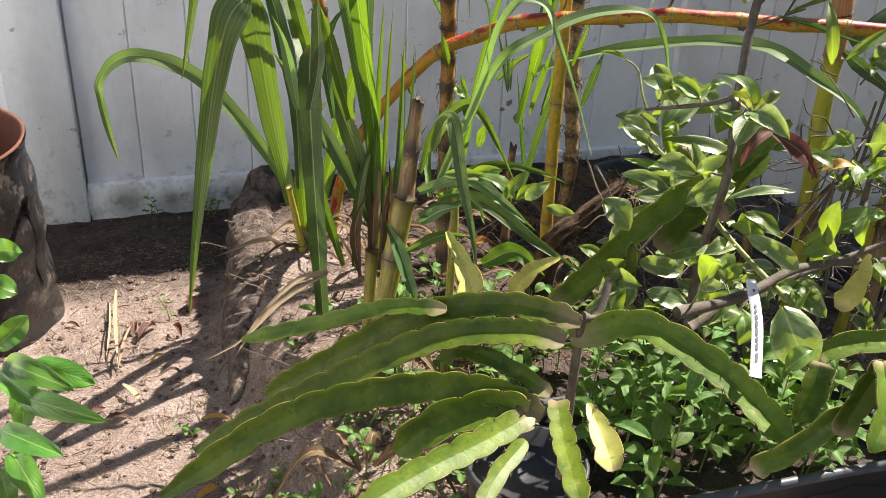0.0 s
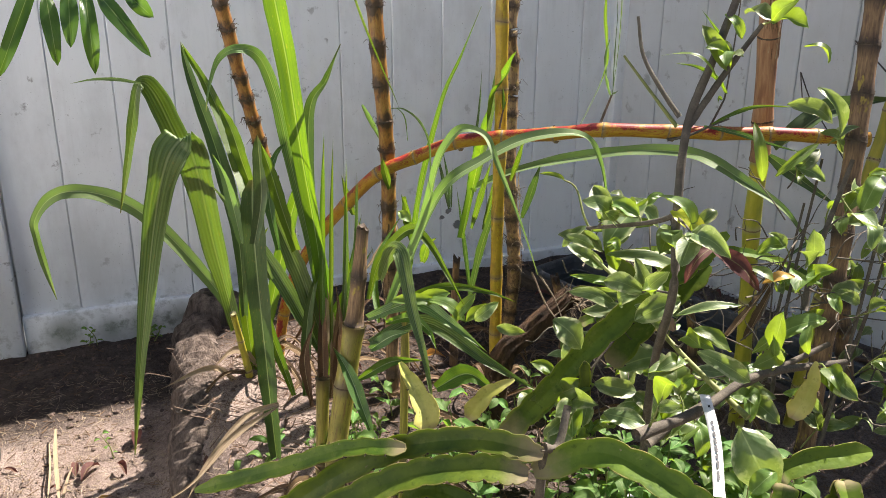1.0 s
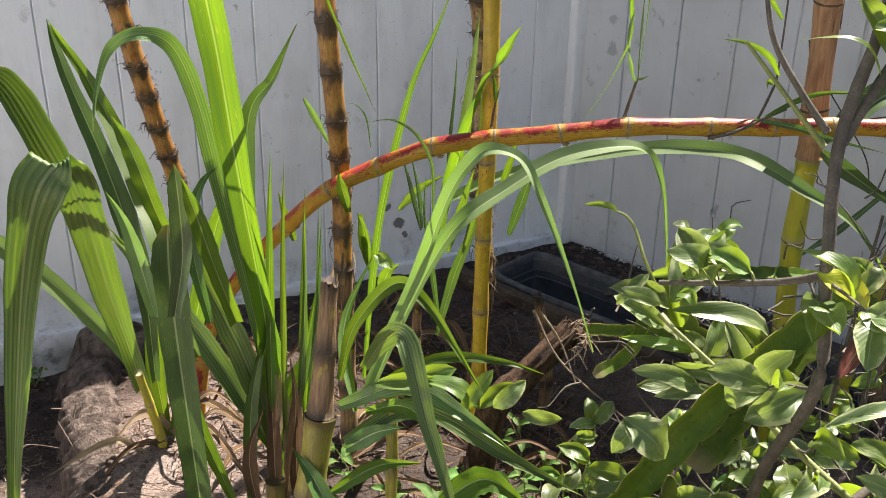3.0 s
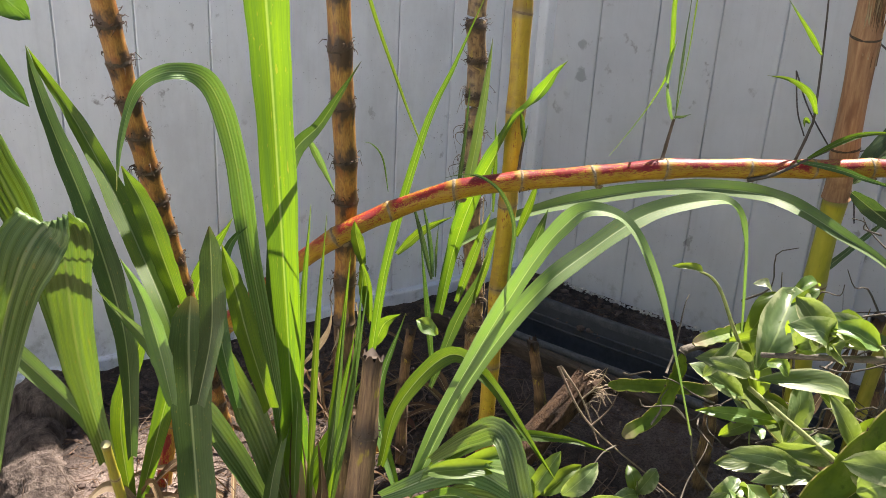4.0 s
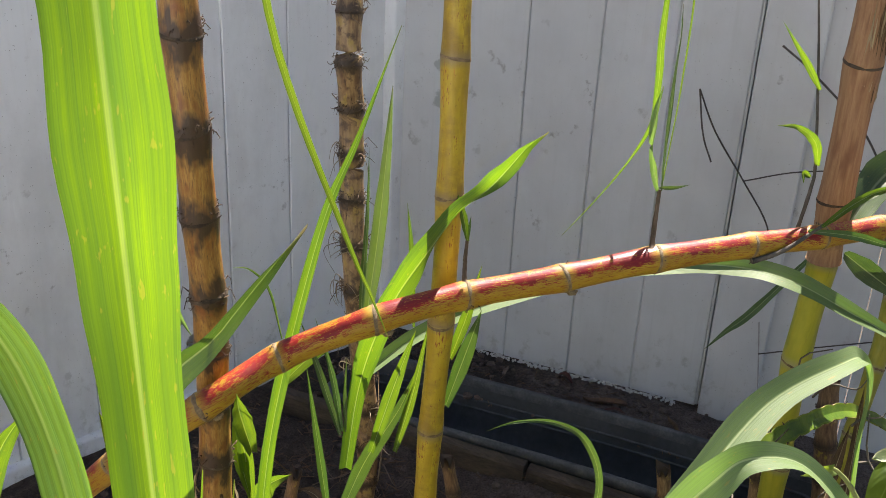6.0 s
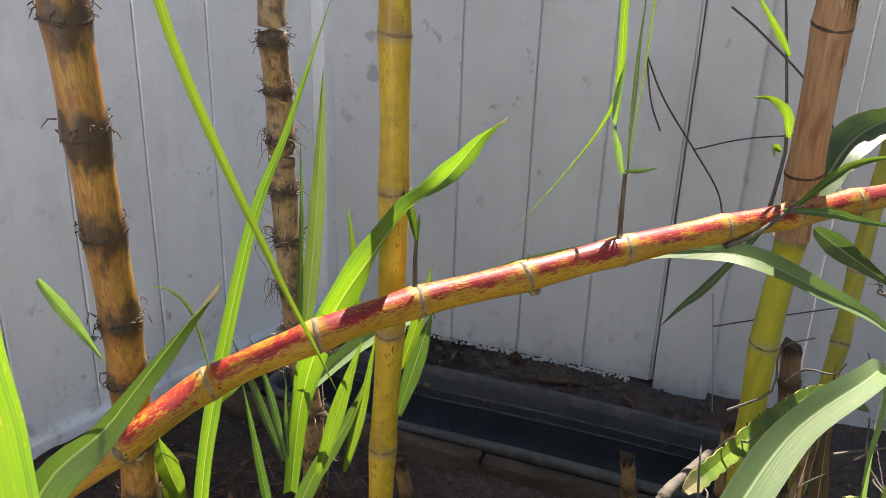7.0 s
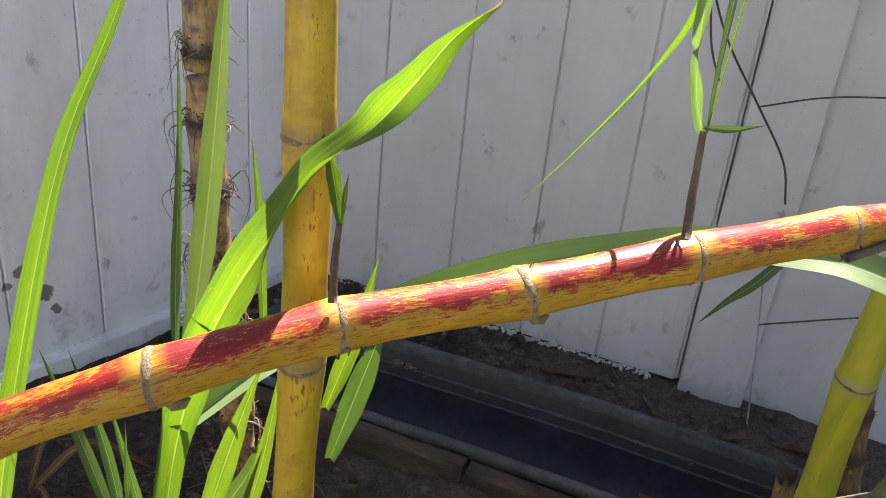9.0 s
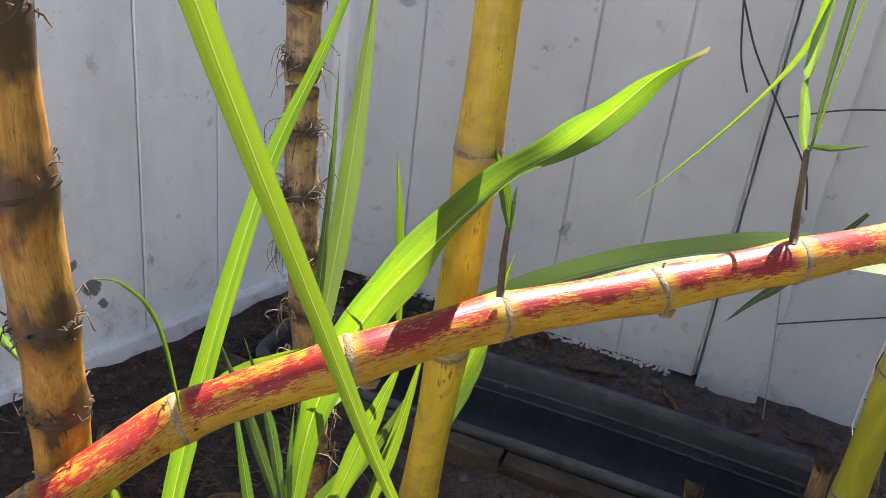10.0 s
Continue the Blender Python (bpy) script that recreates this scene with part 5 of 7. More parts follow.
blade(plant, [(-0.521, -0.229, 0.472), (-0.479, -0.273, 0.712), (-0.476, -0.305, 0.932)], 0.012, (-0.36, -0.79, 0.50))
blade(plant, [(-0.509, -0.236, 0.473), (-0.497, -0.269, 0.704), (-0.499, -0.300, 0.890)], 0.011, (-0.35, -0.79, 0.51))
blade(plant, [(-0.557, -0.240, 0.407), (-0.544, -0.255, 0.819), (-0.537, -0.275, 1.022)], 0.014, (-0.19, -0.90, 0.40))
blade(plant, [(-0.537, -0.249, 0.406), (-0.526, -0.265, 0.809), (-0.520, -0.286, 1.012)], 0.010, (-0.21, -0.89, 0.40))
blade(plant, [(-0.491, -0.231, 0.488), (-0.495, -0.263, 0.724), (-0.500, -0.314, 0.967)], 0.015, (-0.22, -0.89, 0.41))
blade(plant, [(-0.493, -0.235, 0.478), (-0.477, -0.277, 0.726), (-0.477, -0.320, 0.925)], 0.010, (-0.23, -0.88, 0.42))
blade(plant, [(-0.679, -0.324, 0.408), (-0.760, -0.340, 0.396), (-0.852, -0.396, 0.335), (-0.914, -0.453, 0.275)], 0.018, (-0.08, -0.86, 0.51), dry=1)
blade(plant, [(-0.679, -0.327, 0.403), (-0.790, -0.366, 0.370), (-0.887, -0.426, 0.314), (-0.988, -0.465, 0.287)], 0.014, (-0.06, -0.86, 0.51), dry=1)
blade(plant, [(-0.557, -0.240, 0.407), (-0.539, -0.235, 0.553), (-0.550, -0.221, 0.705)], 0.024, (-0.18, -0.86, 0.48), dry=1)
blade(plant, [(-0.540, -0.257, 0.385), (-0.528, -0.251, 0.533), (-0.538, -0.241, 0.653)], 0.020, (-0.19, -0.85, 0.50), dry=1)
blade(plant, [(-0.560, -0.258, 0.365), (-0.552, -0.244, 0.560), (-0.549, -0.236, 0.700)], 0.028, (-0.18, -0.85, 0.49), dry=2)
blade(plant, [(-0.544, -0.264, 0.365), (-0.517, -0.264, 0.550), (-0.520, -0.258, 0.656)], 0.024, (-0.19, -0.84, 0.50), dry=2)
blade(plant, [(-0.589, -0.255, 0.345), (-0.600, -0.253, 0.477), (-0.573, -0.268, 0.578)], 0.026, (-0.16, -0.84, 0.53), dry=2)
blade(plant, [(-0.518, -0.324, 0.316), (-0.533, -0.304, 0.438), (-0.525, -0.293, 0.579)], 0.032, (-0.19, -0.82, 0.54), dry=2)
blade(plant, [(-0.626, -0.231, 0.369), (-0.677, -0.208, 0.577), (-0.683, -0.203, 0.772)], 0.024, (-0.14, -0.90, 0.42))
blade(plant, [(-0.560, -0.246, 0.395), (-0.495, -0.241, 0.621), (-0.448, -0.236, 0.810)], 0.019, (-0.22, -0.89, 0.41))
blade(plant, [(-0.555, -0.253, 0.382), (-0.518, -0.215, 0.555), (-0.415, -0.210, 0.713)], 0.024, (-0.22, -0.88, 0.43))
blade(plant, [(-0.601, -0.241, 0.369), (-0.582, -0.230, 0.571), (-0.536, -0.236, 0.751)], 0.024, (-0.18, -0.89, 0.43))
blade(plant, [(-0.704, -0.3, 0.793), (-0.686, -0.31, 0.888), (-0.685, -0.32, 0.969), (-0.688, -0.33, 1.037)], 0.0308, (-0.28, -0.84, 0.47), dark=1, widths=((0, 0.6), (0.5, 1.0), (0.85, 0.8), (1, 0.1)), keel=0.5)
blade(plant, [(-0.621, -0.33, 0.779), (-0.65, -0.34, 0.887), (-0.668, -0.35, 0.961), (-0.686, -0.36, 1.026)], 0.0281, (-0.28, -0.84, 0.47), widths=((0, 0.7), (0.5, 1.0), (0.8, 0.7), (1, 0.05)), keel=0.5)
blade(plant, [(-0.729, -0.28, 0.79), (-0.74, -0.28, 0.87), (-0.753, -0.27, 0.939), (-0.772, -0.26, 0.988)], 0.0246, (-0.28, -0.84, 0.47), pale=2)
blade(plant, [(-0.687, -0.2, 0.883), (-0.706, -0.2, 0.956), (-0.721, -0.19, 1.019), (-0.741, -0.18, 1.071)], 0.0306, (-0.28, -0.84, 0.47), widths=((0, 0.7), (0.5, 1.0), (0.8, 0.7), (1, 0.05)))
blade(plant, [(-0.653, -0.3, 0.772), (-0.663, -0.28, 0.863), (-0.658, -0.26, 0.925), (-0.636, -0.25, 0.974), (-0.608, -0.25, 1.0)], 0.0226, (-0.28, -0.84, 0.47))
plant = thing("sugarcane_shoot", (-0.4, -0.38, 0.05), "sugarcane shoot with leaves arching over the bed", "sugarcane shoot", "sugarcane shoots")
cane(plant, [(-0.40, -0.36, 0.0), (-0.40, -0.38, 0.25), (-0.40, -0.4, 0.5), (-0.40, -0.4, 0.66)], 0.010, "stub", RING_PALE, 0, seed=39)
blade(plant, [(-0.439, -0.378, 0.617), (-0.402, -0.386, 0.720), (-0.362, -0.422, 0.850), (-0.361, -0.505, 0.994), (-0.345, -0.537, 1.052), (-0.324, -0.553, 1.072), (-0.290, -0.579, 1.060), (-0.281, -0.621, 1.011), (-0.234, -0.633, 0.892), (-0.198, -0.643, 0.785)], 0.024, (-0.27, -0.51, 0.82), pale=2)
blade(plant, [(-0.440, -0.381, 0.609), (-0.380, -0.410, 0.775), (-0.342, -0.484, 0.932), (-0.260, -0.494, 0.988), (-0.173, -0.502, 1.026), (-0.088, -0.523, 1.038), (-0.036, -0.524, 1.022), (-0.007, -0.526, 0.978), (0.016, -0.522, 0.909), (0.028, -0.528, 0.808)], 0.027, (-0.32, -0.50, 0.81), pale=2)
blade(plant, [(-0.466, -0.346, 0.647), (-0.437, -0.343, 0.737), (-0.377, -0.369, 0.810), (-0.345, -0.415, 0.788), (-0.324, -0.480, 0.731), (-0.308, -0.535, 0.681)], 0.023, (-0.46, -0.73, 0.51))
blade(plant, [(-0.480, -0.487, 0.752), (-0.486, -0.574, 0.839), (-0.481, -0.627, 0.864), (-0.473, -0.675, 0.762), (-0.462, -0.720, 0.670), (-0.460, -0.764, 0.574)], 0.029, (-0.29, -0.82, 0.49), pale=1)
blade(plant, [(-0.432, -0.374, 0.633), (-0.320, -0.403, 0.677), (-0.231, -0.445, 0.673), (-0.165, -0.485, 0.652)], 0.018, (-0.50, -0.68, 0.53))
blade(plant, [(-0.473, -0.362, 0.607), (-0.384, -0.427, 0.660), (-0.331, -0.501, 0.638), (-0.279, -0.589, 0.599)], 0.035, (-0.46, -0.67, 0.58), pale=1)
blade(plant, [(-0.453, -0.378, 0.600), (-0.424, -0.261, 0.691), (-0.335, -0.187, 0.783)], 0.018, (-0.41, -0.76, 0.50))
blade(plant, [(-0.353, -0.455, 0.903), (-0.361, -0.464, 0.967), (-0.370, -0.477, 1.033), (-0.391, -0.476, 1.077), (-0.419, -0.471, 1.100), (-0.435, -0.455, 1.100), (-0.450, -0.444, 1.095)], 0.005, (-0.64, -0.57, 0.51))
blade(plant, [(-0.477, -0.390, 0.544), (-0.441, -0.429, 0.588), (-0.408, -0.470, 0.614)], 0.030, (-0.40, -0.69, 0.60))
blade(plant, [(-0.438, -0.386, 0.601), (-0.398, -0.437, 0.630), (-0.376, -0.496, 0.620), (-0.375, -0.542, 0.598)], 0.022, (-0.44, -0.68, 0.59))
blade(plant, [(-0.480, -0.393, 0.562), (-0.359, -0.423, 0.607), (-0.241, -0.507, 0.529), (-0.140, -0.577, 0.466)], 0.035, (-0.34, -0.78, 0.53), pale=1)
blade(plant, [(-0.367, -0.517, 0.492), (-0.300, -0.537, 0.525), (-0.247, -0.585, 0.486)], 0.044, (-0.35, -0.75, 0.56))
blade(plant, [(-0.512, -0.414, 0.487), (-0.443, -0.437, 0.530), (-0.380, -0.471, 0.539)], 0.024, (-0.26, -0.80, 0.54))
blade(plant, [(-0.502, -0.464, 0.383), (-0.526, -0.386, 0.486), (-0.551, -0.340, 0.538)], 0.031, (-0.20, -0.81, 0.56))
plant = crown_c1
blade(plant, [(-0.78, -0.02, 1.68), (-0.70, -0.08, 1.84), (-0.60, -0.17, 1.76), (-0.505, -0.264, 1.47), (-0.4555, -0.258, 1.29), (-0.4055, -0.266, 1.155), (-0.383, -0.271, 1.100), (-0.368, -0.276, 1.060)], 0.0055, (-0.5, -0.6, 0.5), widths=((0, 0.6), (0.4, 1.0), (0.6, 0.9), (0.75, 0.6), (0.9, 0.3), (1, 0.05)), keel=0.3)

# ---- overhanging branch and seedling ----


def soft_leaf(plant, pts, width, face):
    kind = "h" if pts[0][2] > 1.0 else "m"
    return broad_leaf(plant, pts[0], pts[-1], width * (0.8 if kind == "h" else 1.15), kind, face, 0.10, 0.10, long=12)


plant = thing("overhanging_branch", (-0.9, -0.5, 1.6), "leafy twig with glossy dark green leaves hanging in from above", "branch")
soft_leaf(plant, [(-1.044, -0.394, 1.330), (-1.058, -0.408, 1.284), (-1.039, -0.443, 1.214)], 0.043, (0.04, -0.99, 0.12))
soft_leaf(plant, [(-0.980, -0.416, 1.335), (-0.993, -0.439, 1.266), (-0.980, -0.471, 1.201)], 0.043, (0.01, -0.99, 0.13))
soft_leaf(plant, [(-0.958, -0.426, 1.330), (-0.918, -0.460, 1.285), (-0.886, -0.494, 1.229)], 0.043, (-0.03, -0.99, 0.12))
soft_leaf(plant, [(-0.912, -0.443, 1.331), (-0.886, -0.458, 1.317), (-0.874, -0.473, 1.293)], 0.043, (-0.05, -0.99, 0.10))
soft_leaf(plant, [(-1.059, -0.377, 1.357), (-1.117, -0.393, 1.265), (-1.140, -0.414, 1.192)], 0.043, (0.07, -0.99, 0.12))
soft_leaf(plant, [(-1.006, -0.401, 1.348), (-1.014, -0.420, 1.294), (-1.014, -0.441, 1.243)], 0.043, (0.02, -0.99, 0.11))
TWIG = [(-0.860, -0.369, 1.559), (-0.940, -0.392, 1.431), (-1.007, -0.404, 1.339)]
twig(plant, TWIG, 0.006, 0.003)
plant = thing("seedling", (-1.25, -1.35, -0.1), "seedling with glossy bright green leaves beside the path", "seedling")
soft_leaf(plant, [(-1.179, -1.252, 0.791), (-1.133, -1.279, 0.822), (-1.073, -1.355, 0.812)], 0.029, (0.15, -0.82, 0.56))
soft_leaf(plant, [(-1.188, -1.231, 0.825), (-1.153, -1.257, 0.837), (-1.109, -1.311, 0.829)], 0.029, (0.16, -0.83, 0.53))
soft_leaf(plant, [(-1.190, -1.309, 0.788), (-1.157, -1.338, 0.797), (-1.118, -1.384, 0.798)], 0.028, (0.17, -0.79, 0.58))
soft_leaf(plant, [(-1.180, -1.323, 0.767), (-1.167, -1.343, 0.765), (-1.142, -1.401, 0.752)], 0.028, (0.18, -0.77, 0.61))
soft_leaf(plant, [(-1.188, -1.269, 0.865), (-1.165, -1.267, 0.882), (-1.149, -1.263, 0.899)], 0.028, (0.18, -0.85, 0.50))
soft_leaf(plant, [(-1.176, -1.271, 0.757), (-1.174, -1.253, 0.792), (-1.166, -1.237, 0.826)], 0.030, (0.18, -0.82, 0.55))
soft_leaf(plant, [(-1.194, -1.328, 0.750), (-1.181, -1.358, 0.750), (-1.175, -1.393, 0.748)], 0.028, (0.20, -0.76, 0.61))
soft_leaf(plant, [(-1.183, -1.218, 0.963), (-1.166, -1.223, 0.964), (-1.150, -1.230, 0.960)], 0.028, (0.18, -0.89, 0.42))
soft_leaf(plant, [(-1.187, -1.235, 0.930), (-1.169, -1.241, 0.928), (-1.158, -1.248, 0.920)], 0.028, (0.19, -0.87, 0.46))
soft_leaf(plant, [(-1.195, -1.235, 0.814), (-1.174, -1.269, 0.810), (-1.143, -1.310, 0.812)], 0.029, (0.18, -0.82, 0.54))
soft_leaf(plant, [(-1.157, -1.240, 0.827), (-1.126, -1.249, 0.828), (-1.091, -1.271, 0.806)], 0.030, (0.14, -0.83, 0.53))
twig(plant, [(-1.27, -1.36, -0.12), (-1.26, -1.36, 0.2), (-1.25, -1.35, 0.62)], 0.008, 0.004, GREEN_TWIG, "stem")

# ---- pitaya in the planter ----
plant = thing("dragon_fruit_cactus", (-0.38, -1.0, 0.3), "sprawling dragon fruit cactus with flat scalloped green stems", "cactus")
pitaya_stem(plant, [(-0.474, -1.142, 0.562), (-0.552, -1.093, 0.588), (-0.685, -1.042, 0.574), (-0.859, -0.997, 0.515), (-1.060, -0.980, 0.378)], 0.049)
pitaya_stem(plant, [(-0.430, -1.101, 0.665), (-0.505, -1.052, 0.661), (-0.619, -0.996, 0.626), (-0.796, -0.937, 0.518), (-1.002, -0.879, 0.380)], 0.047)
pitaya_stem(plant, [(-0.402, -1.095, 0.692), (-0.493, -1.012, 0.688), (-0.621, -0.931, 0.636), (-0.784, -0.861, 0.512), (-0.872, -0.827, 0.441)], 0.043)
pitaya_stem(plant, [(-0.584, -0.970, 0.666), (-0.665, -0.909, 0.645), (-0.779, -0.842, 0.587), (-0.904, -0.771, 0.528)], 0.029)
pitaya_stem(plant, [(-0.491, -1.137, 0.562), (-0.575, -1.170, 0.553), (-0.672, -1.206, 0.548), (-0.799, -1.264, 0.542)], 0.044)
pitaya_stem(plant, [(-0.500, -1.137, 0.558), (-0.539, -1.114, 0.569), (-0.624, -1.093, 0.540), (-0.695, -1.089, 0.489)], 0.062)
pitaya_stem(plant, [(-0.459, -1.132, 0.590), (-0.509, -1.072, 0.610), (-0.568, -1.018, 0.616), (-0.601, -1.005, 0.591)], 0.029)
pitaya_stem(plant, [(-0.411, -1.081, 0.655), (-0.324, -1.130, 0.699), (-0.252, -1.216, 0.677), (-0.213, -1.284, 0.648), (-0.184, -1.352, 0.613)], 0.049)
pitaya_stem(plant, [(-0.451, -1.138, 0.583), (-0.480, -1.242, 0.581), (-0.514, -1.380, 0.594)], 0.036)
pitaya_stem(plant, [(-0.186, -1.427, 0.691), (-0.145, -1.411, 0.745), (-0.117, -1.401, 0.779)], 0.036)
pitaya_stem(plant, [(-0.269, -1.384, 0.615), (-0.220, -1.401, 0.659), (-0.169, -1.414, 0.724)], 0.033)
pitaya_stem(plant, [(-0.142, -1.304, 0.728), (-0.094, -1.309, 0.744), (-0.001, -1.332, 0.754)], 0.034)
pitaya_stem(plant, [(-0.167, -1.344, 0.748), (-0.181, -1.358, 0.714), (-0.204, -1.371, 0.676)], 0.041)
pitaya_stem(plant, [(-0.308, -0.732, 0.478), (-0.210, -0.738, 0.574), (-0.105, -0.745, 0.680), (0.035, -0.766, 0.796), (0.141, -0.784, 0.881)], 0.049)
pitaya_stem(plant, [(-0.163, -0.790, 0.545), (-0.159, -0.788, 0.594), (-0.159, -0.783, 0.654)], 0.025)
pitaya_stem(plant, [(-0.121, -1.400, 0.779), (-0.138, -1.444, 0.740), (-0.180, -1.480, 0.704)], 0.038)
pitaya_stem(plant, [(-0.655, -1.380, 0.625), (-0.617, -1.333, 0.632), (-0.561, -1.284, 0.639)], 0.026)
pitaya_stem(plant, [(-0.364, -0.695, 0.516), (-0.324, -0.693, 0.563), (-0.269, -0.704, 0.593)], 0.045, old=1)
pitaya_stem(plant, [(-0.473, -0.768, 0.558), (-0.478, -0.741, 0.605), (-0.507, -0.698, 0.671)], 0.064, old=1)
pitaya_stem(plant, [(-0.491, -1.404, 0.671), (-0.490, -1.361, 0.695), (-0.494, -1.321, 0.716)], 0.048, old=1)
pitaya_stem(plant, [(0.101, -1.065, 0.635), (0.131, -1.062, 0.685), (0.147, -1.054, 0.734)], 0.050, old=1)
pitaya_stem(plant, [(0.31, -0.30, 0.515), (0.25, -0.24, 0.51), (0.20, -0.20, 0.507), (0.150, -0.166, 0.505)], 0.026)
pitaya_stem(plant, [(0.131, -0.24, 0.436), (0.204, -0.25, 0.473), (0.225, -0.26, 0.542), (0.223, -0.27, 0.607)], 0.030)
pitaya_stem(plant, [(0.213, -0.3, 0.644), (0.297, -0.31, 0.649), (0.457, -0.32, 0.638), (0.68, -0.33, 0.578), (0.95, -0.36, 0.423)], 0.028)
twig(plant, [(0.223, -0.27, 0.607), (0.231, -0.27, 0.613), (0.256, -0.27, 0.613), (0.345, -0.28, 0.619)], 0.009, 0.007, BARK, 'woody_joint')
pitaya_stem(plant, [(0.104, -0.656, 0.616), (0.084, -0.568, 0.677), (0.060, -0.496, 0.720)], 0.06)
pitaya_stem(plant, [(-0.073, -0.738, 0.608), (0.021, -0.743, 0.714), (0.125, -0.762, 0.807)], 0.055)
twig(plant, [(-0.36, -1.0, 0.3), (-0.39, -1.06, 0.5), (-0.40, -1.09, 0.70)], 0.010, 0.007, BARK, "woody_base")
twig(plant, [(-0.40, -1.09, 0.70), (-0.37, -1.08, 0.69), (-0.34, -1.05, 0.74)], 0.008, 0.006, BARK, "woody_base")

# ---- citrus shrub ----
plant = thing("citrus_shrub", (-0.08, -0.9, 0.3), "scraggly variegated citrus shrub with pale-edged leaves", "shrub")
shrub = plant


def citrus_leaf(base, tip, width, kind):
    return broad_leaf(shrub, base, tip, width, kind)


TRUNK = [(-0.025, -0.815, 0.593), (-0.064, -0.910, 0.835), (-0.057, -0.889, 0.973), (-0.022, -0.843, 1.119), (0.036, -0.819, 1.232), (0.094, -0.795, 1.344)]
B1 = [(-0.018, -0.843, 1.123), (0.058, -0.834, 1.215), (0.121, -0.830, 1.287)]
B2 = [(-0.032, -0.832, 1.135), (-0.054, -0.806, 1.176), (-0.077, -0.773, 1.233), (-0.078, -0.746, 1.298)]
B3 = [(-0.038, -0.836, 1.119), (-0.064, -0.809, 1.160), (-0.109, -0.760, 1.234)]
B4 = [(-0.044, -0.891, 0.981), (-0.057, -0.811, 0.936), (-0.096, -0.651, 0.875)]
B5 = [(0.016, -1.054, 0.647), (-0.001, -0.937, 0.675), (-0.020, -0.819, 0.715), (-0.030, -0.744, 0.747), (-0.060, -0.617, 0.800)]
B6 = [(-0.218, -1.065, 0.668), (-0.068, -1.025, 0.661), (0.090, -0.978, 0.677), (0.325, -0.951, 0.650)]
B7 = [(-0.217, -0.790, 0.508), (-0.132, -0.754, 0.604), (-0.039, -0.730, 0.686)]
B8 = [(0.284, -0.863, 0.728), (0.318, -0.836, 0.821), (0.414, -0.793, 1.007)]
B9 = [(-0.080, -0.903, 0.524), (0.059, -0.882, 0.570), (0.367, -0.860, 0.638)]
BUD = [(-0.038, -0.6, 0.809), (-0.064, -0.58, 0.872), (-0.064, -0.55, 0.913), (-0.071, -0.535, 0.93), (-0.089, -0.53, 0.94)]
citrus_leaf((0.057, -0.836, 1.211), (0.024, -0.792, 1.285), 0.036, 'g')
citrus_leaf((0.085, -0.825, 1.263), (0.064, -0.800, 1.304), 0.026, 'g')
citrus_leaf((0.038, -0.835, 1.195), (-0.048, -0.784, 1.235), 0.010, 'g')
citrus_leaf((0.089, -0.923, 1.032), (0.088, -0.882, 1.129), 0.025, 'g')
citrus_leaf((0.111, -0.928, 1.040), (0.188, -0.936, 1.095), 0.021, 'g')
citrus_leaf((0.329, -0.812, 1.093), (0.253, -0.769, 1.126), 0.039, 'v')
citrus_leaf((0.339, -0.826, 1.070), (0.312, -0.779, 1.156), 0.035, 'v')
citrus_leaf((0.337, -0.771, 1.201), (0.296, -0.743, 1.229), 0.029, 'g')
citrus_leaf((-0.034, -0.912, 0.940), (-0.087, -0.863, 1.008), 0.040, 'g')
citrus_leaf((-0.067, -0.882, 0.981), (-0.014, -0.920, 0.940), 0.038, 'y')
citrus_leaf((-0.028, -0.908, 0.956), (0.009, -0.911, 0.984), 0.031, 'v')
citrus_leaf((0.057, -0.542, 0.876), (0.116, -0.585, 0.829), 0.048, 'v')
citrus_leaf((0.068, -0.544, 0.881), (0.012, -0.547, 0.820), 0.044, 'g')
citrus_leaf((0.112, -0.580, 0.837), (-0.024, -0.534, 0.819), 0.029, 'g')
citrus_leaf((-0.005, -0.572, 0.744), (-0.074, -0.525, 0.793), 0.040, 'v')
citrus_leaf((0.020, -0.583, 0.743), (0.014, -0.544, 0.831), 0.042, 'g')
citrus_leaf((0.059, -0.564, 0.825), (0.006, -0.562, 0.779), 0.033, 'v')
citrus_leaf((0.045, -0.621, 0.676), (0.088, -0.601, 0.763), 0.044, 'v')
citrus_leaf((0.040, -0.606, 0.707), (-0.074, -0.550, 0.731), 0.026, 'g')
citrus_leaf((0.044, -0.624, 0.666), (0.122, -0.651, 0.675), 0.048, 'v')
citrus_leaf((0.041, -0.630, 0.650), (-0.059, -0.586, 0.659), 0.037, 'v')
citrus_leaf((0.057, -0.621, 0.686), (0.025, -0.587, 0.738), 0.040, 'v')
citrus_leaf((0.086, -0.650, 0.645), (0.124, -0.674, 0.623), 0.044, 'r')
citrus_leaf((-0.079, -0.948, 0.813), (0.027, -0.983, 0.829), 0.023, 'v')
citrus_leaf((-0.054, -0.967, 0.790), (0.001, -1.004, 0.753), 0.045, 'g')
citrus_leaf((-0.052, -0.983, 0.754), (0.027, -1.034, 0.705), 0.040, 'v')
citrus_leaf((-0.046, -0.610, 0.616), (-0.113, -0.606, 0.560), 0.048, 'v')
citrus_leaf((0.085, -0.679, 0.573), (-0.006, -0.655, 0.543), 0.073, 'v')
citrus_leaf((-0.226, -0.937, 0.700), (-0.159, -0.968, 0.687), 0.043, 'v')
citrus_leaf((-0.217, -0.960, 0.651), (-0.152, -0.993, 0.634), 0.043, 'v')
citrus_leaf((0.269, -0.940, 0.745), (0.130, -0.910, 0.684), 0.042, 'g')
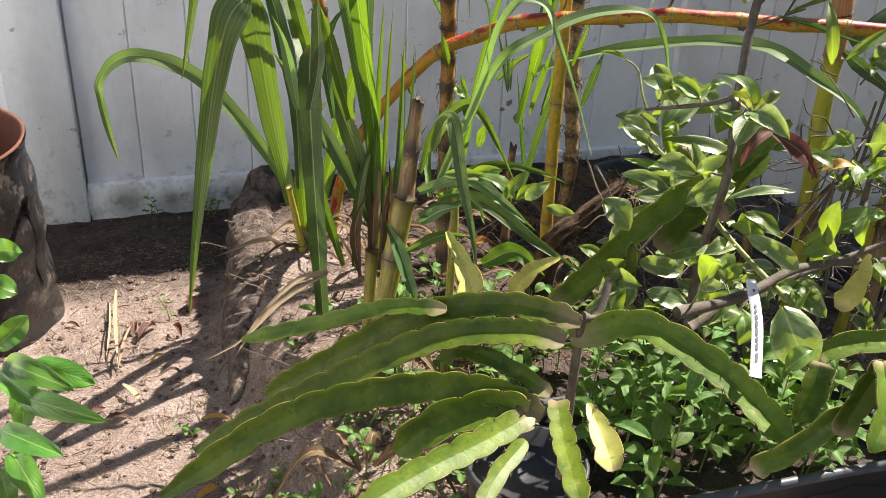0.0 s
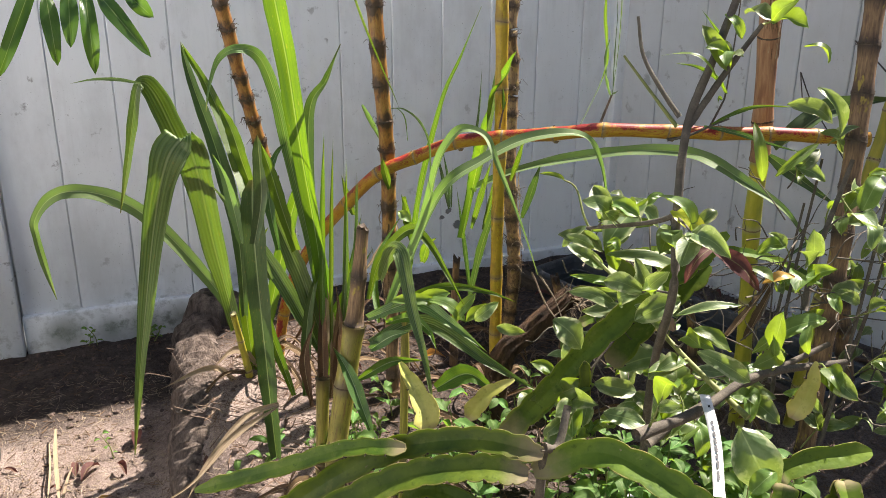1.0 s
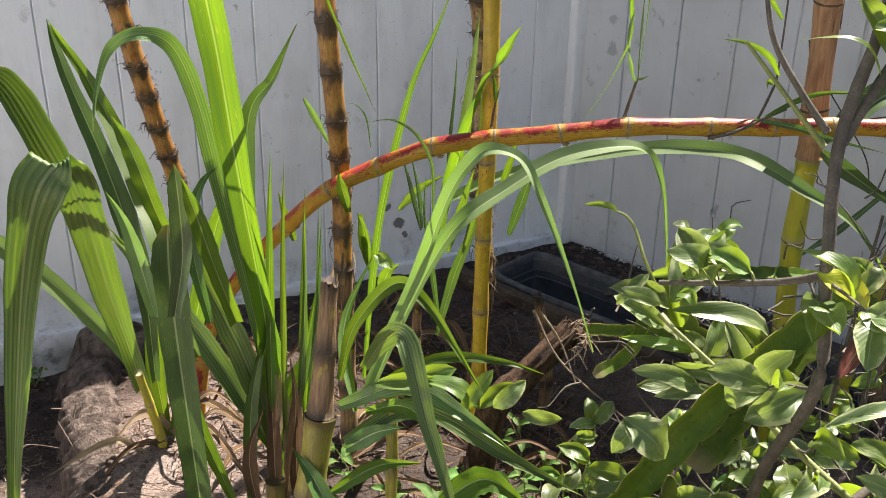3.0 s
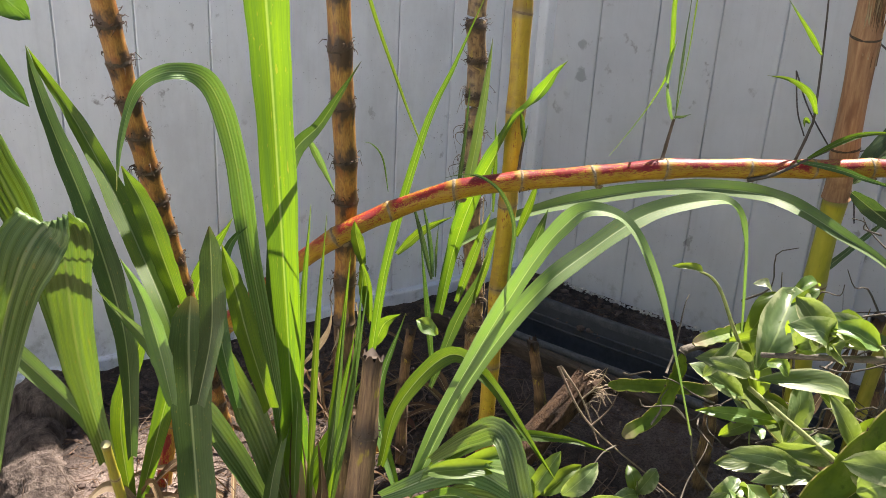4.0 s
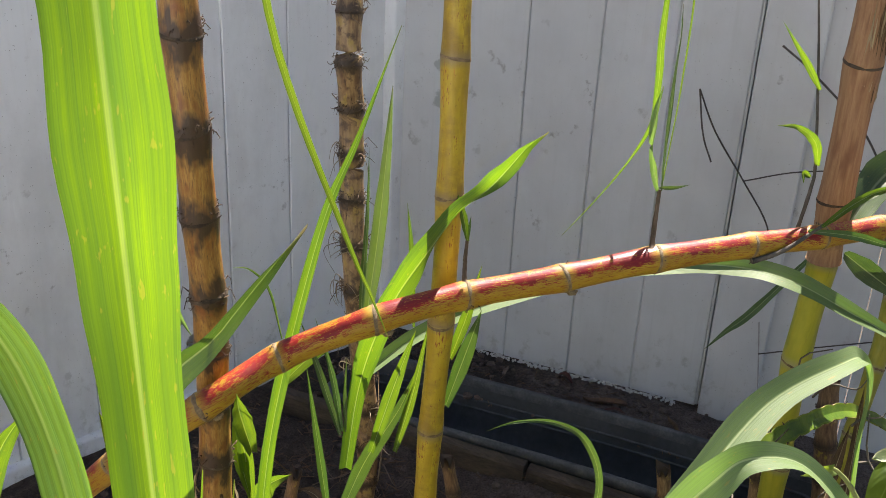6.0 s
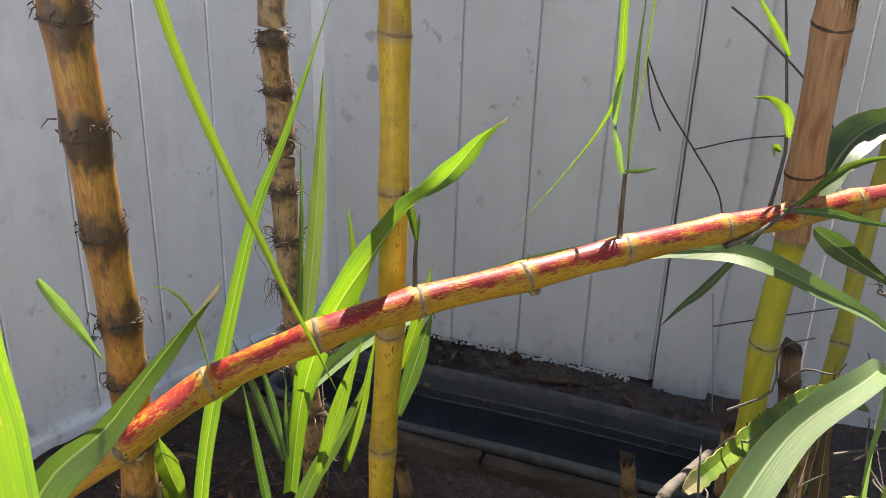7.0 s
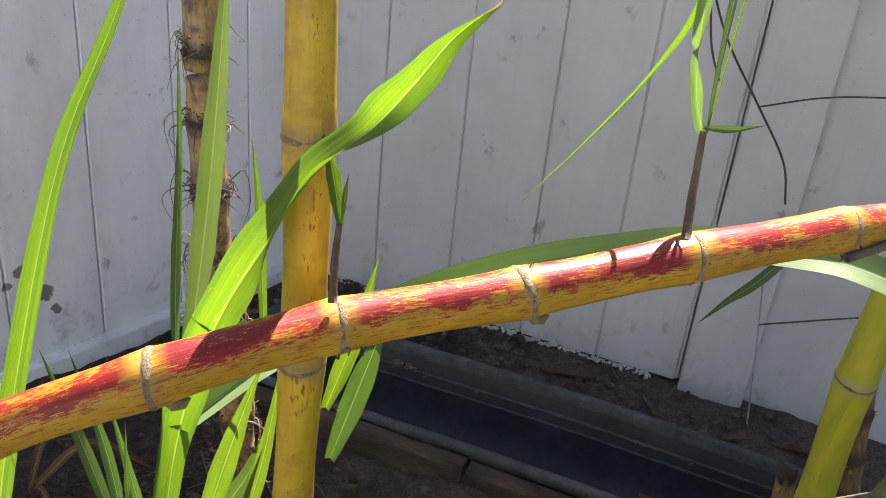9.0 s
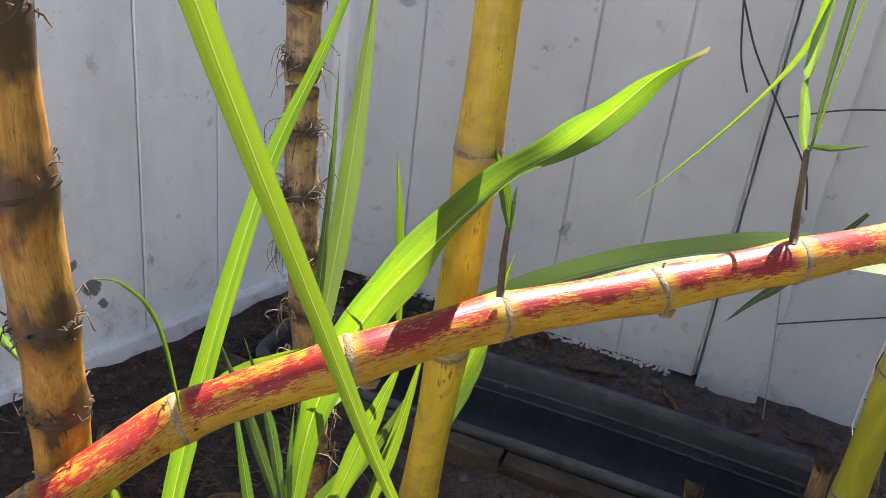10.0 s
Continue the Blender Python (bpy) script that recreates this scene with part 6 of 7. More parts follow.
citrus_leaf((-0.013, -0.928, 0.924), (0.061, -0.986, 0.854), 0.038, 'd')
citrus_leaf((-0.005, -0.931, 0.924), (-0.059, -0.935, 0.864), 0.028, 'd')
citrus_leaf((0.047, -0.965, 0.890), (0.089, -0.997, 0.853), 0.026, 'g')
citrus_leaf((0.067, -0.983, 0.866), (0.121, -1.000, 0.877), 0.021, 'o')
citrus_leaf((0.137, -1.039, 0.800), (0.126, -1.054, 0.751), 0.026, 'g')
citrus_leaf((-0.179, -1.263, 0.788), (-0.153, -1.313, 0.707), 0.078, 'v')
citrus_leaf((-0.169, -1.331, 0.759), (-0.209, -1.333, 0.733), 0.034, 'g')
citrus_leaf((-0.152, -1.249, 0.734), (-0.157, -1.229, 0.770), 0.025, 'v')
citrus_leaf((-0.021, -0.6, 0.807), (0.097, -0.55, 0.885), 0.078, 'v')
citrus_leaf((-0.056, -0.614, 0.815), (-0.109, -0.573, 0.831), 0.029, 'v')
citrus_leaf((-0.051, -0.714, 0.719), (-0.131, -0.653, 0.744), 0.035, 'v')
citrus_leaf((-0.025, -0.733, 0.713), (-0.111, -0.683, 0.709), 0.032, 'v')
citrus_leaf((-0.001, -0.737, 0.736), (-0.079, -0.680, 0.754), 0.029, 'v')
citrus_leaf((0.006, -0.745, 0.757), (-0.013, -0.703, 0.821), 0.031, 'v')
citrus_leaf((-0.203, -0.730, 0.727), (-0.165, -0.777, 0.678), 0.059, 'v')
citrus_leaf((-0.009, -0.860, 0.793), (-0.088, -0.832, 0.750), 0.057, 'v')
citrus_leaf((0.060, -0.755, 0.775), (0.011, -0.730, 0.765), 0.032, 'g')
citrus_leaf((0.065, -0.572, 0.873), (0.106, -0.585, 0.896), 0.022, 'g')
citrus_leaf((-0.063, -0.590, 0.856), (-0.112, -0.581, 0.812), 0.024, 'v')
citrus_leaf((-0.389, -0.418, 0.656), (-0.311, -0.453, 0.683), 0.039, 'g')
citrus_leaf((-0.278, -0.514, 0.639), (-0.228, -0.525, 0.680), 0.034, 'v')
citrus_leaf((-0.323, -0.491, 0.629), (-0.268, -0.493, 0.693), 0.030, 'g')
citrus_leaf((-0.232, -0.526, 0.622), (-0.179, -0.561, 0.616), 0.029, 'v')
citrus_leaf((-0.364, -0.441, 0.674), (-0.290, -0.492, 0.626), 0.036, 'g')
citrus_leaf((-0.290, -0.492, 0.626), (-0.233, -0.500, 0.662), 0.030, 'g')
citrus_leaf((-0.438, -0.409, 0.663), (-0.327, -0.454, 0.661), 0.030, 'g')
citrus_leaf((-0.375, -0.280, 0.822), (-0.349, -0.299, 0.802), 0.027, 'g')
citrus_leaf((-0.026, -0.6, 0.797), (-0.116, -0.57, 0.838), 0.042, 'v')
citrus_leaf((-0.091, -0.535, 0.942), (-0.146, -0.53, 0.96), 0.012, 'g')
citrus_leaf((0.048, -0.55, 0.89), (0.017, -0.54, 0.905), 0.02, 'v')
citrus_leaf((0.1, -0.55, 0.874), (0.158, -0.55, 0.875), 0.024, 'g')
citrus_leaf((-0.016, -0.6, 0.79), (0.183, -0.62, 0.662), 0.045, 'v')
citrus_leaf((-0.02, -0.61, 0.823), (-0.01, -0.64, 0.815), 0.03, 'g')
citrus_leaf((0.167, -0.62, 0.681), (0.089, -0.62, 0.764), 0.035, 'v')
citrus_leaf((0.176, -0.64, 0.673), (0.098, -0.62, 0.756), 0.03, 'v')
twig(plant, [(0.01, -0.77, 0.12)] + TRUNK, 0.0088, 0.007, BARK, "trunk", seed=2)
for i, (pts, r) in enumerate(((B1, 0.007), (B2, 0.005), (B3, 0.004), (B4, 0.006), (B5, 0.006), (B6, 0.011), (B7, 0.004), (B8, 0.008), (B9, 0.010), (BUD, 0.003))):
    twig(plant, pts, r, r * 0.55, GREEN_TWIG if i in (2, 4, 9) else BARK, seed=i)
rng = random.Random(12)


def near_tag(p):
    return (p - Vector(TAG[1])).length < 0.10


for pts, count, spread in ((B1, 2, 0.05), (B4, 4, 0.06), (B5, 5, 0.08), (B6, 3, 0.09), (B7, 4, 0.09), (B8, 6, 0.09), (B9, 4, 0.09), (TRUNK[:3], 2, 0.11)):
    line = spline(pts, 6)
    for i in range(count):
        q = line[rng.randrange(1, len(line))]
        way = Vector((rng.uniform(-1, 1), rng.uniform(-1, 0.6), rng.uniform(-0.5, 0.9))).normalized()
        end = q + way * rng.uniform(0.4, 1.0) * spread
        if near_tag(end):
            continue
        mid = (q + end) / 2 + Vector((rng.uniform(-1, 1), rng.uniform(-1, 1), rng.uniform(-1, 1))) * 0.012
        twig(plant, [tuple(q), tuple(mid), tuple(end)], 0.0024, 0.0013, rng.choice((BARK, GREEN_TWIG, GREEN_TWIG)), "twig", per=3, seed=i)
        for k in range(rng.randint(2, 4)):
            a = mid.lerp(end, rng.uniform(0.2, 1.0))
            L = rng.uniform(0.045, 0.085)
            turn = (way + Vector((rng.uniform(-1.1, 1.1), rng.uniform(-1.1, 1.1), rng.uniform(-0.9, 0.7)))).normalized()
            tip = a + turn * L
            if near_tag(tip):
                continue
            citrus_leaf(tuple(a), tuple(tip), L * rng.uniform(0.48, 0.74), rng.choice("vvgvggvgvgvg"))

for x, y, z in ((0.52, -0.62, 0.95), (0.66, -0.70, 1.05), (0.80, -0.60, 0.98), (0.60, -0.50, 0.80)):
    twig(plant, [(0.22 + 0.4 * x, y - 0.05, 0.16), (x - 0.06, y, z * 0.55), (x, y + 0.02, z)], 0.006, 0.003, BARK, seed=int(100 * x))
# low tangle of the same shrub: short leafy shoots and bare grey twigs
for i in range(72):
    q = Vector((rng.uniform(-0.15, 0.45), rng.uniform(-0.75, -0.30), rng.uniform(0.16, 0.46))) if i < 30 else Vector((rng.uniform(0.45, 0.90), rng.uniform(-0.85, -0.45), rng.uniform(0.20, 0.95)))
    end = q + Vector((rng.uniform(-0.06, 0.06), rng.uniform(-0.08, 0.03), rng.uniform(0.03, 0.10)))
    twig(plant, [tuple(q), tuple((q + end) / 2 + Vector((rng.uniform(-0.012, 0.012), 0, 0))), tuple(end)], 0.002, 0.0012, GREEN_TWIG, "twig", per=3, seed=i)
    for k in range(rng.randint(2, 4)):
        L = rng.uniform(0.04, 0.08)
        way = Vector((rng.uniform(-1, 1), rng.uniform(-1, 0.5), rng.uniform(-0.4, 0.7))).normalized()
        a = q.lerp(end, rng.uniform(0.3, 1.0))
        if not near_tag(a + way * L):
            citrus_leaf(tuple(a), tuple(a + way * L), L * rng.uniform(0.45, 0.7), rng.choice("vgvgvgvg"))
bm = bmesh.new()
for i in range(170):
    q = Vector((rng.uniform(0.05, 0.62), rng.uniform(-0.78, -0.25), rng.uniform(0.25, 0.72))) if i < 95 else Vector((rng.uniform(0.42, 0.90), rng.uniform(-0.85, -0.42), rng.uniform(0.25, 0.95)))
    L = rng.uniform(0.05, 0.22)
    way = Vector((rng.uniform(-1, 1), rng.uniform(-0.8, 0.4), rng.uniform(-0.2, 0.9))).normalized()
    k = Vector((rng.uniform(-1, 1), rng.uniform(-1, 1), rng.uniform(-1, 1))) * 0.10 * L
    if not near_tag(q + way * L):
        tube(bm, spline([q, q + way * L * 0.4 + k, q + way * L * 0.75 - k, q + way * L], 3), [0.0022 - 0.0014 * j / 9 for j in range(10)], 5)
tagged(part("twig_tangle", bm, BARK, plant, "tangle of bare grey dead twigs"), kind="stuff")

# ---- trough along the side fence ----


def at_fence(s, w, z):
    """A place s along the side fence from the corner and w in front of it."""
    p = CORNER + ALONG * s - OUT * w
    return Vector((p.x, p.y, z))


trough = thing("planter_trough", tuple(at_fence(0.7, 0.4, -0.15)), "long empty black plastic planter trough sunk in the soil", "planter")
S0, S1, W0, W1 = 0.10, 1.42, 0.262, 0.545


def trough_ring(bm, levels, close=False):
    """Rounded-rectangle rings at given insets and heights, joined to one sheet."""
    loops = []
    for shrink, z in levels:
        hs, hw = (S1 - S0) / 2 + shrink, (W1 - W0) / 2 + shrink
        row = []
        for k in range(72):
            a = 2 * math.pi * k / 72
            x, y = math.cos(a), math.sin(a)
            r = (abs(x) ** 12 + abs(y) ** 12) ** (-1 / 12)
            ps, pw = x * r * hs, y * r * hw
            row.append(bm.verts.new(at_fence((S0 + S1) / 2 + ps, (W0 + W1) / 2 + pw, z + 0.004 * math.sin(6 * ps + 1))))
        loops.append(row)
    for r0, r1 in zip(loops[:-1], loops[1:]):
        for k in range(72):
            bm.faces.new((r0[k], r0[(k + 1) % 72], r1[(k + 1) % 72], r1[k]))
    if close:
        bm.faces.new(loops[-1])
    bmesh.ops.recalc_face_normals(bm, faces=bm.faces)


bm = bmesh.new()
trough_ring(bm, ((-0.010, 0.03), (-0.016, 0.0), (-0.030, -0.06), (-0.045, -0.15)), True)
part("inner_wall", bm, BLACK, trough)
bm = bmesh.new()
trough_ring(bm, ((-0.006, -0.2), (-0.001, 0.034)))
part("outer_wall", bm, BLACK, trough)
bm = bmesh.new()
trough_ring(bm, ((-0.001, 0.030), (0.006, 0.031), (0.008, 0.050), (0.004, 0.058), (-0.006, 0.058), (-0.0105, 0.052), (-0.010, 0.028)))
part("rim", bm, DUSTY, trough, "rolled plastic rim with dusty scuffs")
for z, g in ((-0.004, -0.0165), (-0.03, -0.0225)):
    bm = bmesh.new()
    trough_ring(bm, ((g - 0.0005, z + 0.004), (g - 0.005, z + 0.0015), (g - 0.005, z - 0.0015), (g - 0.0012, z - 0.004)))
    part("moulded_rib", bm, RIB, trough)
edging = thing("timber_edging", tuple(at_fence(0.75, 0.60, -0.1)), "weathered grey timber edging before the trough", "garden edging")
for k, (sa, sb, drop) in enumerate(((-0.02, 0.72, 0.0), (0.728, 1.5, 0.006))):
    bm = bmesh.new()
    rows = []
    for i in range(13):
        s = sa + (sb - sa) * i / 12
        wob = 0.003 * math.sin(5 * s + k)
        prof = ((0.556, -0.16), (0.556, 0.036), (0.559, 0.042), (0.584, 0.040), (0.590, 0.032), (0.594, -0.16))
        rows.append([bm.verts.new(at_fence(s, w + wob, z - drop + 0.003 * noise.noise(Vector((s * 9, j, k))))) for j, (w, z) in enumerate(prof)])
    for r0, r1 in zip(rows[:-1], rows[1:]):
        for j in range(6):
            bm.faces.new((r0[j], r0[(j + 1) % 6], r1[(j + 1) % 6], r1[j]))
    bm.faces.new(rows[0])
    bm.faces.new(list(reversed(rows[-1])))
    bmesh.ops.recalc_face_normals(bm, faces=bm.faces)
    part("board", bm, TIMBER, edging, smooth=False)

# ---- rotten log, stump and standing timber ----
def fibrous(bm, rows, line, upright):
    """Grooves of torn wood on a tube: along its axis when upright, else across it."""
    far = 0.0
    for i, row in enumerate(rows):
        far += (line[i] - line[i - 1]).length if i else 0.0
        for k, v in enumerate(row):
            a = 2 * math.pi * k / len(row)
            c, q = math.cos(a), math.sin(a)
            if upright:
                g = 0.10 * noise.noise(Vector((c * 7, q * 7, far * 2))) + 0.06 * noise.noise(Vector((c * 18, q * 18, far * 4)))
            else:
                g = 0.20 * noise.noise(Vector((far * 62, c * 1.5, 1))) + 0.26 * noise.noise(Vector((far * 22, c * 0.8, q * 0.8))) + 0.10 * noise.noise(Vector((far * 150, c * 3, q * 3)))
            g += 0.18 * noise.noise(Vector((c * 1.2, q * 1.2, far * 7)))
            v.co += (v.co - line[i]) * g


log = thing("rotten_log", (-0.83, 0.4, -0.05), "crumbling grey rotten log edging the raised bed", "log")
bm = bmesh.new()
line = spline([(-0.74, 0.98, 0.0), (-0.785, 0.6, 0.03), (-0.81, 0.35, 0.01), (-0.85, 0.1, -0.03), (-0.90, -0.1, -0.10)], 50)
fibrous(bm, tube(bm, line, [0.078 * (1 - 0.75 * max(0.0, (i / (len(line) - 1) - 0.72) / 0.28)) for i in range(len(line))], 40), line, False)
part("trunk", bm, ROTTEN, log)
stump = thing("rotten_stump", (-0.70, 1.03, -0.1), "dark rotten stump before the fence", "stump")
bm = bmesh.new()
line = [Vector((-0.70 + 0.002 * i, 1.02, -0.14 + 0.012 * i)) for i in range(23)]
fibrous(bm, tube(bm, line, [0.118 - 0.0006 * i - 0.05 * max(0, (i - 19) / 3) ** 2 for i in range(23)], 72), line, True)
part("trunk", bm, ROTTEN, stump)
tilted = thing("tilted_stump", LOG[-1], "tilted splintered stump with torn fibres", "stump")
bm = bmesh.new()
line = spline([(LOG[-1][0] - 0.03, LOG[-1][1], 0.05)] + list(reversed(LOG)), 14)
rows = tube(bm, line, [0.036 - 0.009 * i / len(line) for i in range(len(line))], 40, 0.0, 6)
for i, row in enumerate(rows):
    for k, v in enumerate(row):
        a = 2 * math.pi * k / 40
        ridge = 0.30 * noise.noise(Vector((math.cos(a) * 4, math.sin(a) * 4, i * 0.09))) + 0.22 * noise.noise(Vector((math.cos(a) * 9, math.sin(a) * 9, i * 0.2 + 7)))
        v.co += (v.co - line[i]) * ridge
        if i == len(rows) - 1:
            v.co += (line[-1] - line[-2]).normalized() * 0.05 * noise.noise(Vector((math.cos(a) * 3, math.sin(a) * 3, 3)))
part("trunk", bm, SPLINTER, tilted)
bm = bmesh.new()
rng = random.Random(8)
tip = Vector(LOG[0])
for i in range(70):
    p = tip + Vector((rng.uniform(-0.035, 0.035), rng.uniform(-0.035, 0.035), rng.uniform(-0.04, 0.01)))
    q = p + Vector((rng.uniform(-0.01, 0.05), rng.uniform(-0.04, 0.01), rng.uniform(-0.06, 0.03)))
    tube(bm, [p, (p + q) / 2 + Vector((0.004, 0, 0.006)), q], [0.0014, 0.001, 0.0004], 4)
tagged(part("torn_fibre", bm, STRAW, tilted, "pale torn wood fibres"), kind="stuff")
for pts in (TWIGS1, TWIGS2):
    t = thing("dry_twig", pts[-1], "thin bare dry twig standing in the bed", "twig", "dry twigs")
    twig(t, pts, 0.0028, 0.0012, STRAW, "stem")
    a, b = Vector(pts[1]), Vector(pts[0])
    twig(t, [tuple(a), tuple(a + Vector((0.03, -0.01, 0.03))), tuple(a + Vector((0.04, -0.02, 0.07)))], 0.002, 0.0008, STRAW, "side_twig")

# ---- wire mesh by the side fence ----
mesh_thing = thing("wire_mesh", WIRE5[-1], "bent rusty garden wire leaning at the fence", "wire")
for pts, mat, r in ((WIRE1, WIRE, 0.0022), (WIRE2, WIRE, 0.0022), (WIRE3, WIRE, 0.0018), (WIRE4, WIRE, 0.0026), (WIRE5, WIRE_GREY, 0.0018), (WIRE6, WIRE, 0.0018)):
    twig(mesh_thing, pts, r, r, mat, "wire", 0.0)

# ---- drum beside the path ----
drum = thing("metal_drum", (-1.655, 0.55, -0.12), "dented black open-topped drum with a rusty inside", "drum")
bm = bmesh.new()
axis = [Vector((-1.672, 0.55, -0.14)), Vector((-1.672, 0.49, 0.50))]
d = (axis[1] - axis[0]).normalized()
sx = d.cross(Vector((0, 1, 0))).normalized()
sy = d.cross(sx)
rows = []
for i in range(25):
    v = i / 24
    row = []
    for k in range(48):
        a = 2 * math.pi * k / 48
        r = 0.275 - 0.012 * v + 0.005 * math.sin(v * 26) + 0.012 * noise.noise(Vector((math.cos(a) * 2, math.sin(a) * 2, v * 4)))
        row.append(bm.verts.new(axis[0].lerp(axis[1], v) + (sx * math.cos(a) + sy * math.sin(a)) * r))
    rows.append(row)
for r0, r1 in zip(rows[:-1], rows[1:]):
    for k in range(48):
        bm.faces.new((r0[k], r0[(k + 1) % 48], r1[(k + 1) % 48], r1[k]))
part("body", bm, RUST, drum)
bm = bmesh.new()
rows = []
for v, r in ((0.985, 0.258), (1.006, 0.264), (1.004, 0.255), (0.98, 0.248), (0.6, 0.246), (0.2, 0.25), (0.1, 0.001)):
    rows.append([bm.verts.new(axis[0].lerp(axis[1], v) + (sx * math.cos(2 * math.pi * k / 48) + sy * math.sin(2 * math.pi * k / 48)) * r) for k in range(48)])
for r0, r1 in zip(rows[:-1], rows[1:]):
    for k in range(48):
        bm.faces.new((r0[k], r0[(k + 1) % 48], r1[(k + 1) % 48], r1[k]))
part("lining", bm, TERRA, drum, "rust-brown inside of the drum")
pipe = thing("pipe_end", (-1.55, 0.27, 0.48), "end of a white plastic pipe on the drum's rim", "pipe")
bm = bmesh.new()
tube(bm, [Vector((-1.75, 0.33, 0.485)), Vector((-1.60, 0.285, 0.50)), Vector((-1.485, 0.25, 0.512))], 0.015, 16)
part("tube", bm, PIPE, pipe)

# ---- planter with weeds ----
BOX = (-0.30, 0.46, -1.02, -0.66, -0.12, 0.20)
planter = thing("planter_box", (0.08, -0.84, -0.12), "black plastic planter box full of weeds", "planter")
bm = bmesh.new()
x0, x1, y0, y1, z0, z1 = BOX
loops = []
for g, z in ((-0.03, z0), (0.0, z1 - 0.012)):
    loops.append([bm.verts.new(q) for q in ((x0 - g, y0 - g, z), (x1 + g, y0 - g, z), (x1 + g, y1 + g, z), (x0 - g, y1 + g, z))])
for r0, r1 in zip(loops[:-1], loops[1:]):
    for k in range(4):
        bm.faces.new((r0[k], r0[(k + 1) % 4], r1[(k + 1) % 4], r1[k]))
bm.faces.new(list(reversed(loops[0])))
bmesh.ops.bevel(bm, geom=[e for e in bm.edges if abs((e.verts[0].co - e.verts[1].co).z) > 1e-4 and not e.is_boundary and abs(e.verts[0].co.x - e.verts[1].co.x) < 0.05 and abs(e.verts[0].co.y - e.verts[1].co.y) < 0.05], offset=0.02, segments=3, affect="EDGES")
part("wall", bm, POT_BLACK, planter)
bm = bmesh.new()
tube(bm, [Vector(q) for q in ((x0, y0, z1), (x0 + 0.2, y0 - 0.002, z1), (x1 - 0.2, y0 + 0.002, z1), (x1, y0, z1))], 0.011, 12)
tube(bm, [Vector(q) for q in ((x0, y1, z1), (x1, y1, z1))], 0.011, 12)
tube(bm, [Vector(q) for q in ((x0, y0, z1), (x0, y1, z1))], 0.0105, 12)
tube(bm, [Vector(q) for q in ((x1, y0, z1), (x1, y1, z1))], 0.0105, 12)
# paler plastic than the walls: sunlight on the rim is put into its colour
part("rim", bm, BLACK, planter, "rolled plastic rim, its sunlit look put into a paler grey")
bm = bmesh.new()
grid = [[bm.verts.new((x0 + (x1 - x0) * i / 24, y0 + (y1 - y0) * j / 12, z1 - 0.05 + 0.02 * noise.noise(Vector((i * 0.5, j * 0.5, 7))))) for i in range(25)] for j in range(13)]
for j in range(12):
    for i in range(24):
        bm.faces.new((grid[j][i], grid[j][i + 1], grid[j + 1][i + 1], grid[j + 1][i]))
tagged(mesh_object("potting_soil", bm, SOIL), "dark potting soil in the planter", "soil", kind="stuff")
pot = thing("black_pot", (-0.385, -0.90, -0.1), "round black plastic nursery pot in shade", "pot")
bm = bmesh.new()
rows = []
for r, z in ((0.085, -0.12), (0.115, 0.235), (0.122, 0.235), (0.122, 0.257), (0.112, 0.257), (0.105, 0.215), (0.001, 0.21)):
    rows.append([bm.verts.new((-0.385 + r * math.cos(2 * math.pi * k / 32), -0.90 + r * math.sin(2 * math.pi * k / 32), z)) for k in range(32)])
for r0, r1 in zip(rows[:-1], rows[1:]):
    for k in range(32):
        bm.faces.new((r0[k], r0[(k + 1) % 32], r1[(k + 1) % 32], r1[k]))
part("shell", bm, POT_BLACK, pot)

rng = random.Random(21)


def weed(x, y, z, tall, count, leaf):
    """A small leafy weed: a thin stem with pairs of pointed leaves."""
    w = thing("weed", (x, y, z), "small leafy green weed", "weed", "weeds")
    top = Vector((x + rng.uniform(-0.04, 0.04), y + rng.uniform(-0.04, 0.03), z + tall))
    twig(w, [(x, y, z - 0.01), tuple((Vector((x, y, z)) + top) / 2 + Vector((0.008, 0, 0))), tuple(top)], 0.0022, 0.001, GREEN_TWIG, "stem", per=3)
    for i in range(count):
        v = 0.25 + 0.75 * i / max(1, count - 1)
        q = Vector((x, y, z)).lerp(top, v)
        a = i * 2.4 + rng.uniform(-0.5, 0.5)
        L = leaf * rng.uniform(0.7, 1.15)
        d = Vector((math.cos(a), math.sin(a), rng.uniform(-0.2, 0.45))).normalized()
        broad_leaf(w, tuple(q + d * 0.006), tuple(q + d * L), L * rng.uniform(0.42, 0.58), "w", (rng.uniform(-0.3, 0.2), rng.uniform(-0.5, 0.1), 1.0), 0.12, 0.15, long=5)


for i in range(34):
    weed(rng.uniform(-0.26, 0.40), rng.uniform(-0.99, -0.70), 0.15, rng.uniform(0.10, 0.29), rng.randint(8, 12), rng.uniform(0.045, 0.085))
for i in range(90):
    x, y = rng.uniform(-0.78, 0.35), rng.uniform(-0.78, 0.10)
    weed(x, y, ground_height(x, y), rng.uniform(0.03, 0.14), rng.randint(5, 8), rng.uniform(0.025, 0.055))
for i in range(26):
    x, y = rng.uniform(-0.55, 0.40), rng.uniform(-0.70, -0.20)
    weed(x, y, ground_height(x, y), rng.uniform(0.12, 0.30), rng.randint(6, 9), rng.uniform(0.05, 0.09))
for i in range(46):
    x, y = rng.uniform(-0.95, -0.50), rng.uniform(-0.98, -0.40)
    weed(x, y, ground_height(x, y), rng.uniform(0.02, 0.07), rng.randint(4, 7), rng.uniform(0.015, 0.035))
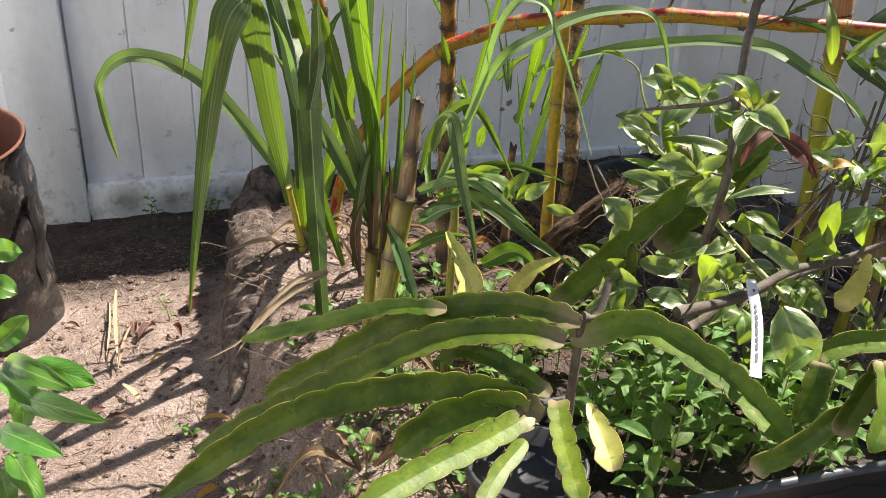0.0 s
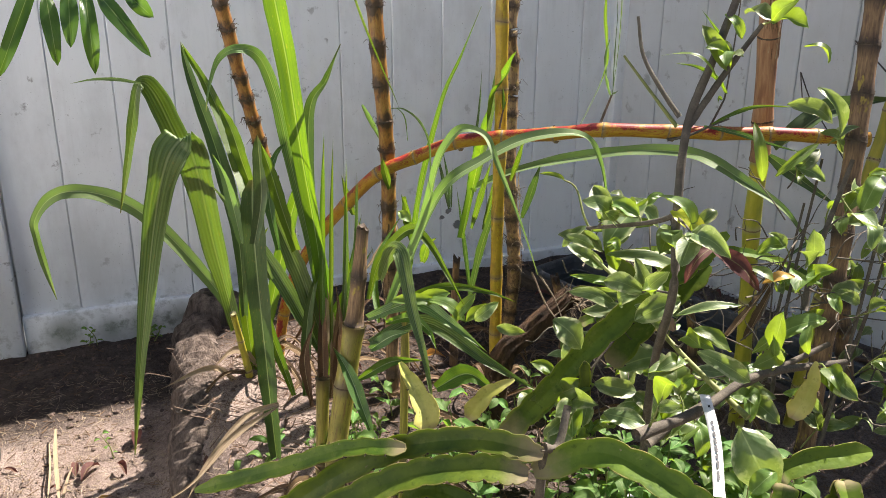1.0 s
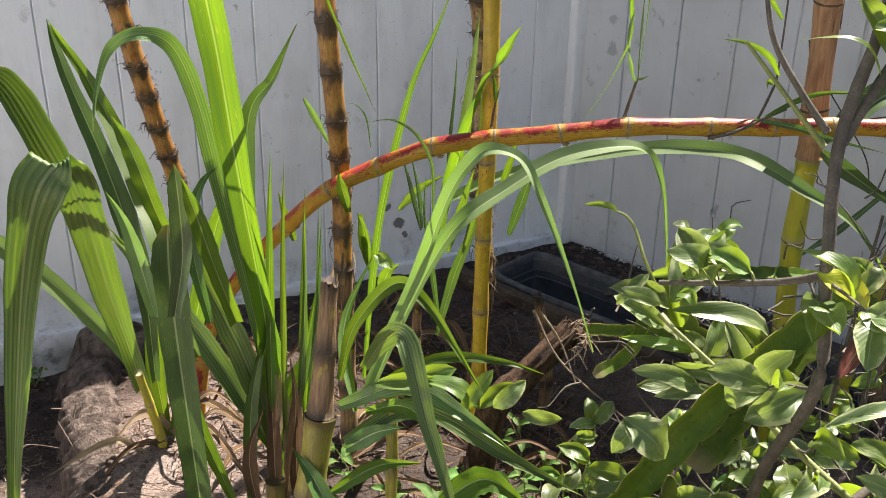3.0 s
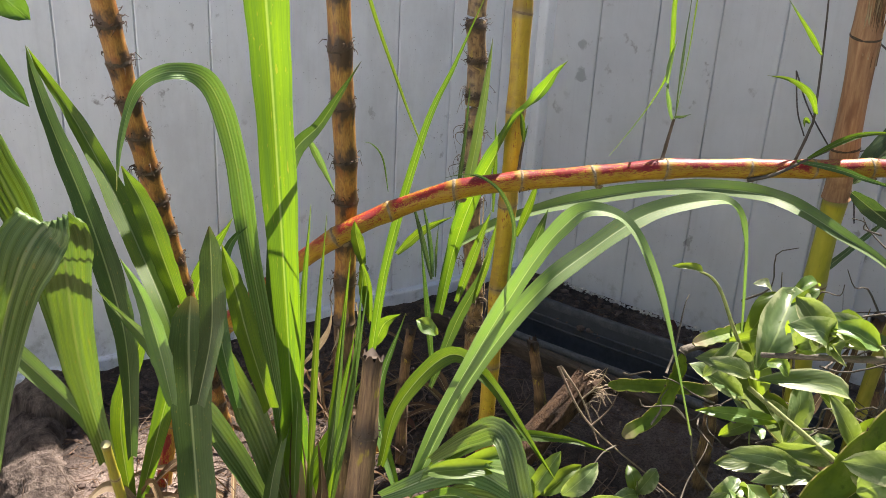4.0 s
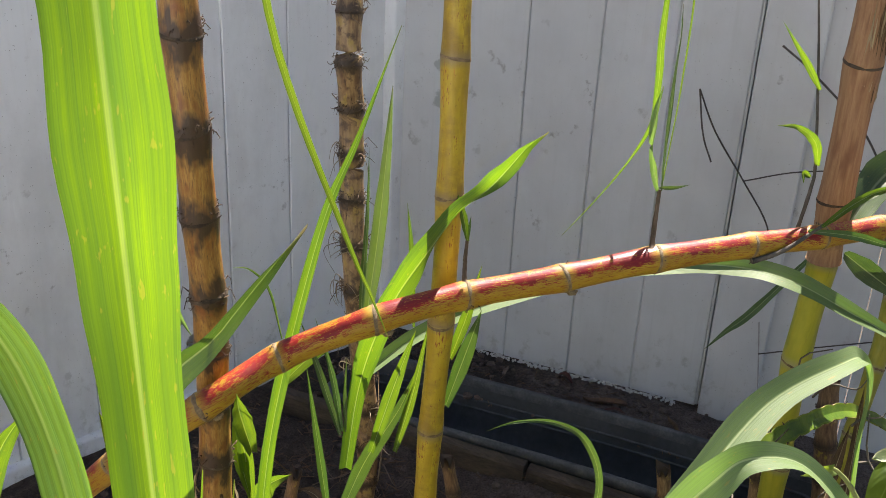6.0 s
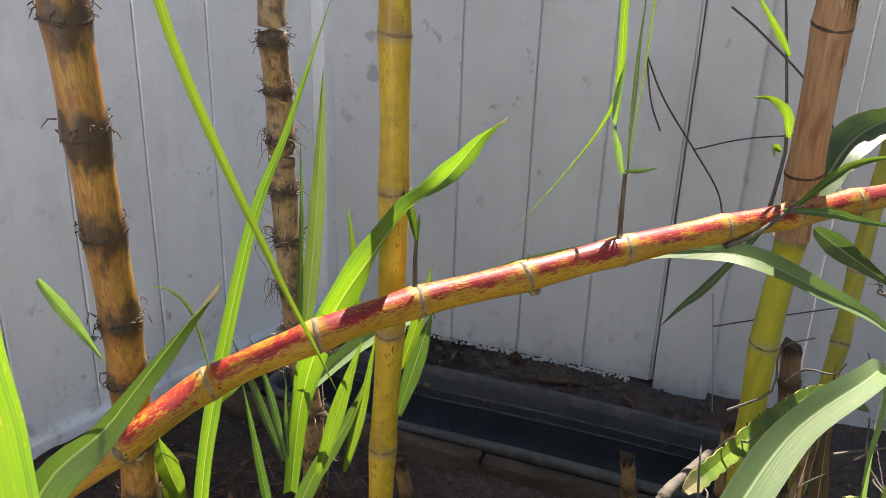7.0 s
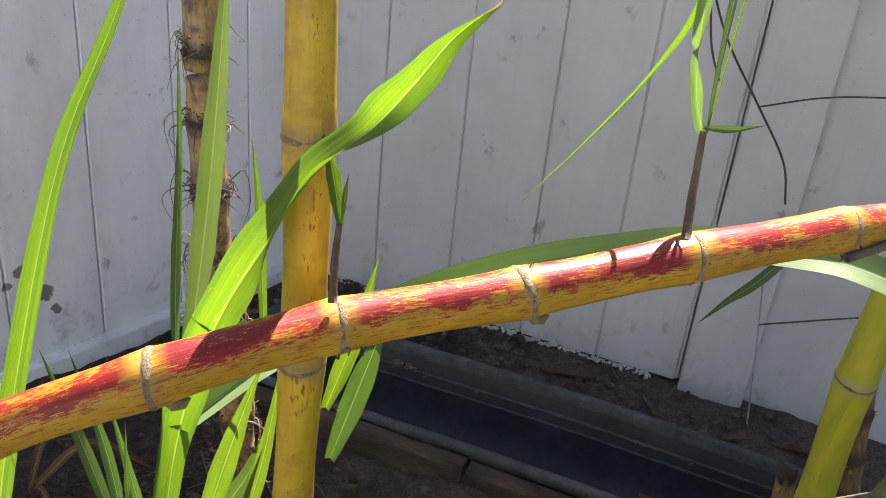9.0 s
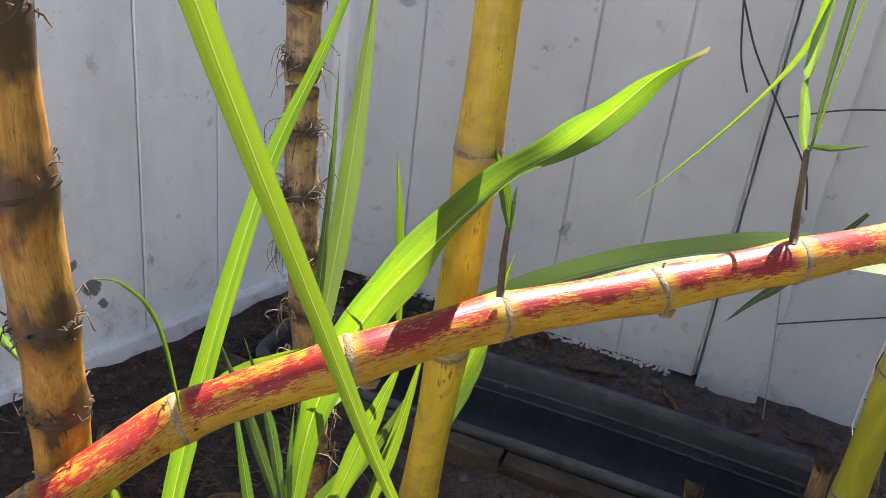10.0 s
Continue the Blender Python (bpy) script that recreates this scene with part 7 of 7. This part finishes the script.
for x, y in ((-1.14, 1.2), (-1.10, 1.21), (-0.92, 1.21), (-1.02, -0.2), (-0.98, -0.32), (-1.07, 0.42), (-0.9, 1.2)):
    weed(x, y, ground_height(x, y), rng.uniform(0.03, 0.08), 6, 0.03)

# dry cane trash round the stalk feet
rng = random.Random(77)
for x, y, n in ((-0.28, 0.14, 7), (-0.56, -0.3, 9), (0.03, 0.06, 7), (-0.45, 0.3, 6), (0.235, 0.44, 6), (-0.4, -0.38, 6), (0.70, -0.22, 6), (-0.62, 0.4, 5), (-0.1, -0.15, 6), (0.25, -0.1, 6), (-0.30, 0.55, 8), (-0.05, 0.75, 8), (0.05, 0.50, 6), (0.12, 0.85, 6), (-0.78, -0.45, 5), (-0.66, -0.66, 6), (-0.80, -0.80, 4)):
    heap = thing("cane_trash", (x, y, 0.0), "withered brown cane leaves lying round a stalk", "dead leaf", "cane trash")
    for i in range(n):
        a, L = rng.uniform(0, 6.28), rng.uniform(0.12, 0.30)
        d = Vector((math.cos(a), math.sin(a), 0))
        z = ground_height(x, y)
        up = rng.uniform(0.02, 0.16)
        p = Vector((x, y, z)) + d * 0.02
        q = p + d * L
        blade(heap, [tuple(p + Vector((0, 0, up * 0.6))), tuple(p + d * L * 0.45 + Vector((0, 0, up))), (q.x, q.y, ground_height(q.x, q.y) + 0.006)], rng.uniform(0.012, 0.028), (-0.2, -0.5, 1), dry=2)

# bark and husk pieces on the soil behind the trough
rng = random.Random(90)


def bark_piece(at, length, width, turn, label):
    """A curved splinter of bark with thickness and ragged ends."""
    ob = thing("bark_piece", tuple(at), label, "bark piece", "bark pieces")
    bm = bmesh.new()
    d = Vector((math.cos(turn), math.sin(turn), rng.uniform(-0.05, 0.12)))
    c = Vector((-math.sin(turn), math.cos(turn), 0))
    rows = []
    for i in range(9):
        v = i / 8
        w = width * (0.55 + 0.45 * math.sin(math.pi * min(1, v + 0.15))) * rng.uniform(0.85, 1.1)
        top, low = [], []
        for k in range(5):
            u = k / 4 - 0.5
            p = Vector(at) + d * length * (v - 0.5) + c * w * u + Vector((0, 0, 0.35 * width * (0.25 - u * u) * 2 + 0.004 * math.sin(5 * v)))
            if i in (0, 8):
                p += d * rng.uniform(-0.012, 0.012)
            top.append(bm.verts.new(p + Vector((0, 0, 0.003))))
            low.append(bm.verts.new(p - Vector((0, 0, 0.003))))
        rows.append(top + low[::-1])
    for r0, r1 in zip(rows[:-1], rows[1:]):
        for k in range(10):
            bm.faces.new((r0[k], r0[(k + 1) % 10], r1[(k + 1) % 10], r1[k]))
    bm.faces.new(rows[0])
    bm.faces.new(rows[-1][::-1])
    bmesh.ops.recalc_face_normals(bm, faces=bm.faces)
    part("bark", bm, rng.choice((DEADLEAF, CHIP)), ob, smooth=False)


for s_, w_, L, wd, turn in ((0.80, 0.11, 0.115, 0.026, 2.1), (1.13, 0.17, 0.07, 0.03, 0.3), (1.06, 0.20, 0.06, 0.028, 1.2), (1.20, 0.14, 0.085, 0.016, -0.6), (1.24, 0.21, 0.05, 0.03, 2.4), (1.00, 0.13, 0.075, 0.012, 0.9), (0.62, 0.17, 0.05, 0.014, -0.9), (0.48, 0.10, 0.045, 0.012, 0.4), (1.32, 0.12, 0.09, 0.02, 1.9), (1.30, 0.22, 0.07, 0.018, 0.1), (0.92, 0.20, 0.04, 0.016, 2.8), (0.70, 0.21, 0.05, 0.010, 1.5)):
    p = at_fence(s_, w_, 0)
    bark_piece((p.x, p.y, ground_height(p.x, p.y) + 0.008), L, wd, turn, "brown splinter of dry bark on dark soil")

# ---- plant tag ----
tag = thing("plant_tag", TAG[0], "narrow white plastic plant tag with dark print", "plant tag")
line = spline(TAG, 8)
bm = bmesh.new()
rows = []
tan = (line[-1] - line[0]).normalized()
sd = tan.cross(Vector((-0.35, -0.9, 0.3))).normalized()
nr = sd.cross(tan).normalized()
if nr.y > 0:
    nr.negate()
for q in line:
    rows.append([bm.verts.new(q + sd * u + nr * w) for u, w in ((-0.0095, 0.0004), (0.0095, 0.0004), (0.0095, -0.0004), (-0.0095, -0.0004))])
for r0, r1 in zip(rows[:-1], rows[1:]):
    for k in range(4):
        bm.faces.new((r0[k], r0[(k + 1) % 4], r1[(k + 1) % 4], r1[k]))
bm.faces.new(rows[0])
bm.faces.new(list(reversed(rows[-1])))
part("strip", bm, TAG_WHITE, tag)
for i, (a, b, u) in enumerate(((0.14, 0.17, 0.0), (0.32, 0.36, 0.001), (0.375, 0.42, 0.001), (0.435, 0.49, 0.001), (0.50, 0.56, 0.001), (0.57, 0.64, 0.001), (0.655, 0.70, 0.001), (0.715, 0.78, 0.001), (0.80, 0.88, 0.001))):
    bm = bmesh.new()
    p0, p1 = line[0].lerp(line[-1], a), line[0].lerp(line[-1], b)
    bow = line[len(line) // 2] - line[0].lerp(line[-1], 0.5)
    p0, p1 = p0 + bow * 4 * a * (1 - a), p1 + bow * 4 * b * (1 - b)
    vs = [bm.verts.new(q + sd * (u + k) + nr * 0.0022) for q, k in ((p0, -0.002), (p0, 0.002), (p1, 0.002), (p1, -0.002))]
    bm.faces.new(vs)
    part("print_bar", bm, INK, tag, smooth=False)

# ---- litter on the ground ----


def scatter(name, count, area, size, material, label, category, seed, flat=0.35):
    """Many small splinters on the soil, one object."""
    rng = random.Random(seed)
    verts, faces = [], []
    for i in range(count):
        x, y = rng.uniform(area[0], area[1]), rng.uniform(area[2], area[3])
        L, w = rng.uniform(*size), rng.uniform(0.0003, 0.0012)
        a, b = rng.uniform(0, math.pi), rng.uniform(-0.25, 0.25)
        d = Vector((math.cos(a), math.sin(a), b)) * L / 2
        s = Vector((-math.sin(a), math.cos(a), rng.uniform(-0.3, 0.3))) * w
        u = Vector((0, 0, w * flat * 2))
        c = Vector((x, y, ground_height(x, y) + 0.003 + abs(d.z) * 0.6))
        k = len(verts)
        for p in (c - d - s, c - d + s, c + d + s * 0.6, c + d - s * 0.6):
            verts += [p, p + u]
        faces += [(k, k + 2, k + 4, k + 6), (k + 1, k + 7, k + 5, k + 3), (k, k + 1, k + 3, k + 2), (k + 2, k + 3, k + 5, k + 4), (k + 4, k + 5, k + 7, k + 6), (k + 6, k + 7, k + 1, k)]
    me = bpy.data.meshes.new(name)
    me.from_pydata(verts, [], faces)
    me.materials.append(material)
    tagged(new(name, me), label, category, kind="stuff")


def bed_twigs(name, count, area, seed):
    """Thin bent dead twigs lying and standing among the plants, one object."""
    rng = random.Random(seed)
    bm = bmesh.new()
    for i in range(count):
        x, y = rng.uniform(area[0], area[1]), rng.uniform(area[2], area[3])
        p = Vector((x, y, ground_height(x, y)))
        a, L = rng.uniform(0, 6.28), rng.uniform(0.05, 0.20)
        d = Vector((math.cos(a), math.sin(a), rng.uniform(0.05, 0.9))).normalized()
        k = Vector((rng.uniform(-1, 1), rng.uniform(-1, 1), rng.uniform(-0.6, 0.6))) * 0.2 * L
        r = rng.uniform(0.0008, 0.0018)
        tube(bm, spline([p, p + d * L * 0.35 + k, p + d * L * 0.7 - k, p + d * L], 3), r, 4)
    tagged(mesh_object(name, bm, STRAW), "thin dead twigs and rootlets among the plants", "twigs", kind="stuff")


bed_twigs("bed_twigs", 420, (-0.82, 0.55, -0.8, 0.75), 51)
scatter("straw_litter", 4600, (-1.75, -0.78, -0.9, 0.95), (0.006, 0.035), STRAW, "scattered bits of dry straw on soil", "litter", 1)
scatter("dry_grass_litter", 2600, (-1.0, -0.25, -1.0, -0.2), (0.015, 0.07), STRAW, "broken dry grass stems on soil under the plants", "litter", 9)
scatter("bark_litter", 4200, (-1.75, 1.3, -0.9, 1.22), (0.01, 0.05), DEADLEAF, "brown bark chips and twigs on soil", "litter", 2, 0.8)
scatter("bed_litter", 2200, (-0.8, 0.5, -0.8, 0.9), (0.015, 0.08), DEADLEAF, "dry cane trash on the bed", "litter", 3)


def clods(name, count, area, size, material, label, seed):
    rng = random.Random(seed)
    bm0 = bmesh.new()
    bmesh.ops.create_icosphere(bm0, subdivisions=1, radius=1)
    base = [v.co.copy() for v in bm0.verts]
    tri = [tuple(v.index for v in f.verts) for f in bm0.faces]
    bm0.free()
    verts, faces = [], []
    for i in range(count):
        x, y = rng.uniform(area[0], area[1]), rng.uniform(area[2], area[3])
        r = rng.uniform(*size) * rng.random() ** 0.5
        k = len(verts)
        c = Vector((x, y, ground_height(x, y) + r * 0.2))
        for v in base:
            verts.append(c + Vector((v.x, v.y, v.z * 0.7)) * r * (1 + 0.35 * noise.noise(v * 1.7 + Vector((i, 0, 0)))))
        faces += [tuple(k + j for j in t) for t in tri]
    me = bpy.data.meshes.new(name)
    me.from_pydata(verts, [], faces)
    me.materials.append(material)
    tagged(new(name, me), label, "soil", kind="stuff")


clods("soil_clods", 4200, (-1.75, 1.35, -0.9, 1.22), (0.003, 0.013), CLOD, "loose lumps of brown soil", 5)
clods("fence_soil", 900, (0.7, 1.5, -0.3, 1.2), (0.004, 0.018), CLOD, "loose dark soil by the fence", 6)

# dead leaves that can be told apart
rng = random.Random(31)
for i in range(46):
    x, y = (rng.uniform(-1.35, -0.75), rng.uniform(-0.9, 0.5)) if i < 26 else (rng.uniform(-0.6, 1.3), rng.uniform(0.1, 1.0))
    a = rng.uniform(0, 6.28)
    L = rng.uniform(0.04, 0.09)
    z = ground_height(x, y) + 0.008
    ob = thing("dead_leaf", (x, y, z), "curled brown dead leaf lying on soil", "dead leaf", "dead leaves")
    broad_leaf(ob, (x, y, z), (x + L * math.cos(a), y + L * math.sin(a), z + rng.uniform(0, 0.015)), L * rng.uniform(0.25, 0.5), rng.choice("dddo"), (rng.uniform(-0.3, 0.3), rng.uniform(-0.3, 0.3), 1), 0.1, 0.35, "blade_of_leaf", 5)
for pts, w in (([(-1.235, 0.60, -0.085), (-1.23, 0.40, -0.075), (-1.215, 0.14, -0.085)], 0.012), ([(-1.185, 0.36, -0.085), (-1.20, 0.25, -0.07), (-1.215, 0.12, -0.085)], 0.008), ([(-1.20, 0.05, -0.085), (-1.17, 0.0, -0.08), (-1.15, -0.05, -0.09)], 0.014), ([(-1.252, 0.52, -0.088), (-1.246, 0.36, -0.085), (-1.25, 0.2, -0.09)], 0.006)):
    ob = thing("dry_cane_leaf", pts[0], "long dry straw-coloured cane leaf on the path", "dead leaf", "dry cane leaves")
    blade(ob, pts, w, (0, -0.1, 1), dry=1, full=1, keel=0.06)
